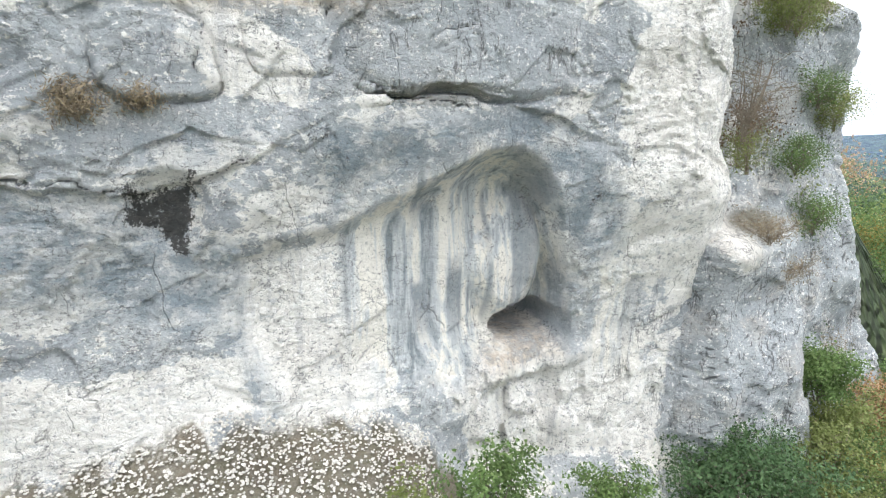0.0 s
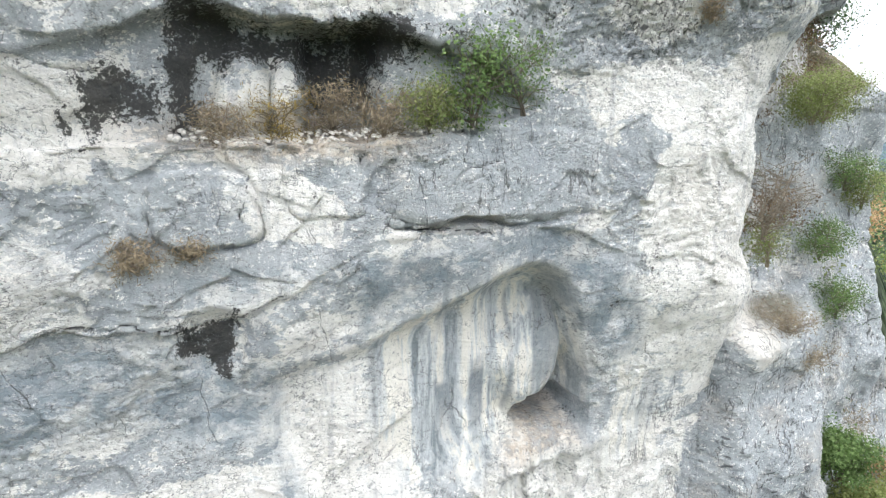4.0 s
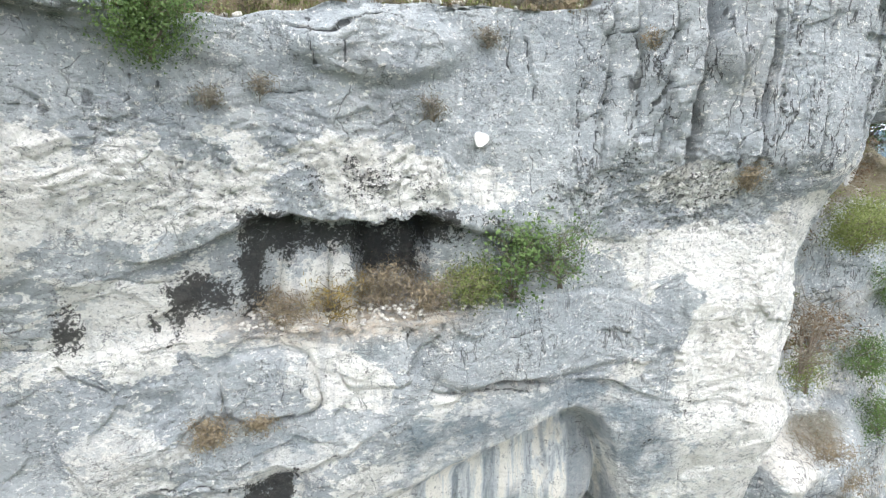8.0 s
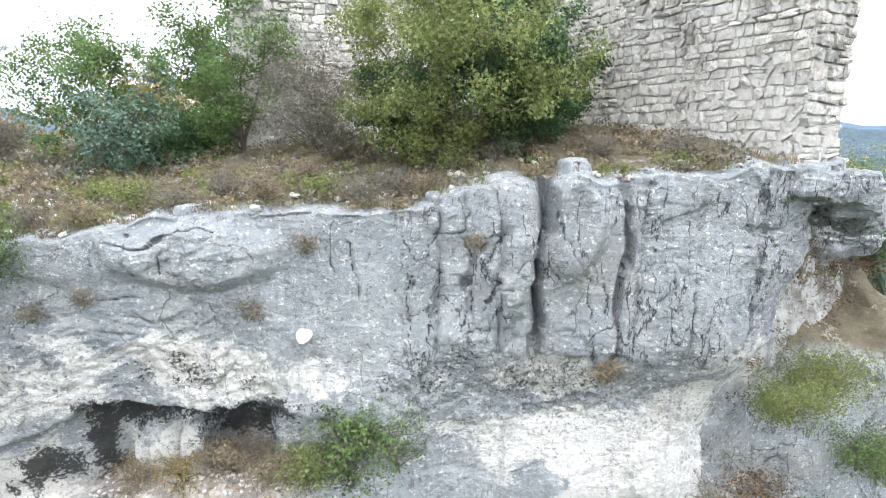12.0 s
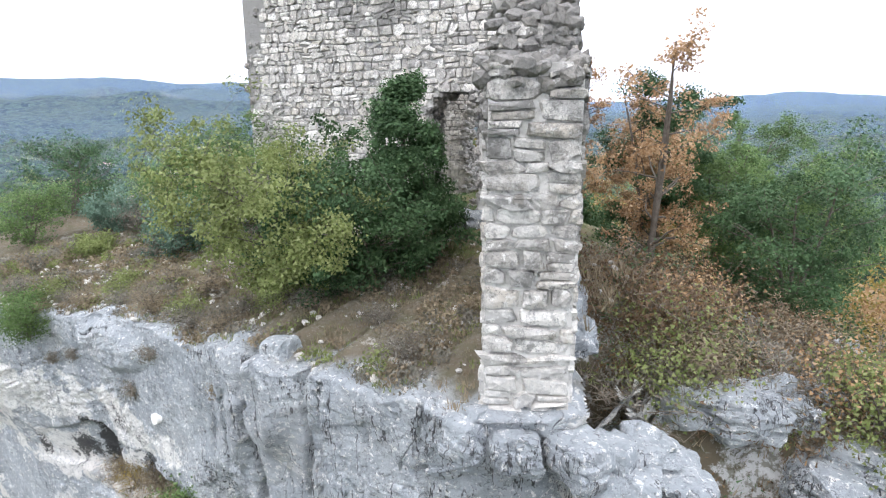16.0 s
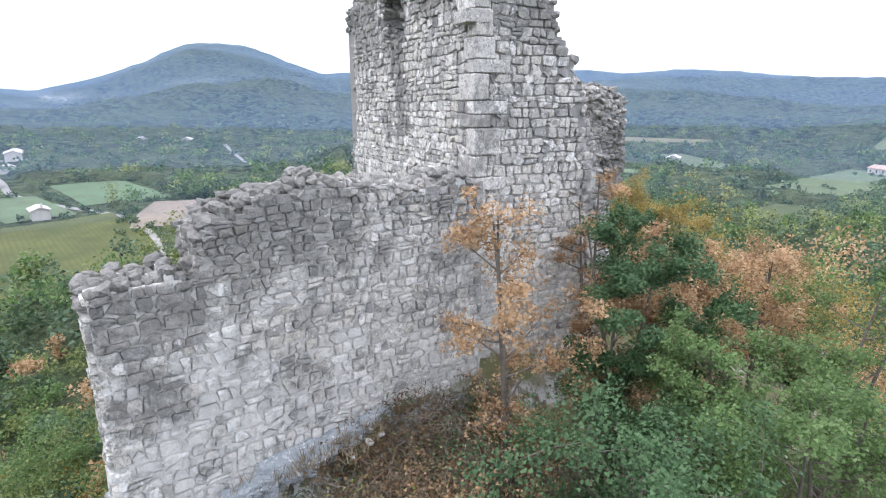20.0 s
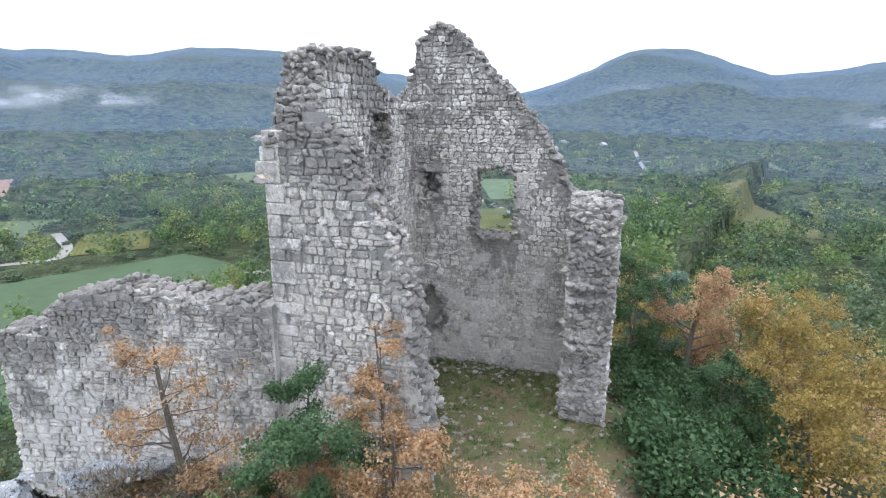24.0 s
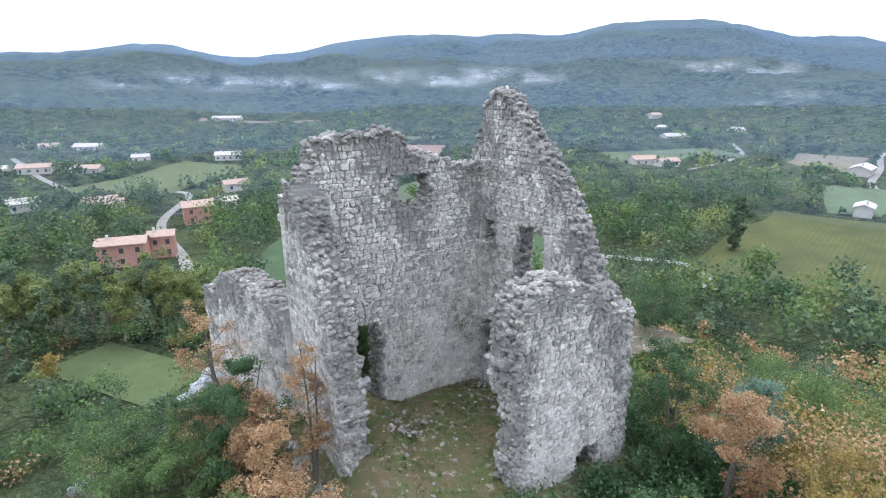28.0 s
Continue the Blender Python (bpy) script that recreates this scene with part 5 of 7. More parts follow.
def lay_stones(parent, quads, base, back, seed, wild, low, high, single=None, flip=False, inside=None):
    """Lays the stones of a face: the nearest ones as parts of their own, the rest joined."""
    r = np.random.default_rng(seed)
    VV, FF, WW, n, alone = [], [], [], 0, 0
    for q in quads:
        k = pick(r, wild)
        V, F = fit_stone(q, k, r.uniform(low, high), base, back, flip, 1.12 if k >= len(COURSED) else 0.985)
        age = weather(inside, (q[0][0] + q[2][0]) / 2, q[2][1]) + r.uniform(-0.12, 0.12)
        if single and alone < 300 and single(q[0][0], q[0][1]):
            mid = V.mean(0)
            me = mesh_of("stone", V - mid, tri_quads(F), STONE_SINGLE)
            attribute(me, "age", np.tile([age, 0, 0, 1], (len(me.vertices), 1)))
            child("stone", me, parent, "", Matrix.Translation(mid))
            alone += 1
        else:
            VV.append(V)
            FF.append(F + n)
            WW.append(np.tile([age, 0, 0, 1], (len(V), 1)))
            n += len(V)
    if VV:
        F = np.concatenate(FF)
        tri = (F[:, 2] == F[:, 3]) | (F[:, 0] == F[:, 1])
        a, c = F[~tri], F[tri]
        c = np.array([list(dict.fromkeys(x)) for x in c.tolist()])
        F3 = np.concatenate([a[:, [0, 1, 2]], a[:, [0, 2, 3]], c])
        me = mesh_of("face_stones", np.concatenate(VV), F3, STONE)
        attribute(me, "age", np.concatenate(WW))
        child("face_stones", me, parent)["kind"] = "stuff"


def weather(inside, u, z):
    """How exposed a stone is: 1 under the broken top, 0 well below it."""
    if inside is None:
        return 0.4
    for n, drop in enumerate((0.4, 1.0, 1.8, 2.8, 4.0)):
        if not inside(u, z + drop):
            return 1.0 - 0.2 * n
    return 0.0


def wall_body(base, inside, u0, u1, z0, z1, thick, cell=0.15, skin=0.04):
    """The mortared core between the two faces, cell by cell, ragged where it is broken. Also gives the rim cells."""
    nu, nz = int((u1 - u0) / cell) + 1, int((z1 - z0) / cell) + 1
    uu, zz = u0 + (np.arange(nu) + 0.5) * cell, z0 + (np.arange(nz) + 0.5) * cell
    mask = np.array([[inside(u, z) and u < u1 for z in zz] for u in uu])
    pad = np.pad(mask, 1)
    V, F, index = [], [], {}

    def vert(i, j, k):
        key = (i, j, k)
        if key not in index:
            index[key] = len(V)
            V.append((u0 + i * cell, skin if k == 0 else thick - skin, z0 + j * cell))
        return index[key]

    rim = []
    for i in range(nu):
        for j in range(nz):
            if not mask[i, j]:
                continue
            F.append([vert(i, j, 0), vert(i + 1, j, 0), vert(i + 1, j + 1, 0), vert(i, j + 1, 0)])
            F.append([vert(i, j, 1), vert(i, j + 1, 1), vert(i + 1, j + 1, 1), vert(i + 1, j, 1)])
            open_side, lean_u, lean_z = False, 0, 0
            for di, dj, e in ((-1, 0, ((0, 0), (0, 1))), (1, 0, ((1, 1), (1, 0))), (0, -1, ((1, 0), (0, 0))), (0, 1, ((0, 1), (1, 1)))):
                if not pad[i + 1 + di, j + 1 + dj]:
                    (a, b), (c, d_) = e
                    F.append([vert(i + a, j + b, 0), vert(i + a, j + b, 1), vert(i + c, j + d_, 1), vert(i + c, j + d_, 0)])
                    if dj != -1:
                        open_side, lean_u, lean_z = True, lean_u + di, lean_z + dj
            if open_side:
                rim.append((uu[i] + 0.06 * lean_u, zz[j] + 0.03 * lean_z))
    V = np.array(V) @ base[:3, :3].T + base[:3, 3]
    return V, F, rim


def pick(r, wild):
    """A stone shape: squared, or angular where the wall is wilder."""
    return int(r.integers(len(COURSED), len(SHAPES))) if r.random() < wild else int(r.integers(len(COURSED)))


def masonry(name, label, origin, U, Nn, thick, u0, u1, z0, z1, inside, size=0.24, seed=1, single=None, faces="fb", parent=None, back_u0=None, wild=0.32, built=None):
    """A rubble wall: core, stones on both faces, broken stones along its rim. single(u, z): where stones are objects of their own; built(u, z): where an end is faced or bonded, not broken."""
    r = np.random.default_rng(seed)
    base = basis(origin, U, Nn)
    V, F, rim = wall_body(base, inside, u0, u1, z0, z1, thick)
    if parent is None:
        parent = tagged(new(name), label, "ruin wall", "ruin walls", "structure")
    child("core", mesh_of("core", V, F, MORTAR), parent, "lime mortar core of the wall")
    if "f" in faces:
        lay_stones(parent, courses(inside, u0, u1, z0, z1, size, seed), base, 0.03, seed + 7, wild, 0.035, 0.095, single, False, inside)
    if "b" in faces:
        lay_stones(parent, courses(inside, u0 if back_u0 is None else back_u0, u1, z0, z1, size * 0.95, seed + 50), base, thick - 0.03, seed + 8, max(wild, 0.3), 0.03, 0.10, None, True, inside)
    lumps = []
    for u, z in rim:
        if built and built(u, z):
            continue
        v = r.uniform(-0.02, 0.15)
        while v < thick:
            e = r.uniform(0.14, 0.36)
            if r.random() < 0.97:
                m = np.array((Matrix.Translation((u + r.uniform(-0.07, 0.07), v + e / 2 - 0.06, z + r.uniform(-0.06, 0.12))) @
                     Euler((r.uniform(-0.5, 0.5), r.uniform(-0.5, 0.5), r.uniform(-1.2, 1.2))).to_matrix().to_4x4() @ Matrix.Diagonal((r.uniform(0.20, 0.40), e * 1.15, r.uniform(0.14, 0.30), 1))))
                lumps.append((int(r.integers(len(LUMPS))), base @ m))
            v += e * 0.9
    if lumps:
        ob = child("rim_stones", stone_mesh("rim_stones", lumps, LUMPS, STONE_RIM), parent, "broken rubble along the ruined edge")
        ob["kind"] = "stuff"
    return parent


KEEP = np.array([3.1, 4.9, 0.0])
UA, UB = np.array([-0.824, -0.5666, 0]), np.array([-0.5666, 0.824, 0])


def ragged(u, z, seed, amp=0.14):
    a = math.sin(u * 5.3 + seed * 1.7 + 2 * math.sin(z * 3.1 + seed))
    b = math.sin(z * 6.9 + seed * 2.9 + 2 * math.sin(u * 4.3 + seed * 0.7))
    c = math.sin(u * 17.1 + z * 13.7 + seed)
    return amp * (0.45 * a + 0.35 * b + 0.3 * c)


def in_front(u, z):
    """The keep's front wall, with its high window, door and broken top."""
    top = np.interp(u, [-0.1, 0.5, 0.55, 1.0, 1.1, 3.4, 5.0, 5.15, 6.7, 8.2, 9.0, 9.6, 9.75, 10.3], [12.1, 12.3, 13.2, 13.3, 14.2, 14.4, 14.35, 13.5, 13.25, 12.6, 12.8, 12.4, 8.0, 7.5])
    if z > top + ragged(u, z, 1) or u > 10.2 + ragged(u, z, 2, 0.08):
        return False
    if abs(u - 5.5 + ragged(u, z, 3)) < 0.92 and 11.05 < z + ragged(u, z, 4) < 12.6:
        return False
    if abs(u - 2.75) < 0.85 and 1.0 < z < 6.1 - 0.5 * max(0, abs(u - 2.75) - 0.35) ** 2 * 4:
        return False
    return True


def in_east(u, z):
    top = np.interp(u, [-0.1, 0.8, 1.9, 2.5, 3.3, 3.95, 4.2, 4.4], [12.9, 12.8, 11.9, 11.0, 9.6, 7.6, 6.0, 4.4])
    return z < top + ragged(u, z, 5, 0.2) and u < 4.4 + ragged(u, z, 6, 0.15) and u > -0.05


def in_west(u, z):
    top = np.interp(u, [0, 0.26, 1.1, 1.25, 2.3, 3.3, 4.15, 5.35, 6.4, 7.1, 7.7, 8.4, 9.9], [12.5, 12.7, 14.0, 15.4, 16.1, 15.5, 14.2, 13.1, 12.0, 10.8, 9.6, 8.7, 7.6])
    if z > top + ragged(u, z, 8, 0.18):
        return False
    if abs(u - 4.65 + 0.5 * ragged(u, z, 9)) < 0.95 and 7.5 < z < 10.35 + ragged(u, z, 10):
        return False
    if abs(u - 1.9) < 0.42 and 9.1 < z < 10.15:
        return False
    if abs(u - 1.75 + ragged(u, z, 21, 0.3)) < 0.55 and 2.8 < z < 5.0 + ragged(u, z, 22, 0.4):
        return False
    return True


def in_north(u, z):
    top = np.interp(u, [4.2, 5.0, 6.4, 8.0, 9.1, 9.9, 10.3], [8.8, 9.6, 9.8, 9.2, 8.1, 6.9, 5.4])
    low = np.interp(z, [0, 3.4, 4.2, 5, 6.6, 8, 9.5], [4.9, 4.9, 5.1, 5.0, 4.4, 4.5, 4.7])
    if z > top + ragged(u, z, 12, 0.18) or u < low + ragged(u, z, 13, 0.18) or u > 10.3:
        return False
    if abs(u - 8.1) < 0.6 and z < 2.9 - 1.2 * (u - 8.1) ** 2:
        return False
    return True


def in_curtain(u, z):
    top = np.interp(u, [-0.1, 1.2, 1.75, 1.85, 2.3, 4.1, 6.8, 8.1], [6.0, 6.05, 5.9, 6.8, 7.15, 7.55, 7.2, 7.3])
    foot = np.interp(u, [0, 1.2, 3, 8], [0.7, 0.2, -0.8, -1.7])
    return foot < z < top + ragged(u, z, 14, 0.12) and u > -0.02 + 0.5 * ragged(u, z, 15)


wa = masonry("keep_wall_front", "tall rubble stone keep wall with a broken top", KEEP, UA, -UB, 1.1, 0.0, 10.4, 0.6, 14.7, in_front, 0.25, 11, lambda u, z: 6.2 < z < 11 and u < 7, built=lambda u, z: u < 0.3 and z < 11.9)
wb = masonry("keep_wall_east", "broken rubble stone keep wall stepping down to a ragged edge", KEEP, UB, -UA, 1.1, 1.1, 4.6, 0.2, 13.2, in_east, 0.24, 12, lambda u, z: 3 < z < 12, "b", built=lambda u, z: u < 1.4)
wc = masonry("keep_wall_west", "pointed remnant of a keep wall with an open window", KEEP + UA * 10.3, UB, UA, 1.0, 0.0, 9.45, 0.6, 16.5, in_west, 0.24, 13, None, "b", built=lambda u, z: u < 0.3 and z < 12)
wd_ = masonry("keep_wall_north", "low broken rubble keep wall with a ragged end", KEEP + UB * 9.55, UA, UB, 1.55, 3.9, 10.4, 0.0, 10.2, in_north, 0.24, 14, lambda u, z: z > 3 and u < 9, wild=0.35)
# outer face of the east wall also closes the front wall's end
r = np.random.default_rng(99)
base = basis(KEEP, UB, -UA)
lay_stones(wb, courses(in_east, 0.35, 4.6, 0.2, 13.2, 0.25, 62), base, 0.02, 62, 0.2, 0.045, 0.095, lambda u, z: 3 < z < 12, False, in_east)
WALL0, WALL_U, WALL_N = np.array([9.62, -0.95, 0.0]), np.array([-0.713, 0.701, 0]), np.array([0.701, 0.713, 0])
wk = masonry("curtain_wall", "stepped rubble curtain wall of pale grey stone", WALL0, WALL_U, WALL_N, 1.33, 0.0, 8.65, -1.6, 8.0, in_curtain, 0.245, 15, lambda u, z: u < 4.5 and z > 2, wild=0.3, built=lambda u, z: (u < 0.3 and z < 5.7) or u > 8.4)
# squared end of the curtain wall
base = basis(WALL0 - WALL_N * 1.33, WALL_N, -WALL_U)
r = np.random.default_rng(98)
lay_stones(wk, courses(lambda u, z: z < 6.0 + ragged(u, z, 31, 0.1), 0.0, 1.33, 0.55, 6.2, 0.28, 63, 1.9), base, 0.0, 63, 0.1, 0.05, 0.12, lambda u, z: True)
base = basis(WALL0 + WALL_U * 1.82 - WALL_N * 1.33, WALL_N, -WALL_U)
lay_stones(wk, courses(lambda u, z: z < 7.0 + ragged(u, z, 32, 0.1), 0.0, 1.33, 5.9, 7.1, 0.26, 64, 1.6), base, 0.0, 64, 0.2, 0.05, 0.12, lambda u, z: True)
for ob in (wa, wb, wc, wd_):
    ob["kind"] = "structure"
# dressed corner blocks of the keep
z, n = 0.9, 0
block = bmesh.new()
bmesh.ops.create_cube(block, size=1.0)
bmesh.ops.bevel(block, geom=block.edges[:], offset=0.045, segments=1, affect='EDGES')
QUOIN = bpy.data.meshes.new("corner_block")
block.to_mesh(QUOIN)
block.free()
QUOIN.materials.append(DRESSED)
while z < 12.0:
    h = r.uniform(0.30, 0.74)
    la, lb = (0.85, 0.50) if n % 2 else (0.50, 0.88)
    la, lb = la * r.uniform(0.7, 1.2), lb * r.uniform(0.55, 1.15)
    m = np.eye(4)
    m[:3, 0], m[:3, 1], m[:3, 2] = UA * la, UB * lb, np.array([0, 0, h * 0.96])
    m[:3, 3] = KEEP + UA * (la / 2 - 0.10) + UB * (lb / 2 - 0.10) + np.array([0, 0, z + h / 2])
    child("corner_block", QUOIN, wa, "large dressed corner block", Matrix(m.tolist()))
    z += h
    n += 1

# dressed jambs, projecting corner slab and closed backs of the niches
def block_at(parent, a0, a1, b0, b1, z0, z1, label, name="dressed_block"):
    m = np.eye(4)
    m[:3, 0], m[:3, 1], m[:3, 2] = UA * (a1 - a0), UB * (b1 - b0), np.array([0, 0, z1 - z0])
    m[:3, 3] = KEEP + UA * (a0 + a1) / 2 + UB * (b0 + b1) / 2 + np.array([0, 0, (z0 + z1) / 2])
    child(name, QUOIN, parent, label, Matrix(m.tolist()))


for k, (z0, z1) in enumerate(((8.75, 9.2), (9.22, 9.75), (9.78, 10.25))):
    block_at(wc, 9.2, 9.75 - 0.1 * (k % 2), 5.52, 5.98, z0, z1, "pale dressed window jamb block")
for z0, z1 in ((9.15, 9.6), (9.62, 10.1)):
    block_at(wc, 9.22, 9.6, 1.02, 1.5, z0, z1, "pale dressed niche jamb block")
    block_at(wc, 9.22, 9.6, 2.3, 2.62, z0, z1, "pale dressed niche jamb block")
block_at(wc, 9.22, 9.7, 1.2, 2.6, 10.15, 10.4, "flat lintel stone over the niche", "lintel")
block_at(wc, 10.0, 10.28, 1.2, 2.7, 8.9, 10.4, "stones closing the back of the niche", "niche_back")
block_at(wc, 9.95, 10.28, 0.8, 2.8, 2.4, 5.6, "stones closing the back of the breach", "breach_back")
block_at(wa, -0.12, 0.55, -0.36, 0.3, 11.02, 11.32, "dark projecting corner slab", "corner_slab")
block_at(wa, -0.05, 0.6, -0.24, 0.35, 11.34, 11.72, "dark projecting corner slab", "corner_slab")

# ---- plants ----
def leaf_cards(centres, spread, count, size, r, flat=0.0, out_from=None, three=False, slim=1.0):
    """Small leaves in loose clumps round the centres: vertices and faces of pointed quads."""
    k = r.integers(0, len(centres), count)
    spread = np.broadcast_to(np.asarray(spread, float), (len(centres),)) if np.ndim(spread) < 2 else spread
    off = r.normal(0, 1, (count, 3))
    off *= (r.random(count) ** 0.5 / np.linalg.norm(off, axis=1) * 1.35)[:, None]
    off[:, 2] *= 0.75
    c = centres[k] + off * spread[k][:, None]
    n = r.normal(0, 1, (count, 3))
    n[:, 2] += flat
    if out_from is not None:
        v = c - out_from
        n = n * 0.75 + v / (np.linalg.norm(v, axis=1)[:, None] + 1e-6)
    n /= np.linalg.norm(n, axis=1)[:, None]
    a = np.cross(n, r.normal(0, 1, (count, 3)))
    a /= np.linalg.norm(a, axis=1)[:, None] + 1e-9
    b = np.cross(n, a)
    w = size * r.uniform(0.6, 1.3, count)[:, None]
    if three:
        V = np.stack([c - a * w * 0.5 * slim - b * w * 0.3, c + a * w * 0.5 * slim - b * w * 0.3, c + b * w * 0.55], 1).reshape(-1, 3)
        return V, np.arange(count * 3).reshape(-1, 3)
    V = np.stack([c - a * w * 0.55, c - b * w * 0.30, c + a * w * 0.55, c + b * w * 0.30], 1).reshape(-1, 3)
    F = np.arange(count * 4).reshape(-1, 4)
    return V, F


def tube(points, radii, sides=5):
    points = np.asarray(points, float)
    V, F = [], []
    for n, (p, rad) in enumerate(zip(points, radii)):
        t = points[min(n + 1, len(points) - 1)] - points[max(n - 1, 0)]
        t = t / (np.linalg.norm(t) + 1e-9)
        a = np.cross(t, (0.31, 0.92, 0.24))
        a /= np.linalg.norm(a) + 1e-9
        b = np.cross(t, a)
        for k in range(sides):
            w = 2 * math.pi * k / sides
            V.append(p + rad * (math.cos(w) * a + math.sin(w) * b))
    for n in range(len(points) - 1):
        for k in range(sides):
            F.append([n * sides + k, n * sides + (k + 1) % sides, (n + 1) * sides + (k + 1) % sides, (n + 1) * sides + k])
    return np.array(V), np.array(F)


def tubes(rows):
    V, F, n = [], [], 0
    for pts, rad in rows:
        v, f = tube(pts, rad, 6 if rad[0] > 0.05 else 3)
        V.append(v)
        F.append(f + n)
        n += len(v)
    return np.concatenate(V), np.concatenate(F)


def branching(r, height, width, stems, limbs, droop=0.0, low=0.25, shape=None):
    """Stems, limbs and twigs of a plant at the origin, and the places of its leaf clumps."""
    rows, tips = [], []
    for _ in range(stems):
        lean = r.normal(0, 0.10 if stems == 1 else 0.32, 2) * width
        n = 7
        t = np.linspace(0, 1, n)
        stem = np.stack([lean[0] * t ** 1.2 + 0.05 * width * np.sin(t * 5 + r.random() * 6), lean[1] * t ** 1.2 + 0.05 * width * np.cos(t * 4 + r.random() * 6), t * height * r.uniform(0.8, 0.95)], -1)
        thick = 0.016 * height * (1.6 if stems == 1 else 0.8) * (1 - 0.86 * t) + 0.006
        rows.append((stem, thick))
        tips.append(stem[-1])
        for m in range(limbs):
            u = low + (1 - low) * (m + r.random()) / limbs
            start = np.array([np.interp(u, t, stem[:, k]) for k in range(3)])
            reach = width * (shape(u) if shape else (1.05 - 0.65 * abs(u - 0.5) * 1.2)) * r.uniform(0.65, 1.05)
            w = r.random() * 2 * math.pi
            out = np.array([math.cos(w), math.sin(w), r.uniform(0.15, 0.7) - droop])
            q = np.linspace(0, 1, 5)[:, None]
            limb = start + out * reach * q + r.normal(0, 0.05, (5, 3)) * reach * q
            rad = np.interp(u, t, thick) * 0.55 * (1 - 0.85 * q[:, 0]) + 0.004
            rows.append((limb, rad))
            for _ in range(3):
                b = limb[r.integers(2, 5)]
                e = b + r.normal(0, 0.26, 3) * reach + np.array([0, 0, 0.08 * reach])
                rows.append((np.stack([b, (b + e) / 2 + r.normal(0, 0.03, 3) * reach, e]), [0.008, 0.006, 0.003]))
                tips += [e, (b + e) / 2]
            tips.append(limb[-1])
    return rows, np.array(tips)


def tree(name, label, category, at, height, width, leaf, count, size, seed, stems=1, limbs=9, low=0.3, clump=0.2, droop=0.0, shape=None, group="", bare=False):
    r = np.random.default_rng(seed)
    rows, tips = branching(r, height, width, stems, limbs, droop, low, shape)
    base = tagged(new(name), label, category, group)
    base.location = at
    V, F = tubes(rows)
    child("trunk", mesh_of("trunk", V, F, TWIG if bare else BARK, True), base, "bare grey-brown branches" if bare else "")
    if count:
        centre = np.array([0, 0, height * 0.55])
        dry = leaf in ("straw", "grey") or (leaf == "yellow" and height < 1.2)
        V, F = leaf_cards(tips, np.full(len(tips), clump * (width + 0.5)) * r.uniform(0.6, 1.4, len(tips)), int(count * 1.65), size * (1.5 if dry else 0.85), r, 0.3, centre, True, 0.16 if dry else 0.95)
        child("crown", mesh_of("crown", V, F, LEAF[leaf]), base)
    return base


def cone(u):
    return (0.95 * (1 - u) ** 0.6 + 0.12) * min(1.0, 0.55 + 2.5 * u)


def ground_z(x, y):
    s, d = (x * CLIFF_S[0] + (y + 5.2) * CLIFF_S[1]), -(x * CLIFF_N[0] + (y + 5.2) * CLIFF_N[1])
    if bow(s, 0.0) < d < 6 and -17 < s < 10:
        return float(plateau(np.array([s]), np.array([d]))[0])
    return float(land(np.array([x]), np.array([y]))[0])


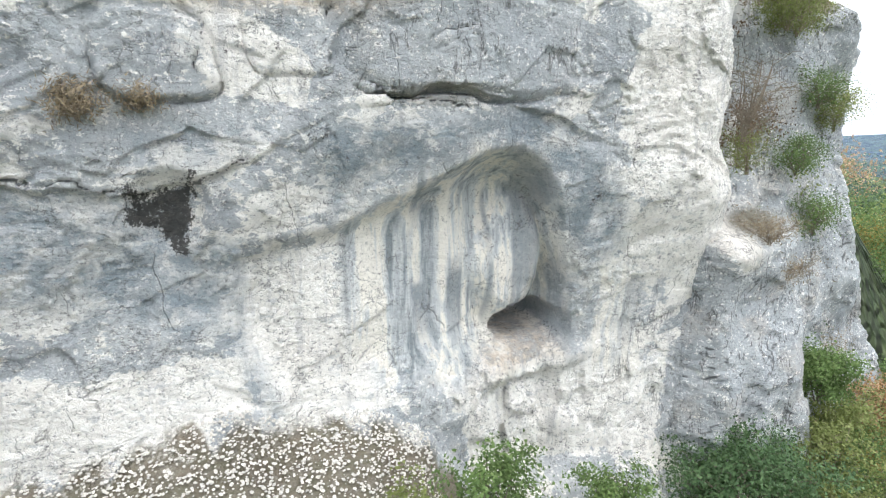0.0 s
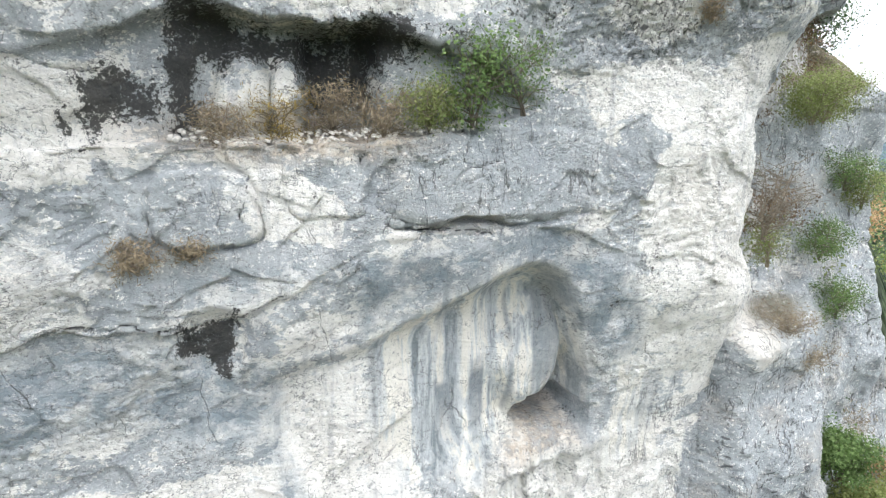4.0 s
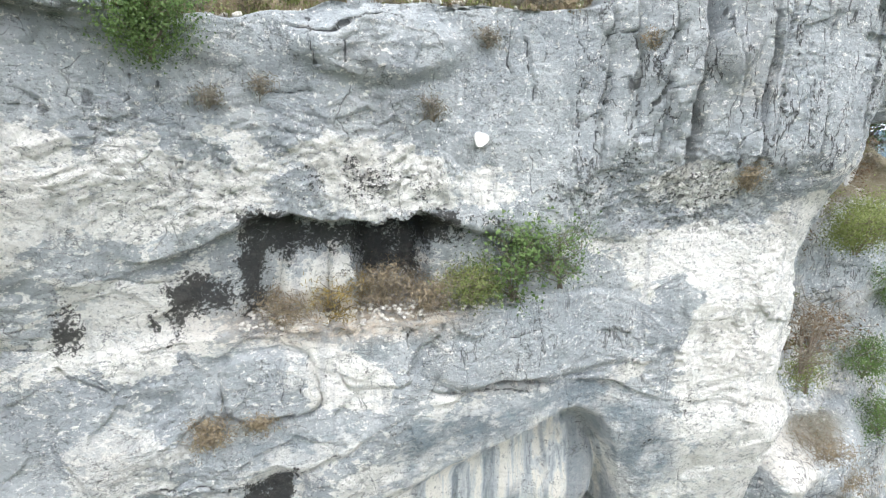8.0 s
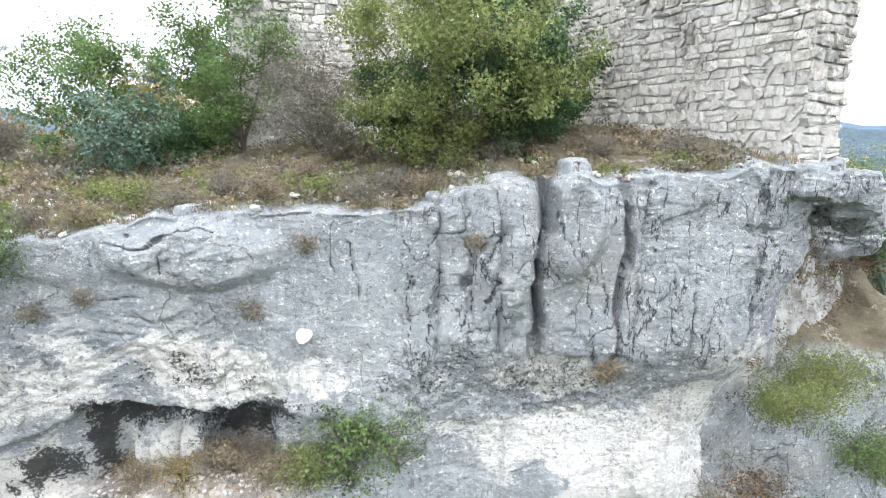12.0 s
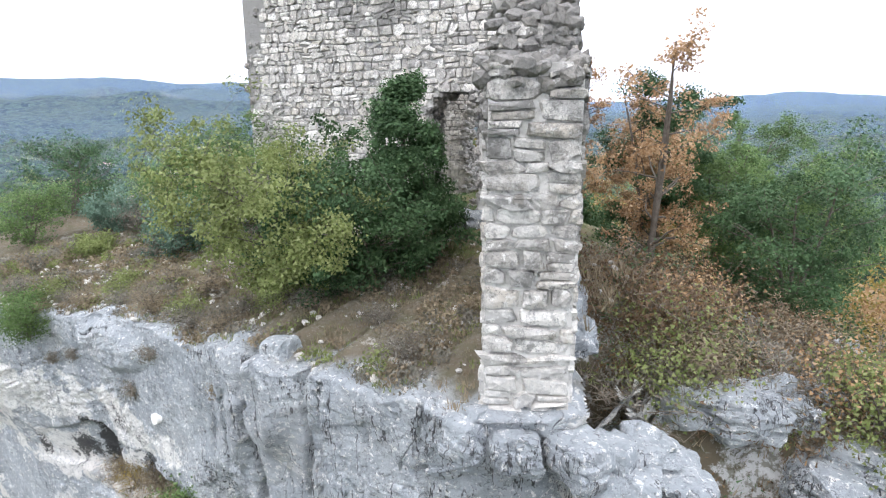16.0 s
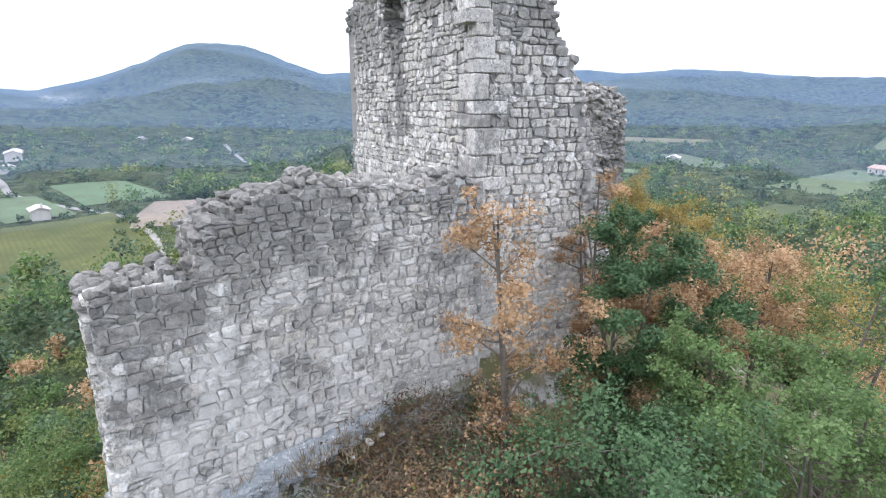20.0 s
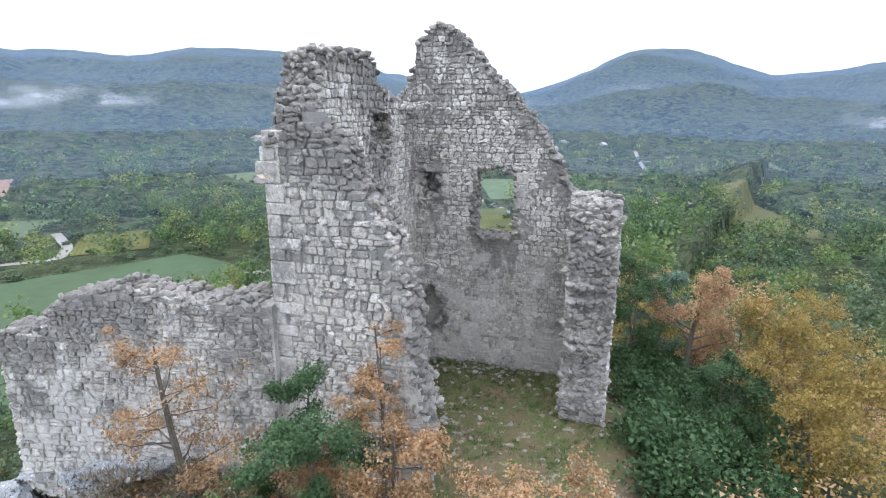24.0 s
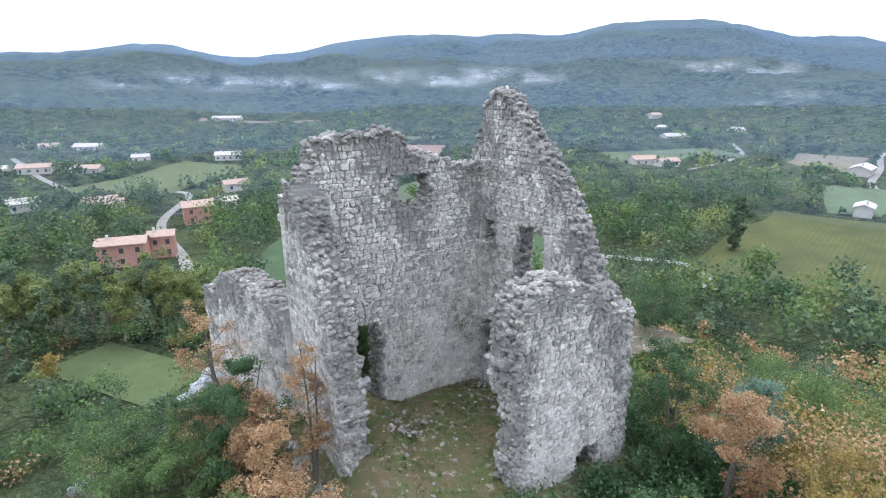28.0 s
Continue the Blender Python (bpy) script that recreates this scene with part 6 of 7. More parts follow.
# trees by the keep and the old wall: x, y, height, half width, leaf, leaves, stems, words
NEAR_TREES = [
    (-10.6, 12.4, 4.0, 1.6, "dark", 7000, 2, "dark evergreen on the north slope", "evergreen tree"),
    (-11.6, 15.2, 5.4, 1.9, "yellow", 5600, 2, "golden oak on the north slope", "oak tree"),
    (-18.6, 14.2, 5.8, 2.1, "yellow", 6000, 2, "golden oak on the north slope", "oak tree"),
    (-19.2, 9.6, 5.6, 2.0, "olive", 6000, 2, "olive-green oak on the north slope", "oak tree"),
    (2.3, 0.7, 5.6, 1.7, "dark", 16000, 1, "tall dark holly oak against the keep wall", "evergreen tree"),
    (1.6, -2.3, 3.9, 2.35, "olive", 11000, 3, "yellow-green maple on the cliff top", "tree"),
    (0.2, -1.2, 2.6, 1.3, "dark", 5000, 3, "low dark green shrub under a maple", "shrub"),
    (2.9, -0.9, 2.9, 2.0, "dark", 12000, 4, "low spreading holly oak under a maple", "evergreen tree"),
    (-5.2, -0.8, 4.4, 2.1, "green", 7500, 3, "round green shrubby tree on the cliff top", "tree"),
    (-2.2, -1.6, 2.5, 1.7, "grey", 4200, 4, "half-bare greyish shrub on the cliff top", "shrub"),
    (-8.8, -2.6, 3.6, 1.9, "green", 5000, 3, "green shrubby tree at the plateau's edge", "tree"),
    (-12.6, -5.2, 1.2, 1.4, "pine", 4200, 3, "grey-green bush at the plateau's edge", "shrub"),
    (6.2, 6.0, 7.9, 1.45, "orange", 2300, 2, "slender oak with sparse orange leaves beside the wall", "oak tree"),
    (4.3, 8.7, 6.9, 1.55, "dark", 10000, 2, "dense dark evergreen beside the broken keep", "evergreen tree"),
    (2.9, 10.3, 6.6, 1.5, "orange", 5200, 2, "oak in orange autumn leaf below the keep", "oak tree"),
    (1.7, 8.2, 6.6, 0.9, "orange", 1700, 2, "thin orange-leaved sapling against the keep", "oak tree"),
    (5.0, 8.2, 5.6, 1.3, "orange", 3600, 2, "bushy oak in rust-orange leaf", "oak tree"),
    (8.6, 8.4, 5.2, 2.1, "dark", 8000, 3, "wide dark green bush below the wall", "shrub"),
    (5.4, 10.6, 5.4, 1.5, "green", 6000, 3, "bright green bush among orange oaks", "shrub"),
    (7.6, 11.9, 6.0, 1.9, "green", 6500, 3, "green shrubby tree on the slope", "tree"),
    (4.4, 13.6, 6.6, 2.0, "green", 6500, 2, "green tree on the slope", "tree"),
    (1.0, 13.2, 5.6, 1.7, "orange", 4800, 2, "rust-orange oak on the slope", "oak tree"),
    (-14.1, 9.2, 6.6, 1.75, "orange", 5600, 1, "oak in full orange leaf behind the keep", "oak tree"),
    (-15.8, 11.2, 6.0, 2.0, "yellow", 5600, 2, "oak in yellow-brown leaf", "oak tree"),
    (-15.9, 6.6, 6.2, 1.9, "pine", 6500, 1, "blue-green pine behind the keep", "pine tree"),
    (-12.5, 7.2, 6.2, 1.5, "dark", 5500, 2, "dark evergreen close to the keep wall", "evergreen tree"),
    (-21.6, 11.6, 6.0, 2.7, "yellow", 7500, 2, "broad yellow autumn tree", "tree"),
    (-27.5, -3.8, 6.4, 2.6, "yellow", 5500, 2, "pale orange oak on the ridge", "oak tree"),
    (-9.6, -6.0, 0.6, 0.8, "olive", 2400, 4, "low olive bush on the western cliff top", "shrub"),
    (-11.2, -4.0, 0.9, 1.1, "grey", 1800, 5, "grey half-bare bush on the western cliff top", "shrub"),
    (-13.2, -8.0, 2.2, 1.5, "green", 2600, 4, "green bush on the western cliff top", "shrub"),
    (-7.2, -3.4, 2.0, 1.3, "pine", 2400, 4, "blue-green bush on the western cliff top", "shrub"),
    (-16.4, -6.4, 3.4, 2.2, "dark", 4200, 3, "dark green tree on the western spur", "tree"),
    (-20.5, 1.5, 5.2, 2.3, "green", 6000, 2, "green shrubby tree on the ridge", "tree"),
]
for n, (x, y, h, w, leaf, count, stems, label, cat) in enumerate(NEAR_TREES):
    ever = leaf in ("dark", "pine") and stems == 1
    fine = x > 4 and y > 7 and leaf in ("green", "dark")
    count = int(count * (2.0 if fine else 1.5))
    tree(cat.replace(" ", "_"), label, cat, (x, y, ground_z(x, y) - 0.15), h, w, leaf, count, 0.085 if fine else 0.095, 300 + n, stems,
         34 if ever else (16 if stems == 1 else 12), 0.06 if ever else (0.22 if stems < 3 else 0.06), 0.115 if leaf != "orange" else 0.11, 0.1 if ever else 0.0, cone if ever else None, "trees by the ruin")


# tall pale-stemmed trees along the edge of the clearing below the ruin
for n in range(13):
    x, y = 70 - 2.2 * n + 1.1 * (n * 5 % 3), -54 - 0.75 * n - 1.5 * (n * 7 % 4)
    tree("aspen", "tall pale-stemmed tree with thin green crown" if n % 3 == 1 else "tall pale-stemmed tree with thin olive crown", "tree", (x, y, ground_z(x, y) - 0.2), 12.5 + 2.5 * (n * 3 % 4) / 3, 2.7, ("olive", "wood", "olive")[n % 3], 3600, 0.36, 2400 + n, 3, 9, 0.5, 0.2, group="trees by the clearing", bare=True)
x, y = -79, -113
tree("poplar", "slender green poplar at the vineyard's corner", "tree", (x, y, ground_z(x, y) - 0.2), 15.0, 2.0, "wood", 5200, 0.45, 2420, 1, 40, 0.05, 0.2, 0.0, None, "trees by the clearing")


# ---- shrubs on the crag: along the face, height, depth behind it, size ----
def on_crag(s, z, d):
    b = float(bow(s, z))
    return CLIFF_O + s * (1 + b / 13) * CLIFF_S - (d + b) * CLIFF_N + np.array([0, 0, z])


CRAG_SHRUBS = [
    (-6.82, -1.25, 0.1, 1.35, 0.75, "green", 3800, "round bright green shrub on the cliff edge", 4),
    (-6.15, -8.40, 0.0, 0.55, 0.38, "straw", 900, "dry grassy tuft under a rock block", 5),
    (-5.3, -8.25, 0.1, 0.35, 0.35, "straw", 500, "small dry tuft in a rock joint", 4),
    (-4.6, -6.25, 0.5, 0.75, 0.50, "straw", 900, "dry brown shrub on the cave ledge", 5),
    (-3.6, -6.25, 0.5, 0.95, 0.60, "yellow", 1000, "dry yellowish shrub on the cave ledge", 5),
    (-2.6, -6.05, 0.7, 1.00, 0.55, "straw", 800, "dry twiggy shrub on the cave ledge", 6),
    (-1.6, -6.05, 0.4, 0.65, 0.60, "straw", 900, "low dry heath on the cave ledge", 5),
    (-0.7, -5.95, 0.3, 0.85, 0.60, "olive", 1100, "olive-green herbs on the cave ledge", 5),
    (0.2, -5.85, 0.2, 1.7, 1.0, "green", 800, "green shrub on the cave ledge", 5),
    (1.25, -5.60, 0.2, 1.3, 0.85, "green", 600, "green shrub on the cave ledge", 4),
    (0.4, -4.9, 0.3, 0.7, 0.45, "green", 900, "green climber against the rock", 4),
    (5.63, -3.55, 0.25, 0.55, 0.28, "straw", 600, "brown dead tuft in a cleft", 5),
    (-4.83, -1.68, 0.0, 0.30, 0.20, "grey", 260, "small grey-green tuft in the rock", 4),
    (-5.83, -1.93, 0.0, 0.30, 0.20, "grey", 260, "small grey-green tuft in the rock", 4),
    (-0.52, -0.72, 0.0, 0.36, 0.22, "grey", 320, "small grey-green tuft in the rock", 4),
    (-1.58, -2.1, 0.05, 0.45, 0.30, "grey", 420, "olive tuft below an overhang", 4),
    (2.9, -0.6, 0.0, 0.26, 0.2, "straw", 260, "rust-coloured tuft between pillars", 4),
    (10.9, -5.6, 2.3, 1.25, 0.95, "olive", 2600, "olive-green shrub on the buttress", 5),
    (12.35, -5.5, 3.2, 1.3, 1.0, "olive", 2400, "olive-green shrub on the buttress", 5),
    (8.9, -8.7, 1.5, 2.2, 1.0, "grey", 260, "nearly bare twisted shrub in the gully", 6),
    (9.6, -9.6, 2.0, 1.1, 0.7, "olive", 700, "thin olive shrub in the gully", 5),
    (12.4, -9.7, 2.8, 1.1, 0.8, "green", 1500, "green shrub on the buttress", 4),
    (13.1, -11.6, 2.6, 1.1, 0.8, "green", 1600, "green shrub on the buttress", 4),
    (11.2, -12.9, 2.0, 0.6, 0.9, "straw", 1000, "dry brown heath on a rock ledge", 5),
    (10.2, -11.6, 1.6, 0.6, 0.8, "straw", 900, "dry brown heath on a rock ledge", 5),
    (15.2, -8.3, 3.9, 1.3, 0.9, "olive", 1900, "olive shrub at the buttress edge", 4),
    (13.8, -7.6, 3.4, 1.0, 0.8, "green", 1500, "grey-green shrub on the buttress", 4),
    (13.1, -16.9, 1.9, 1.6, 0.95, "green", 4200, "bright green bush below the buttress", 4),
    (16.2, -19.3, 1.9, 2.4, 1.3, "orange", 4200, "rust-red sumac bush below the buttress", 4),
    (14.4, -18.9, 2.0, 1.9, 1.2, "olive", 2500, "olive bush below the buttress", 4),
    (18.6, -19.6, 3.4, 2.2, 1.5, "green", 4200, "green bush below the buttress", 4),
    (0.45, -17.4, -1.4, 2.9, 0.8, "green", 2600, "light green bush at the cliff foot", 4),
    (-0.9, -17.2, -2.0, 2.3, 0.7, "olive", 1700, "yellow-green bush at the cliff foot", 4),
    (4.15, -18.2, 0.0, 1.7, 0.7, "green", 2000, "small green bush at the cliff foot", 4),
    (7.6, -18.9, -0.2, 2.3, 1.4, "dark", 4600, "dark green bush at the cliff foot", 4),
    (9.8, -19.4, 0.4, 2.2, 1.4, "dark", 4200, "dark green bush at the cliff foot", 4),
    (12.2, -19.6, 0.8, 2.3, 1.5, "olive", 3600, "olive bush at the cliff foot", 4),
    (13.6, -20.2, 0.9, 2.4, 1.5, "green", 3600, "green bush at the cliff foot", 4),
    (15.2, -20.6, 1.6, 2.2, 1.4, "yellow", 3200, "yellowing bush at the cliff foot", 4),
    (11.0, -20.4, -0.6, 1.7, 1.4, "olive", 3000, "olive bush at the cliff foot", 4),
]
for n, (s, z, d, h, w, leaf, count, label, stems) in enumerate(CRAG_SHRUBS):
    small = h < 1.4
    tree("shrub" if h > 0.6 else "tuft", label, "shrub" if h > 0.6 else "tuft", on_crag(s, z, d - 0.1), h, w, leaf, int(count * (1.5 if small and leaf in ("olive", "green") else 0.8 if small else 1.3)), (0.06 if leaf in ("olive", "green") else 0.085) if small else 0.10, 700 + n, stems, 8, 0.06, 0.24 if small else 0.22, group="shrubs on the crag", bare=leaf in ("grey", "straw", "olive"))

# scrub on the east slope below the wall
SCRUB = [(10.8, 1.2, 1.1, 0.9, "straw"), (11.6, 3.0, 1.3, 1.1, "olive"), (12.6, 1.4, 1.2, 1.0, "olive"), (10.2, 4.6, 1.2, 0.9, "grey"), (11.9, 5.4, 1.5, 1.2, "olive"), (13.6, 3.4, 1.4, 1.2, "straw"),
         (9.6, 6.2, 1.3, 0.9, "straw"), (8.0, 5.0, 1.5, 0.9, "orange"), (7.2, 4.8, 1.2, 0.8, "straw"), (11.0, 8.2, 1.6, 1.1, "grey"), (13.4, 6.6, 1.7, 1.3, "dark"), (12.2, 9.6, 2.2, 1.5, "dark"),
         (14.6, 5.4, 1.4, 1.2, "olive"), (10.6, -0.2, 1.0, 0.8, "grey"), (11.4, -0.8, 1.1, 0.9, "straw"), (12.4, -0.2, 1.0, 0.9, "olive"), (14.4, 1.0, 1.3, 1.2, "olive"), (9.2, 3.2, 0.9, 0.7, "straw"), (6.4, 5.2, 1.0, 0.6, "straw")]
WORDS = {"straw": "dry brown scrub on the rocky slope", "olive": "olive-brown thorny scrub on the slope", "grey": "bare grey twiggy bush on the slope", "orange": "low orange-leaved oak scrub by the wall", "dark": "dark green bush on the slope"}
for n, (x, y, h, w, leaf) in enumerate(SCRUB):
    tree("scrub_bush", WORDS[leaf], "shrub", (x, y, ground_z(x, y) - 0.1), h * 1.2, w, leaf, 500 if leaf == "grey" else 1900, 0.10, 800 + n, 6, 6, 0.05, 0.3, group="scrub below the wall", bare=leaf in ("grey", "straw"))

# thicket of twiggy bushes on the slope east of the old wall
r = np.random.default_rng(61)
n = 0
while n < 26:
    x, y = r.uniform(6, 15), r.uniform(-1.5, 10)
    o = (x - 9.62) * 0.701 + (y + 0.95) * 0.713
    if not 0.9 < o < 6.0:
        continue
    leaf = ("brown", "grey", "olive", "brown", "dark", "orange")[n % 6]
    tree("thicket_bush", {"brown": "brown twiggy bush with dry leaves on the slope", "orange": "low oak scrub with orange leaves on the slope", "grey": "bare grey thorn bush on the rocky slope", "olive": "olive-green broom on the rocky slope", "dark": "dark green juniper on the rocky slope"}[leaf], "shrub",
         (x, y, ground_z(x, y) - 0.1), r.uniform(0.8, 1.7), r.uniform(0.8, 1.4), leaf, 250 if leaf == "grey" else 1100, 0.09, 1800 + n, 7, 7, 0.04, 0.3, group="thicket below the wall", bare=leaf in ("grey", "brown"))
    n += 1

# bushes on the shoulder east of the slope
for n in range(20):
    x, y = 16.5 + 1.1 * (n * 7 % 10) + 0.3 * (n % 3), -8.0 + 1.15 * (n * 3 % 11)
    leaf = ("green", "dark", "olive", "green", "pine")[n % 5]
    tree("shoulder_bush", {"green": "green bush on the eastern shoulder", "dark": "dark green bush on the eastern shoulder", "olive": "olive bush on the eastern shoulder", "pine": "grey-green bush on the eastern shoulder"}[leaf], "shrub",
         (x, y, ground_z(x, y) - 0.2), 2.6 + 0.4 * (n % 3), 1.5, leaf, 3400, 0.14, 1900 + n, 4, 9, 0.05, 0.2, group="bushes on the shoulder")

# heath cushions and grey tufts on the cliff top
TOP_TUFTS = [(-6.3, 0.9), (-5.2, 0.6), (-4.3, 1.1), (-3.4, 0.7), (-2.4, 1.0), (-1.4, 0.6), (-0.4, 0.9), (0.5, 0.6), (1.2, 1.0), (1.8, 0.6), (-7.4, 1.3), (-8.6, 1.0), (0.9, 1.8), (-0.9, 2.0), (2.4, 1.7), (5.8, 2.0), (3.4, 1.9), (-3.0, 2.2), (-5.8, 2.4), (7.2, 1.1), (-9.8, 1.6), (-11.2, 1.2)]
for n, (s, d) in enumerate(TOP_TUFTS):
    q = on_crag(s, float(plateau(s, d + bow(s, 0.0))) - 0.04, d)
    leaf = ("grey", "straw", "olive", "grey")[n % 4]
    tree("heath_tuft", {"grey": "grey-green heath cushion on the cliff top", "straw": "dry straw-coloured tuft on the cliff top", "olive": "olive heath cushion on the cliff top"}[leaf], "tuft",
         q, 0.34 + 0.12 * (n % 3), 0.34 + 0.08 * (n % 2), leaf, 800, 0.06, 860 + n, 6, 4, 0.05, 0.3, group="heath on the cliff top")

# ---- woods, fields and houses in the valley ----
def drape(cx, cy, hl, hw, turn, lift, nu=24, nv=12):
    c, s_ = math.cos(radians(turn)), math.sin(radians(turn))
    u, v = np.meshgrid(np.linspace(-hl, hl, nu), np.linspace(-hw, hw, nv), indexing="ij")
    wob = 1 + 0.16 * vnoise(np.stack([u.ravel() * 0.03 + cx, v.ravel() * 0.03 + cy, 0 * u.ravel()], -1), 91).reshape(u.shape)
    x, y = cx + (c * u - s_ * v) * wob, cy + (s_ * u + c * v) * wob
    V = np.stack([x, y, land(x.ravel(), y.ravel()).reshape(x.shape) + lift], -1).reshape(-1, 3)
    i, j = np.meshgrid(np.arange(nu - 1), np.arange(nv - 1), indexing="ij")
    a = i * nv + j
    return V, np.stack([a, a + nv, a + nv + 1, a + 1], -1).reshape(-1, 4)


def vine_rows(m, turn):
    """Dark planted rows along a vineyard."""
    nt = m.node_tree
    b = nt.nodes["Principled BSDF"]
    mp, wave, tc = nt.nodes.new("ShaderNodeMapping"), nt.nodes.new("ShaderNodeTexWave"), nt.nodes.new("ShaderNodeTexCoord")
    mp.inputs["Rotation"].default_value = (0, 0, -radians(turn + 90))
    wave.inputs["Scale"].default_value, wave.inputs["Distortion"].default_value, wave.inputs["Detail"].default_value = 0.24, 1.2, 3
    nt.links.new(tc.outputs["Object"], mp.inputs["Vector"])
    nt.links.new(mp.outputs["Vector"], wave.inputs["Vector"])
    nt.links.new(mix(nt, ramp(nt, wave.outputs["Fac"], [(0.4, grey(0)), (0.65, grey(0.42))]), b.inputs["Base Color"].links[0].from_socket, (0.055, 0.075, 0.03)), b.inputs["Base Color"])


for n, (cx, cy, hl, hw, turn, ca, cb, label, cat) in enumerate(FIELDS):
    V, F = drape(cx, cy, hl, hw, turn, 0.18)
    m = plain_material(f"{cat}_cover", ca, tuple(c * 0.72 for c in cb), 0.08, 0.95, 0.3)
    if cat == "vineyard":
        vine_rows(m, turn)
    thing(cat, mesh_of(cat, V, F, m, True), label + " in the valley", cat, "valley fields", "structure")


ROOFS = [plain_material("clay_tiles", (0.38, 0.27, 0.22), (0.47, 0.36, 0.30), 1.5, 0.9, 0.05), plain_material("pale_tiles", (0.45, 0.41, 0.37), (0.52, 0.49, 0.45), 1.5, 0.9, 0.05)]
PLASTER = [plain_material("pale_plaster", (0.48, 0.455, 0.41), (0.56, 0.535, 0.49), 0.5, 0.9, 0.01), plain_material("pink_plaster", (0.42, 0.22, 0.18), (0.48, 0.28, 0.23), 0.5, 0.9, 0.01)]
PANE = plain_material("window_dark", (0.05, 0.06, 0.07), (0.07, 0.08, 0.09), 2, 0.3, 0.0)


def box_mesh(name, sx, sy, sz, material):
    v = np.array([(x * sx / 2, y * sy / 2, z * sz) for z in (0, 1) for y in (-1, 1) for x in (-1, 1)])
    f = [[0, 2, 3, 1], [4, 5, 7, 6], [0, 1, 5, 4], [2, 6, 7, 3], [0, 4, 6, 2], [1, 3, 7, 5]]
    return mesh_of(name, v, f, material)


def house(x, y, length, depth, storeys, turn, roof, wall):
    h = 2.8 * storeys + 0.4
    z = ground_z(x, y) - 0.6
    base = tagged(new("house"), ("pink two-storey house" if wall else f"{'two' if storeys > 1 else 'one'}-storey plastered house") + (" with faded clay roof" if roof == 0 else " with pale tiled roof") + " in the valley", "house", "valley houses")
    base.matrix_basis = pose(x, y, z, 0, 0, turn)
    child("wall", box_mesh("wall", length, depth, h + 0.6, PLASTER[wall]), base)
    e, rise, t = 0.5, depth * 0.20, 0.25
    V = [(sx * (length / 2 + e), y_, z_) for sx in (-1, 1) for y_, z_ in ((-depth / 2 - e, h + 0.45), (0, h + 0.6 + rise), (depth / 2 + e, h + 0.45), (depth / 2 + e, h + 0.45 + t), (0, h + 0.6 + rise + t), (-depth / 2 - e, h + 0.45 + t))]
    F = [[k, (k + 1) % 6, 6 + (k + 1) % 6, 6 + k] for k in range(6)] + [[5, 4, 3, 2, 1, 0], [6, 7, 8, 9, 10, 11]]
    top = child("roof", mesh_of("roof", V, F, ROOFS[roof]), base)
    child("gable", mesh_of("gable", [(sx * length / 2, y_, z_) for sx in (-1, 1) for y_, z_ in ((-depth / 2, h + 0.55), (0, h + 0.55 + rise), (depth / 2, h + 0.55))], [[0, 1, 2], [5, 4, 3], [0, 3, 4, 1], [1, 4, 5, 2]], PLASTER[wall]), base)
    for storey in range(storeys):
        for side in (-1, 1):
            for k in range(max(2, int(length / 3.4))):
                wx = (k + 0.5) / max(2, int(length / 3.4)) * length - length / 2
                child("window", WINDOW, base, "", pose(wx, side * depth / 2, 1.6 + 2.8 * storey))
    m = box_mesh("chimney", 0.6, 0.6, 1.6, PLASTER[0])
    child("chimney", m, top, "pale plastered chimney", pose(length * 0.28, 0.6, h + 0.4 + rise * 0.7))


WINDOW = box_mesh("window", 1.0, 0.10, 1.3, PANE)
for row in HOUSES:
    house(*row)

# roads
ROAD = plain_material("pale_road", (0.22, 0.215, 0.20), (0.30, 0.29, 0.27), 0.3, 0.9, 0.02)


def ribbon(points, width, lift):
    pts = np.array(points, float)
    t = np.linspace(0, len(pts) - 1, len(pts) * 14)
    x, y = (np.interp(t, np.arange(len(pts)), pts[:, k]) for k in (0, 1))
    ker = np.ones(9) / 9
    x[4:-4], y[4:-4] = np.convolve(x, ker, "valid"), np.convolve(y, ker, "valid")
    dx, dy = np.gradient(x), np.gradient(y)
    n = np.hypot(dx, dy) + 1e-9
    L = np.stack([x - dy / n * width / 2, y + dx / n * width / 2], -1)
    R = np.stack([x + dy / n * width / 2, y - dx / n * width / 2], -1)
    V = np.stack([L, R], 1).reshape(-1, 2)
    V = np.column_stack([V, land(V[:, 0], V[:, 1]) + lift])
    k = np.arange(len(x) - 1) * 2
    return V, np.stack([k, k + 1, k + 3, k + 2], -1), np.stack([x, y], -1)


road_pts = []
for pts in ROADS:
    V, F, c = ribbon(pts, 3.0, 0.15)
    road_pts.append(c)
    thing("road", mesh_of("road", V, F, ROAD), "narrow pale country road in the valley", "road", "", "structure")
road_pts = np.concatenate(road_pts)


# woods
def scatter(r, count, r0, r1, accept):
    rad = np.sqrt(r.uniform(r0 ** 2, r1 ** 2, count * 3))
    a = r.uniform(0, 2 * math.pi, count * 3)
    x, y = 2 + rad * np.cos(a), 4 + rad * np.sin(a)
    keep_ = accept(x, y)
    return x[keep_][:count], y[keep_][:count]


def clear_of(x, y):
    ok = ~in_field(x, y)
    for k in range(len(hx)):
        ok &= np.hypot(x - hx[k], y - hy[k]) > 8.5
    d = np.full(len(x), 1e9)
    for p in road_pts[::3]:
        d = np.minimum(d, np.hypot(x - p[0], y - p[1]))
    return ok & (d > 6)


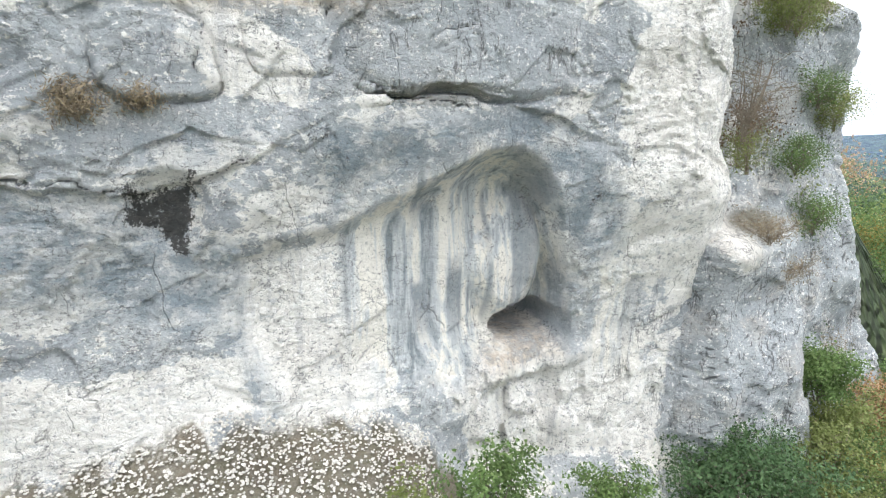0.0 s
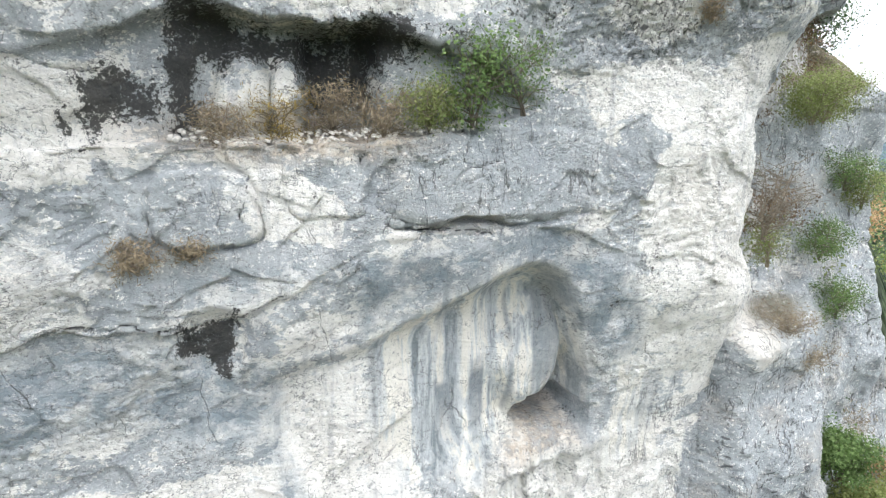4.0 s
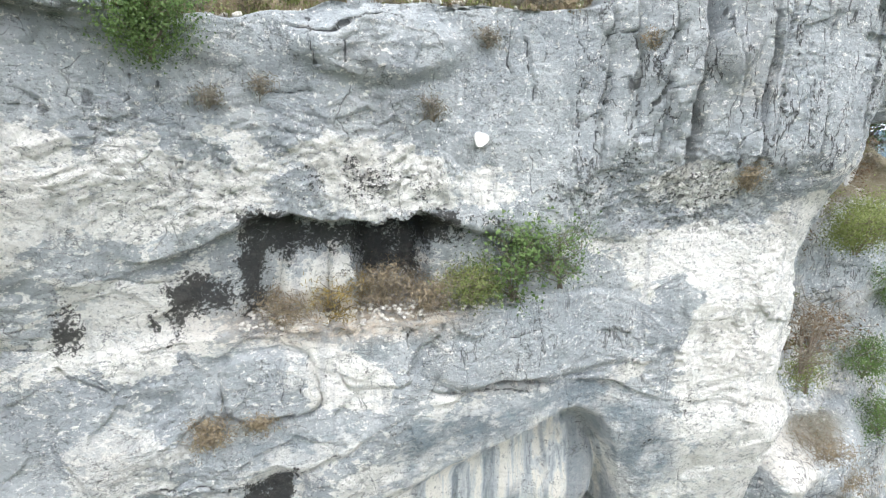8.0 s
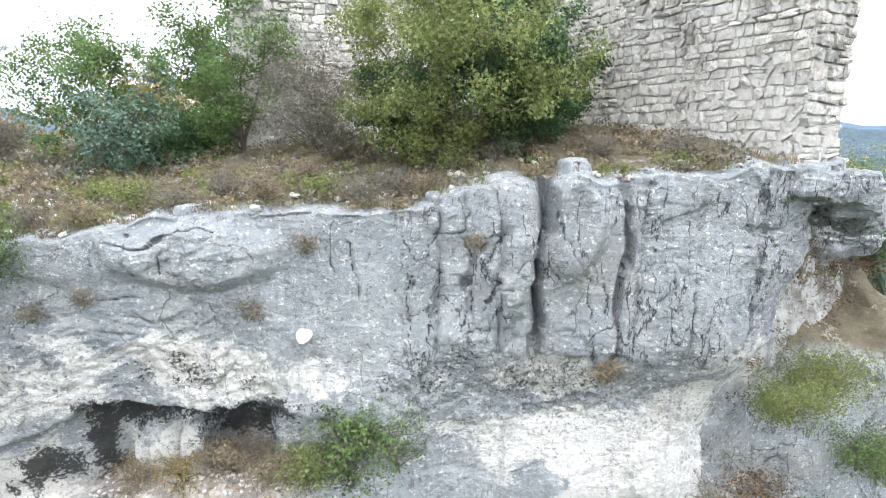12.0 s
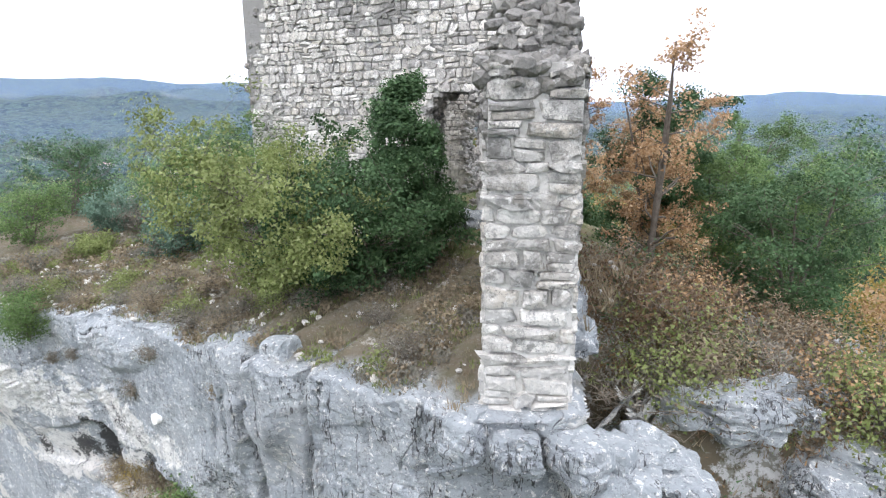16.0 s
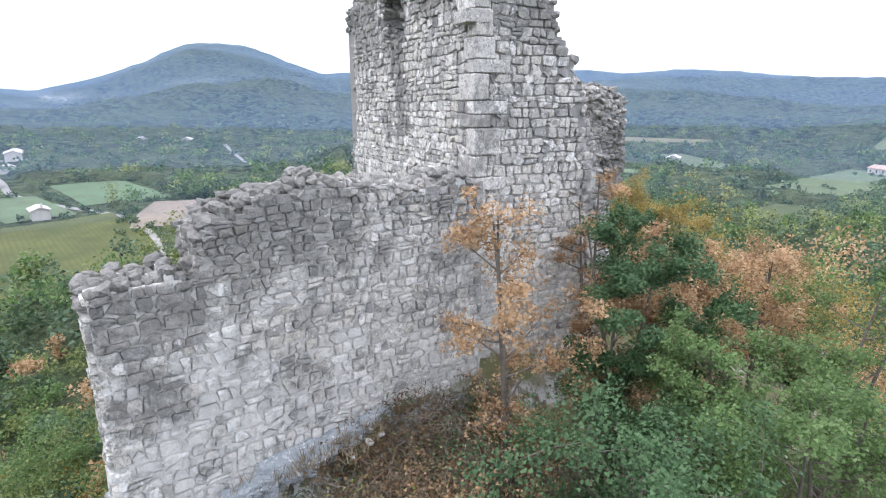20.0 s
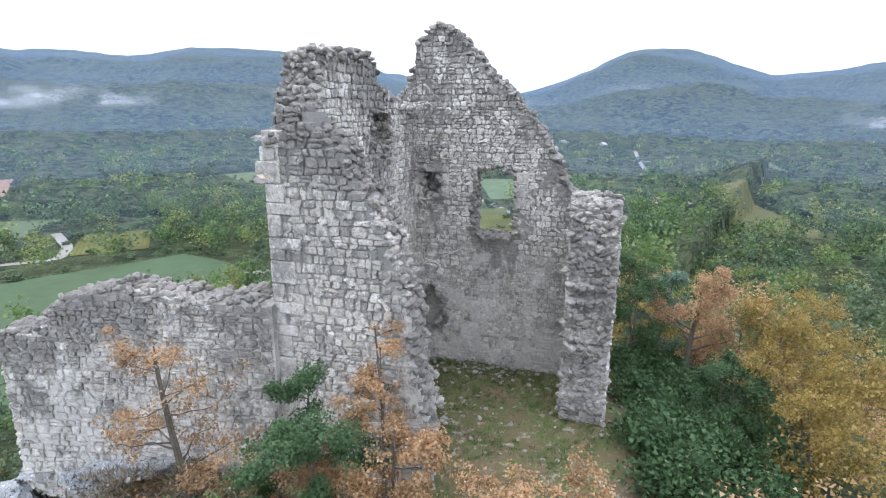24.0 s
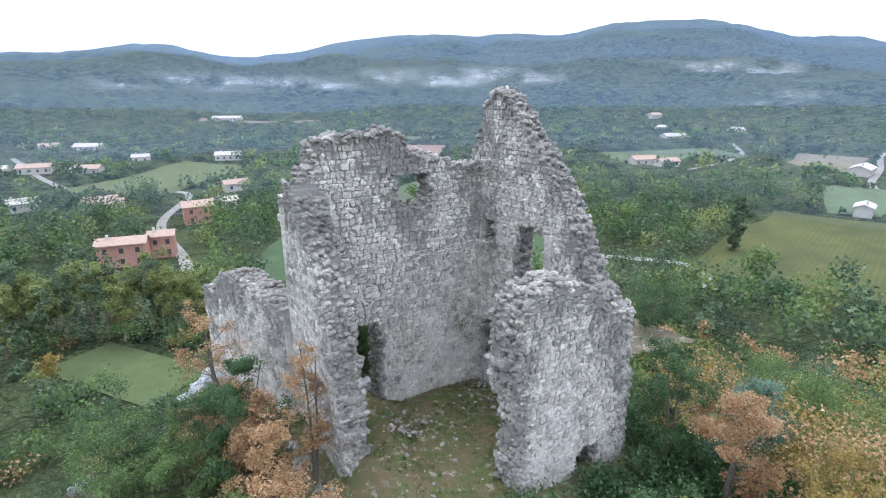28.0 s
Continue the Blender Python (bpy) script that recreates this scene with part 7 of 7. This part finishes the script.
def woods(name, label, x, y, z, height, width, cards, size, leaf, seed, slim=1.0):
    """Many crowns of leaf clumps in one mesh."""
    r = np.random.default_rng(seed)
    n = len(x)
    h, w = height * r.uniform(0.6, 1.2, n), width * r.uniform(0.7, 1.25, n)
    lobes = 6
    c = np.stack([x, y, z], -1)[:, None, :] + np.stack([r.normal(0, 0.42, (n, lobes)) * w[:, None], r.normal(0, 0.42, (n, lobes)) * w[:, None], h[:, None] * r.uniform(0.3, 0.95, (n, lobes))], -1)
    c = c.reshape(-1, 3)
    spread = np.repeat(w, lobes) * 0.6
    total = n * cards
    V, F = leaf_cards(c, spread, total, size, r, 0.4, None, True, slim)
    return thing(name, mesh_of(name, V, F, LEAF[leaf]), label, "woods", kind="stuff")


r = np.random.default_rng(2024)


def slope_ok(x, y):
    q = np.stack([x, y + 5.2], -1)
    s, d = q @ CLIFF_S[:2], -(q @ CLIFF_N[:2])
    o = (x - 9.62) * 0.701 + (y + 0.95) * 0.713
    ka, kb = (x - 3.1) * -0.824 + (y - 4.9) * -0.5666, (x - 3.1) * -0.5666 + (y - 4.9) * 0.824
    below = ((d < -14) & ((d < -27) | (np.abs(s) > 19))) | ((d < -5) & (s > 12)) | ((s < -20) & (d < 2))
    east = (o > 5.0) & (d > 5) & (np.hypot(x - 15, y - 4) > 6)
    north = (kb > 14) | ((ka > 15) & (kb > -3)) | (s < -24)
    north = north & ((d > 5.8) | (s < -24))
    path = np.hypot(x - 6, y - 16) > 3
    return (below | east | north) & path & ~in_field(x, y, 1.0)


# heath over the cliff top
for k, (leaf, count, label) in enumerate((("grey", 330, "grey heath cushions over the cliff top"), ("straw", 260, "dry straw heath over the cliff top"), ("olive", 130, "olive herbs over the cliff top"))):
    q = []
    while len(q) < count:
        s, d = r.uniform(-17, 9), r.uniform(0.25, 7.0)
        w = on_crag(s, float(plateau(s, d + bow(s, 0.0))) - 0.05, d)
        o = (w[0] - 9.62) * 0.701 + (w[1] + 0.95) * 0.713
        if o < -1.6 and vnoise(np.array([[s * 0.7, d * 0.9, k * 5.0]]), 47)[0] > -0.25:
            q.append(w)
    q = np.array(q)
    woods("heath", label, q[:, 0], q[:, 1], q[:, 2], 0.30, 0.26, 75, 0.07, leaf, 470 + k)
# low brush on the rocky slope east of the old wall and round the keep
for k, (leaf, count, label) in enumerate((("brown", 1500, "low brown brush on the rocky slope"), ("olive", 300, "low olive brush on the rocky slope"), ("grey", 560, "low grey heath on the rocky slope"), ("dark", 170, "low dark brush on the rocky slope"))):
    x, y = r.uniform(4, 15, 4000), r.uniform(-3, 14, 4000)
    o = (x - 9.62) * 0.701 + (y + 0.95) * 0.713
    ka, kb = (x - 3.1) * -0.824 + (y - 4.9) * -0.5666, (x - 3.1) * -0.5666 + (y - 4.9) * 0.824
    ok = (o > 0.25) & (o < 8) & ((ka < -0.6) | (kb > 11))
    x, y = x[ok][:count], y[ok][:count]
    woods("undergrowth", label, x, y, land(x, y) - 0.1, 0.7, 0.45, 80, 0.15, leaf, 480 + k, 0.22)
x, y = [], []
for _ in range(420):
    q = KEEP + UA * r.uniform(-1, 16) + UB * r.uniform(-1, 16)
    ka, kb = (q[:2] - KEEP[:2]) @ UA[:2], (q[:2] - KEEP[:2]) @ UB[:2]
    if kb > 10.6 or ka > 11.2:
        x.append(q[0])
        y.append(q[1])
x, y = np.array(x), np.array(y)
woods("undergrowth", "dark undergrowth at the foot of the keep", x, y, land(x, y) - 0.1, 1.5, 0.9, 420, 0.15, "dark", 490)

# trees crowding the western foot of the crag
for k, (leaf, count) in enumerate((("wood", 34), ("green", 34), ("olive", 22), ("yellow", 8))):
    x, y = r.uniform(-46, -13, count * 2), r.uniform(-38, -14, count * 2)
    ok = (x + 5.0 < -0.6 * (y + 14) - 6.0) & ~in_field(x, y)
    x, y = x[ok][:count], y[ok][:count]
    woods("foot_wood", {"wood": "dark green trees", "green": "green trees", "olive": "olive-green trees", "yellow": "yellowing trees"}[leaf] + " below the western crag", x, y, land(x, y), 6.5, 2.5, 1100, 0.22, leaf, 640 + k)

tones = [("wood", 0.20), ("green", 0.19), ("orange", 0.25), ("yellow", 0.24), ("olive", 0.08), ("dark", 0.04)]
for k, (leaf, share) in enumerate(tones):
    for count, r0, r1, cards, leaf_size in ((230, 14, 36, 1700, 0.14), (1200, 36, 86, 300, 0.45)):
        x, y = scatter(r, int(count * share), r0, r1, slope_ok)
        z = land(x, y)
        warm = (x - 3.1) * -0.5666 + (y - 4.9) * 0.824 > 7          # the north slope has turned
        keep_ = (z < 4) & ((warm if leaf in ("orange", "yellow") else ~warm) | (r.random(len(x)) < 0.25))
        woods("woodland", {"wood": "dark green oak wood on the slopes", "green": "green scrub on the slopes", "orange": "orange autumn oaks on the slopes", "yellow": "yellow autumn trees on the slopes",
              "olive": "olive-green scrub on the slopes", "dark": "dark evergreens on the slopes"}[leaf], x[keep_], y[keep_], z[keep_], 5.0, 2.3, cards, leaf_size, leaf, 500 + k + r0)
for k, (leaf, share) in enumerate((("wood", 0.52), ("green", 0.24), ("olive", 0.14), ("dark", 0.10))):
    x, y = scatter(r, int(2300 * share), 78, 230, clear_of)
    woods("valley_wood", "mixed green woods on the valley floor", x, y, land(x, y), 9.0, 3.7, 150, 0.8, leaf, 520 + k)
    x, y = scatter(r, int(6000 * share), 225, 700, clear_of)
    woods("far_wood", "distant green woods and hedges", x, y, land(x, y), 6.6, 4.4, 44, 1.7, leaf, 540 + k)


# hedges round the fields
ex, ey = [], []
for cx, cy, hl, hw, c, s_ in field_boxes:
    for u, v in [(q, w * (hw + 3)) for q in np.arange(-hl, hl, 3.6) for w in (-1, 1)] + [(w * (hl + 3), q) for q in np.arange(-hw, hw, 3.6) for w in (-1, 1)]:
        if r.random() < 0.45:
            u, v = u + r.normal(0, 1.0), v + r.normal(0, 0.8)
            ex.append(cx + c * u - s_ * v)
            ey.append(cy + s_ * u + c * v)
ex, ey = np.array(ex), np.array(ey)
woods("hedges", "dark green hedges between the fields", ex, ey, land(ex, ey) - 0.3, 2.4, 1.5, 70, 0.7, "wood", 560)


# mist banks, and blue distance imitated by tinted see-through shells
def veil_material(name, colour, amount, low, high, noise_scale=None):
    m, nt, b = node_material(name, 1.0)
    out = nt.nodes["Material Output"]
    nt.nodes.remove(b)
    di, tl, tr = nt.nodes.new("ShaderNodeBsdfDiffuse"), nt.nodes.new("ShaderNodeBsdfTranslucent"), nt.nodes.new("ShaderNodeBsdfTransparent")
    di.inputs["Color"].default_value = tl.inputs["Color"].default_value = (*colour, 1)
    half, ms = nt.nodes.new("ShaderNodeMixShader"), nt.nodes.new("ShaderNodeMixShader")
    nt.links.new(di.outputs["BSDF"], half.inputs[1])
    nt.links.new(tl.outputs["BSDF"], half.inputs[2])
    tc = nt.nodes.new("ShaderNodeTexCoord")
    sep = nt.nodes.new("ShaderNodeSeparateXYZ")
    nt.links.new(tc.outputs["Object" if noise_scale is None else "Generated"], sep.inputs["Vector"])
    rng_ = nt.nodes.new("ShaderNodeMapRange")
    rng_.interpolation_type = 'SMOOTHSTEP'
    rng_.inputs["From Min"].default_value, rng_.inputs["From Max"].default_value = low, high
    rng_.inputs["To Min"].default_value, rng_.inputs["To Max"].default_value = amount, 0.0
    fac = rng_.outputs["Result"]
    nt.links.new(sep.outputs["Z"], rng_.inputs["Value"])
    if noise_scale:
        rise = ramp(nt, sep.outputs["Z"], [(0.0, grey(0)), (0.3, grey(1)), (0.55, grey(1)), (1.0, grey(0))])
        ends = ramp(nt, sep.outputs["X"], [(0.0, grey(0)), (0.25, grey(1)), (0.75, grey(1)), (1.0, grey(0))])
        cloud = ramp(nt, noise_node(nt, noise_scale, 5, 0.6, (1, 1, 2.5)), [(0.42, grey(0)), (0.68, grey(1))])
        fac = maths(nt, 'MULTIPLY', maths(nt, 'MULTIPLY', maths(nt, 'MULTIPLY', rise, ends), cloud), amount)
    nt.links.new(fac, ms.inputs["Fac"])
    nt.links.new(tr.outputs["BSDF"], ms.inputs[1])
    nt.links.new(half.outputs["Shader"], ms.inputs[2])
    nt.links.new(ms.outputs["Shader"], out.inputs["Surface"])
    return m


# added cylinder shells whose blue tint stands in for aerial haze
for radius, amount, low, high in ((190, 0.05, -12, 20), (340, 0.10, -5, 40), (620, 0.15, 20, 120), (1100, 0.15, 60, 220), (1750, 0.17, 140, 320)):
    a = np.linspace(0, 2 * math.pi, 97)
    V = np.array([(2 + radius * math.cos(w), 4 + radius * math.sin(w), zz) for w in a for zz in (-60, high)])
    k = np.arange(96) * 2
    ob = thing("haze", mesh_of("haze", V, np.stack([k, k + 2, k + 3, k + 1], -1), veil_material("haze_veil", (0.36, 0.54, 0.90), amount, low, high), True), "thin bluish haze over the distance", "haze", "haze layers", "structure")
MIST = [   # bearing in degrees left of north, distance, half length, base height, height
    (186, 640, 130, 8, 26), (176, 700, 110, 10, 28), (197, 620, 90, 6, 18), (155, 900, 130, 16, 34), (118, 1150, 150, 22, 46), (133, 800, 80, 8, 22), (96, 1000, 80, 12, 40), (84, 900, 70, 8, 44), (206, 700, 110, 10, 22), (163, 1000, 90, 16, 30), (110, 1250, 130, -6, 46), (99.5, 680, 55, -20, 44), (148, 800, 80, -6, 24), (147, 540, 50, -6, 15), (111.5, 1500, 110, 8, 44)]
MISTY = veil_material("mist", (0.95, 0.96, 0.98), 0.8, 0, 1, 0.016)
for bearing, dist, half, z0, hgt in MIST:
    w = radians(bearing)
    cx, cy = 2 - dist * math.sin(w), 4 + dist * math.cos(w)
    u = np.linspace(-1, 1, 25)
    V = np.array([(t * half, 14 * math.cos(t * 1.4), zz * hgt) for t in u for zz in (0, 1)])
    k = np.arange(24) * 2
    ob = thing("mist_bank", mesh_of("mist_bank", V, np.stack([k, k + 2, k + 3, k + 1], -1), MISTY, True), "low white bank of morning mist before the hills", "mist", "mist banks")
    ob.matrix_basis = pose(cx, cy, z0, 0, 0, bearing)


# ---- loose rock and stones ----
def outcrop(name, label, at, size, turn, seed, group="rock outcrops"):
    """A broken limestone rock, sunk a little into the ground."""
    bm = bmesh.new()
    bmesh.ops.create_icosphere(bm, subdivisions=4, radius=1.0)
    V = np.array([v.co[:] for v in bm.verts])
    F = np.array([[v.index for v in f.verts] for f in bm.faces])
    bm.free()
    V = V / np.max(np.abs(V) ** 1.0, axis=1)[:, None] ** 0.55
    q = V * np.array(size) + seed * 13.7
    n = V / np.linalg.norm(V, axis=1)[:, None]
    V = V * np.array(size) + n * (0.16 * cells(q, 1.1, seed) + 0.07 * cells(q, 3.0, seed + 1) + 0.08 * fbm(q * 1.3, 3, seed))[:, None] * min(1.0, max(size))
    me = mesh_of(name, V, F, ROCK, False)
    k = len(V)
    attribute(me, "marks", np.stack([np.zeros(k), np.full(k, -0.55), np.zeros(k), np.zeros(k)], -1))
    ob = thing(name, me, label, "rock", group)
    ob.matrix_basis = pose(*at, 0, 0, turn)
    return ob


for n, (x, y, sx, sy, sz, turn, lift) in enumerate([(8.0, 7.3, 1.5, 0.5, 0.42, 40, 0.1), (9.4, 8.9, 1.3, 0.6, 0.40, 50, 0.1), (9.9, 5.0, 1.4, 0.55, 0.40, 20, 0.05), (11.2, 4.2, 1.3, 0.5, 0.42, -30, 0.0), 
                                                    (12.4, 7.4, 1.2, 0.6, 0.35, 50, 0.0), (13.8, 4.6, 1.1, 0.6, 0.4, 10, 0.0),
                                                    (10.6, 9.9, 1.0, 0.5, 0.35, 45, 0.0), (10.9, 2.4, 1.5, 0.7, 0.6, 20, 0.0), (9.9, 3.4, 1.6, 0.6, 0.45, 50, 0.05), (8.9, 6.0, 1.5, 0.6, 0.4, 45, 0.05), (12.0, 5.4, 1.6, 0.7, 0.5, 30, 0.0), (1.2, 3.0, 1.0, 0.5, 0.4, 30, 0.1)]):
    outcrop("rock_outcrop", "pale limestone ledge breaking through the turf", (x, y, ground_z(x, y) + lift), (sx, sy, sz), turn, 900 + n)
# ledge across the slope and broken rock along the outer foot of the old wall
for n, (x, y, z, sx, sy, sz, turn) in enumerate([(7.2, 5.9, -0.85, 0.9, 0.5, 0.42, 50), (7.9, 6.9, -0.75, 1.0, 0.55, 0.42, 60), (8.6, 7.8, -0.75, 1.0, 0.6, 0.40, 45), (9.3, 8.7, -1.05, 1.0, 0.55, 0.42, 60), (10.0, 9.6, -1.5, 0.9, 0.5, 0.4, 40)]):
    outcrop("rock_ledge", "pale broken limestone ledge crossing the scrubby slope", (x, y, z), (sx, sy, sz), turn, 960 + n)
for n in range(8):
    q = WALL0 + WALL_U * (0.2 + 1.0 * n) + WALL_N * (0.10 + 0.05 * (n * 7 % 5))
    outcrop("foot_rock", "cracked grey rock at the foot of the old wall", (q[0], q[1], ground_z(q[0], q[1]) - 0.22), (0.62 + 0.06 * (n * 3 % 5), 0.26, 0.25 + 0.03 * (n * 2 % 3)), 135 + 6 * (n % 3 - 1), 970 + n)
for n, (a, b, z, k) in enumerate([(-0.35, 0.1, 0.55, 0.5), (-0.3, -0.8, 0.6, 0.45), (-0.25, -1.5, 0.75, 0.42), (-0.3, 0.45, 0.1, 0.4), (0.05, 0.55, 0.35, 0.5), (0.35, 1.05, 0.15, 0.55), (-0.25, 1.0, 0.0, 0.5), (0.7, 1.6, -0.1, 0.55), (0.1, 1.7, -0.25, 0.5)]):
    q = WALL0 + WALL_U * a + WALL_N * b
    outcrop("foot_rock", "cracked grey rock under the squared wall end", (q[0], q[1], z), (k, k * 0.8, k * 0.75), 50 * n, 985 + n)
# rocks along the cliff edge
EDGE_ROCKS = [(-3.3, 0.6), (-2.9, 0.45), (-1.0, 0.7), (2.0, 0.4), (3.3, 0.35), (4.75, 0.2), (5.9, 0.5), (6.3, 0.45), (-5.9, 0.5), (-8.1, 0.15), (-8.75, 0.4), (-9.2, 0.3), (-9.7, 0.5)]
for n, (s, d) in enumerate(EDGE_ROCKS):
    q = on_crag(s, float(np.interp(s, TOP_S, TOP_Z)) + 0.02, d)
    k = 0.34 if s == 4.75 else 0.25 if s < -8 else (0.17, 0.26, 0.13)[n % 3]
    outcrop("edge_rock", "rounded grey rock on the cliff edge", q, (k, k * 0.8, k * (0.9 if s == 4.75 else 0.6)), 17 + 40 * n, 930 + n, "rocks on the cliff edge")
# the white scar on the smooth slab
a = np.linspace(0, 2 * math.pi, 15)[:-1]
rad = 0.135 * (1 + 0.12 * np.sin(a * 3 + 1) + 0.1 * np.cos(a * 2))
dd, _ = crag_depth(np.full(14, -0.62), np.full(14, -2.4))
flat_pts = [on_crag(-0.62 + rad[k] * math.cos(a[k]), -2.42 + 1.15 * rad[k] * math.sin(a[k]), float(dd[0]) - 0.10) for k in range(14)]
back_pts = [on_crag(-0.62 + rad[k] * math.cos(a[k]) * 1.1, -2.42 + 1.25 * rad[k] * math.sin(a[k]), float(dd[0]) + 0.25) for k in range(14)]
SCAR = plain_material("fresh_white_stone", (0.88, 0.87, 0.84), (0.80, 0.79, 0.76), 9, 0.9, 0.01)
thing("white_scar", mesh_of("white_scar", flat_pts + back_pts, [list(range(14))[::-1]] + [[k, (k + 1) % 14, 14 + (k + 1) % 14, 14 + k] for k in range(14)], SCAR), "fresh white scar on the smooth grey cliff", "rock scar")


def pebbles(name, label, pts, low, high, seed, material):
    r = np.random.default_rng(seed)
    rows = []
    for q in pts:
        k = r.uniform(low, high)
        m = Matrix.Translation(q) @ Euler((r.uniform(-0.5, 0.5), r.uniform(-0.5, 0.5), r.uniform(0, 6))).to_matrix().to_4x4() @ Matrix.Diagonal((k * r.uniform(0.8, 1.4), k, k * r.uniform(0.5, 0.8), 1))
        rows.append((int(r.integers(len(LUMPS))), np.array(m)))
    return thing(name, stone_mesh(name, rows, LUMPS, material), label, "stones", kind="stuff")


r = np.random.default_rng(77)
pts = []
for _ in range(900):
    s, d = r.uniform(-12, 8.5), r.uniform(0.15, 7.5) ** 1.0
    q = on_crag(s, float(plateau(s, d + bow(s, 0.0))), d)
    o = (q[0] - 9.62) * 0.701 + (q[1] + 0.95) * 0.713
    if o < -1.6:
        pts.append(q)
pebbles("loose_stones", "pale loose stones scattered over the dry turf", pts, 0.05, 0.2, 78, STONE)
pts = []
many_s, many_z = r.uniform(-9.5, -0.2, 10000), r.uniform(-16.3, -13.7, 10000)
many_d, _t = crag_depth(many_s, many_z)
heap = np.interp(many_s, HEAP_S, HEAP_Z)
for s, z, d in zip(many_s[many_z < heap], many_z[many_z < heap], many_d[many_z < heap]):
    pts.append(CLIFF_O + s * CLIFF_S - (d - 0.06) * CLIFF_N + np.array([0, 0, z + 0.03]))
pebbles("scree_stones", "white limestone scree on brown earth", pts, 0.018, 0.075, 79, STONE)
pts = []
for _ in range(260):
    s = r.uniform(-5.6, 0.5)
    d = r.uniform(0.05, 0.7)
    sill = np.interp(s, [-6.0, -3.3, 0.1], [-6.2, -6.25, -5.95])
    pts.append(on_crag(s, sill + 0.06 + d * 0.38, d))
pebbles("ledge_stones", "small stones lying on the cave ledge", pts, 0.04, 0.12, 80, STONE)
pts = [np.array([x, y, ground_z(x, y) + 0.02]) for x, y in [(KEEP + UA * r.uniform(1.3, 9.0) + UB * r.uniform(1.3, 11.5))[:2] for _ in range(110)]]
pts += [np.array([x, y, ground_z(x, y) + r.uniform(0.0, 0.35)]) for x, y in [(KEEP + UA * r.normal(3.4, 0.5) + UB * r.normal(3.7, 0.4))[:2] for _ in range(60)]]
pts += [np.array([x, y, ground_z(x, y) + r.uniform(0.0, 0.3)]) for x, y in [(KEEP + UA * (9.1 - abs(r.normal(0, 0.8))) + UB * r.uniform(1.3, 7.0))[:2] for _ in range(110)]]
pebbles("fallen_stones", "fallen stones on the grassy floor of the keep", pts, 0.04, 0.22, 81, STONE_RIM)
pts = []
for _ in range(500):
    x, y = r.uniform(5, 15), r.uniform(-1, 12)
    o = (x - 9.62) * 0.701 + (y + 0.95) * 0.713
    if o > 0.4:
        pts.append(np.array([x, y, ground_z(x, y)]))
pebbles("slope_stones", "pale stones on the scrubby slope", pts, 0.05, 0.17, 82, STONE_RIM)


# dry grass
def grass(name, label, pts, height, leaf, seed, blades=9):
    r = np.random.default_rng(seed)
    c = np.repeat(np.array(pts), blades, 0)
    n = len(c)
    c = c + np.column_stack([r.normal(0, 0.06, (n, 2)), np.zeros(n)])
    tip = c + np.column_stack([r.normal(0, 0.35, (n, 2)) * height, np.full(n, height) * r.uniform(0.5, 1.2, n)])
    side = np.column_stack([r.normal(0, 1, (n, 2)), np.zeros(n)])
    side = side / np.linalg.norm(side, axis=1)[:, None] * 0.012
    V = np.stack([c - side, c + side, tip], 1).reshape(-1, 3)
    return thing(name, mesh_of(name, V, np.arange(n * 3).reshape(-1, 3), LEAF[leaf]), label, "grass", kind="stuff")


pts, pts2 = [], []
for _ in range(5200):
    s, d = r.uniform(-12, 9.5), r.uniform(0.2, 8.5)
    q = on_crag(s, float(plateau(s, d + bow(s, 0.0))) - 0.01, d)
    o = (q[0] - 9.62) * 0.701 + (q[1] + 0.95) * 0.713
    if o < -1.5:
        (pts if r.random() < 0.6 else pts2).append(q)
grass("dry_grass", "short dry straw-coloured grass on the cliff top", pts, 0.14, "straw", 83)
grass("turf", "short olive-green grass on the cliff top", pts2, 0.11, "olive", 84)
pts = []
for _ in range(2600):
    x, y = (KEEP + UA * r.uniform(1.2, 9.2) + UB * r.uniform(1.2, 13))[:2]
    if (np.array([x, y]) - KEEP[:2]) @ UB[:2] < 9.3 or r.random() < 0.1:
        pts.append(np.array([x, y, ground_z(x, y) - 0.01]))
grass("courtyard_grass", "short green grass inside the roofless keep", pts, 0.12, "green", 85)
pts = []
for _ in range(2400):
    x, y = r.uniform(4, 16), r.uniform(-1, 14)
    o = (x - 9.62) * 0.701 + (y + 0.95) * 0.713
    if o > 0.3:
        pts.append(np.array([x, y, ground_z(x, y) - 0.01]))
grass("slope_grass", "dry brown grass on the slope below the wall", pts, 0.28, "straw", 86)
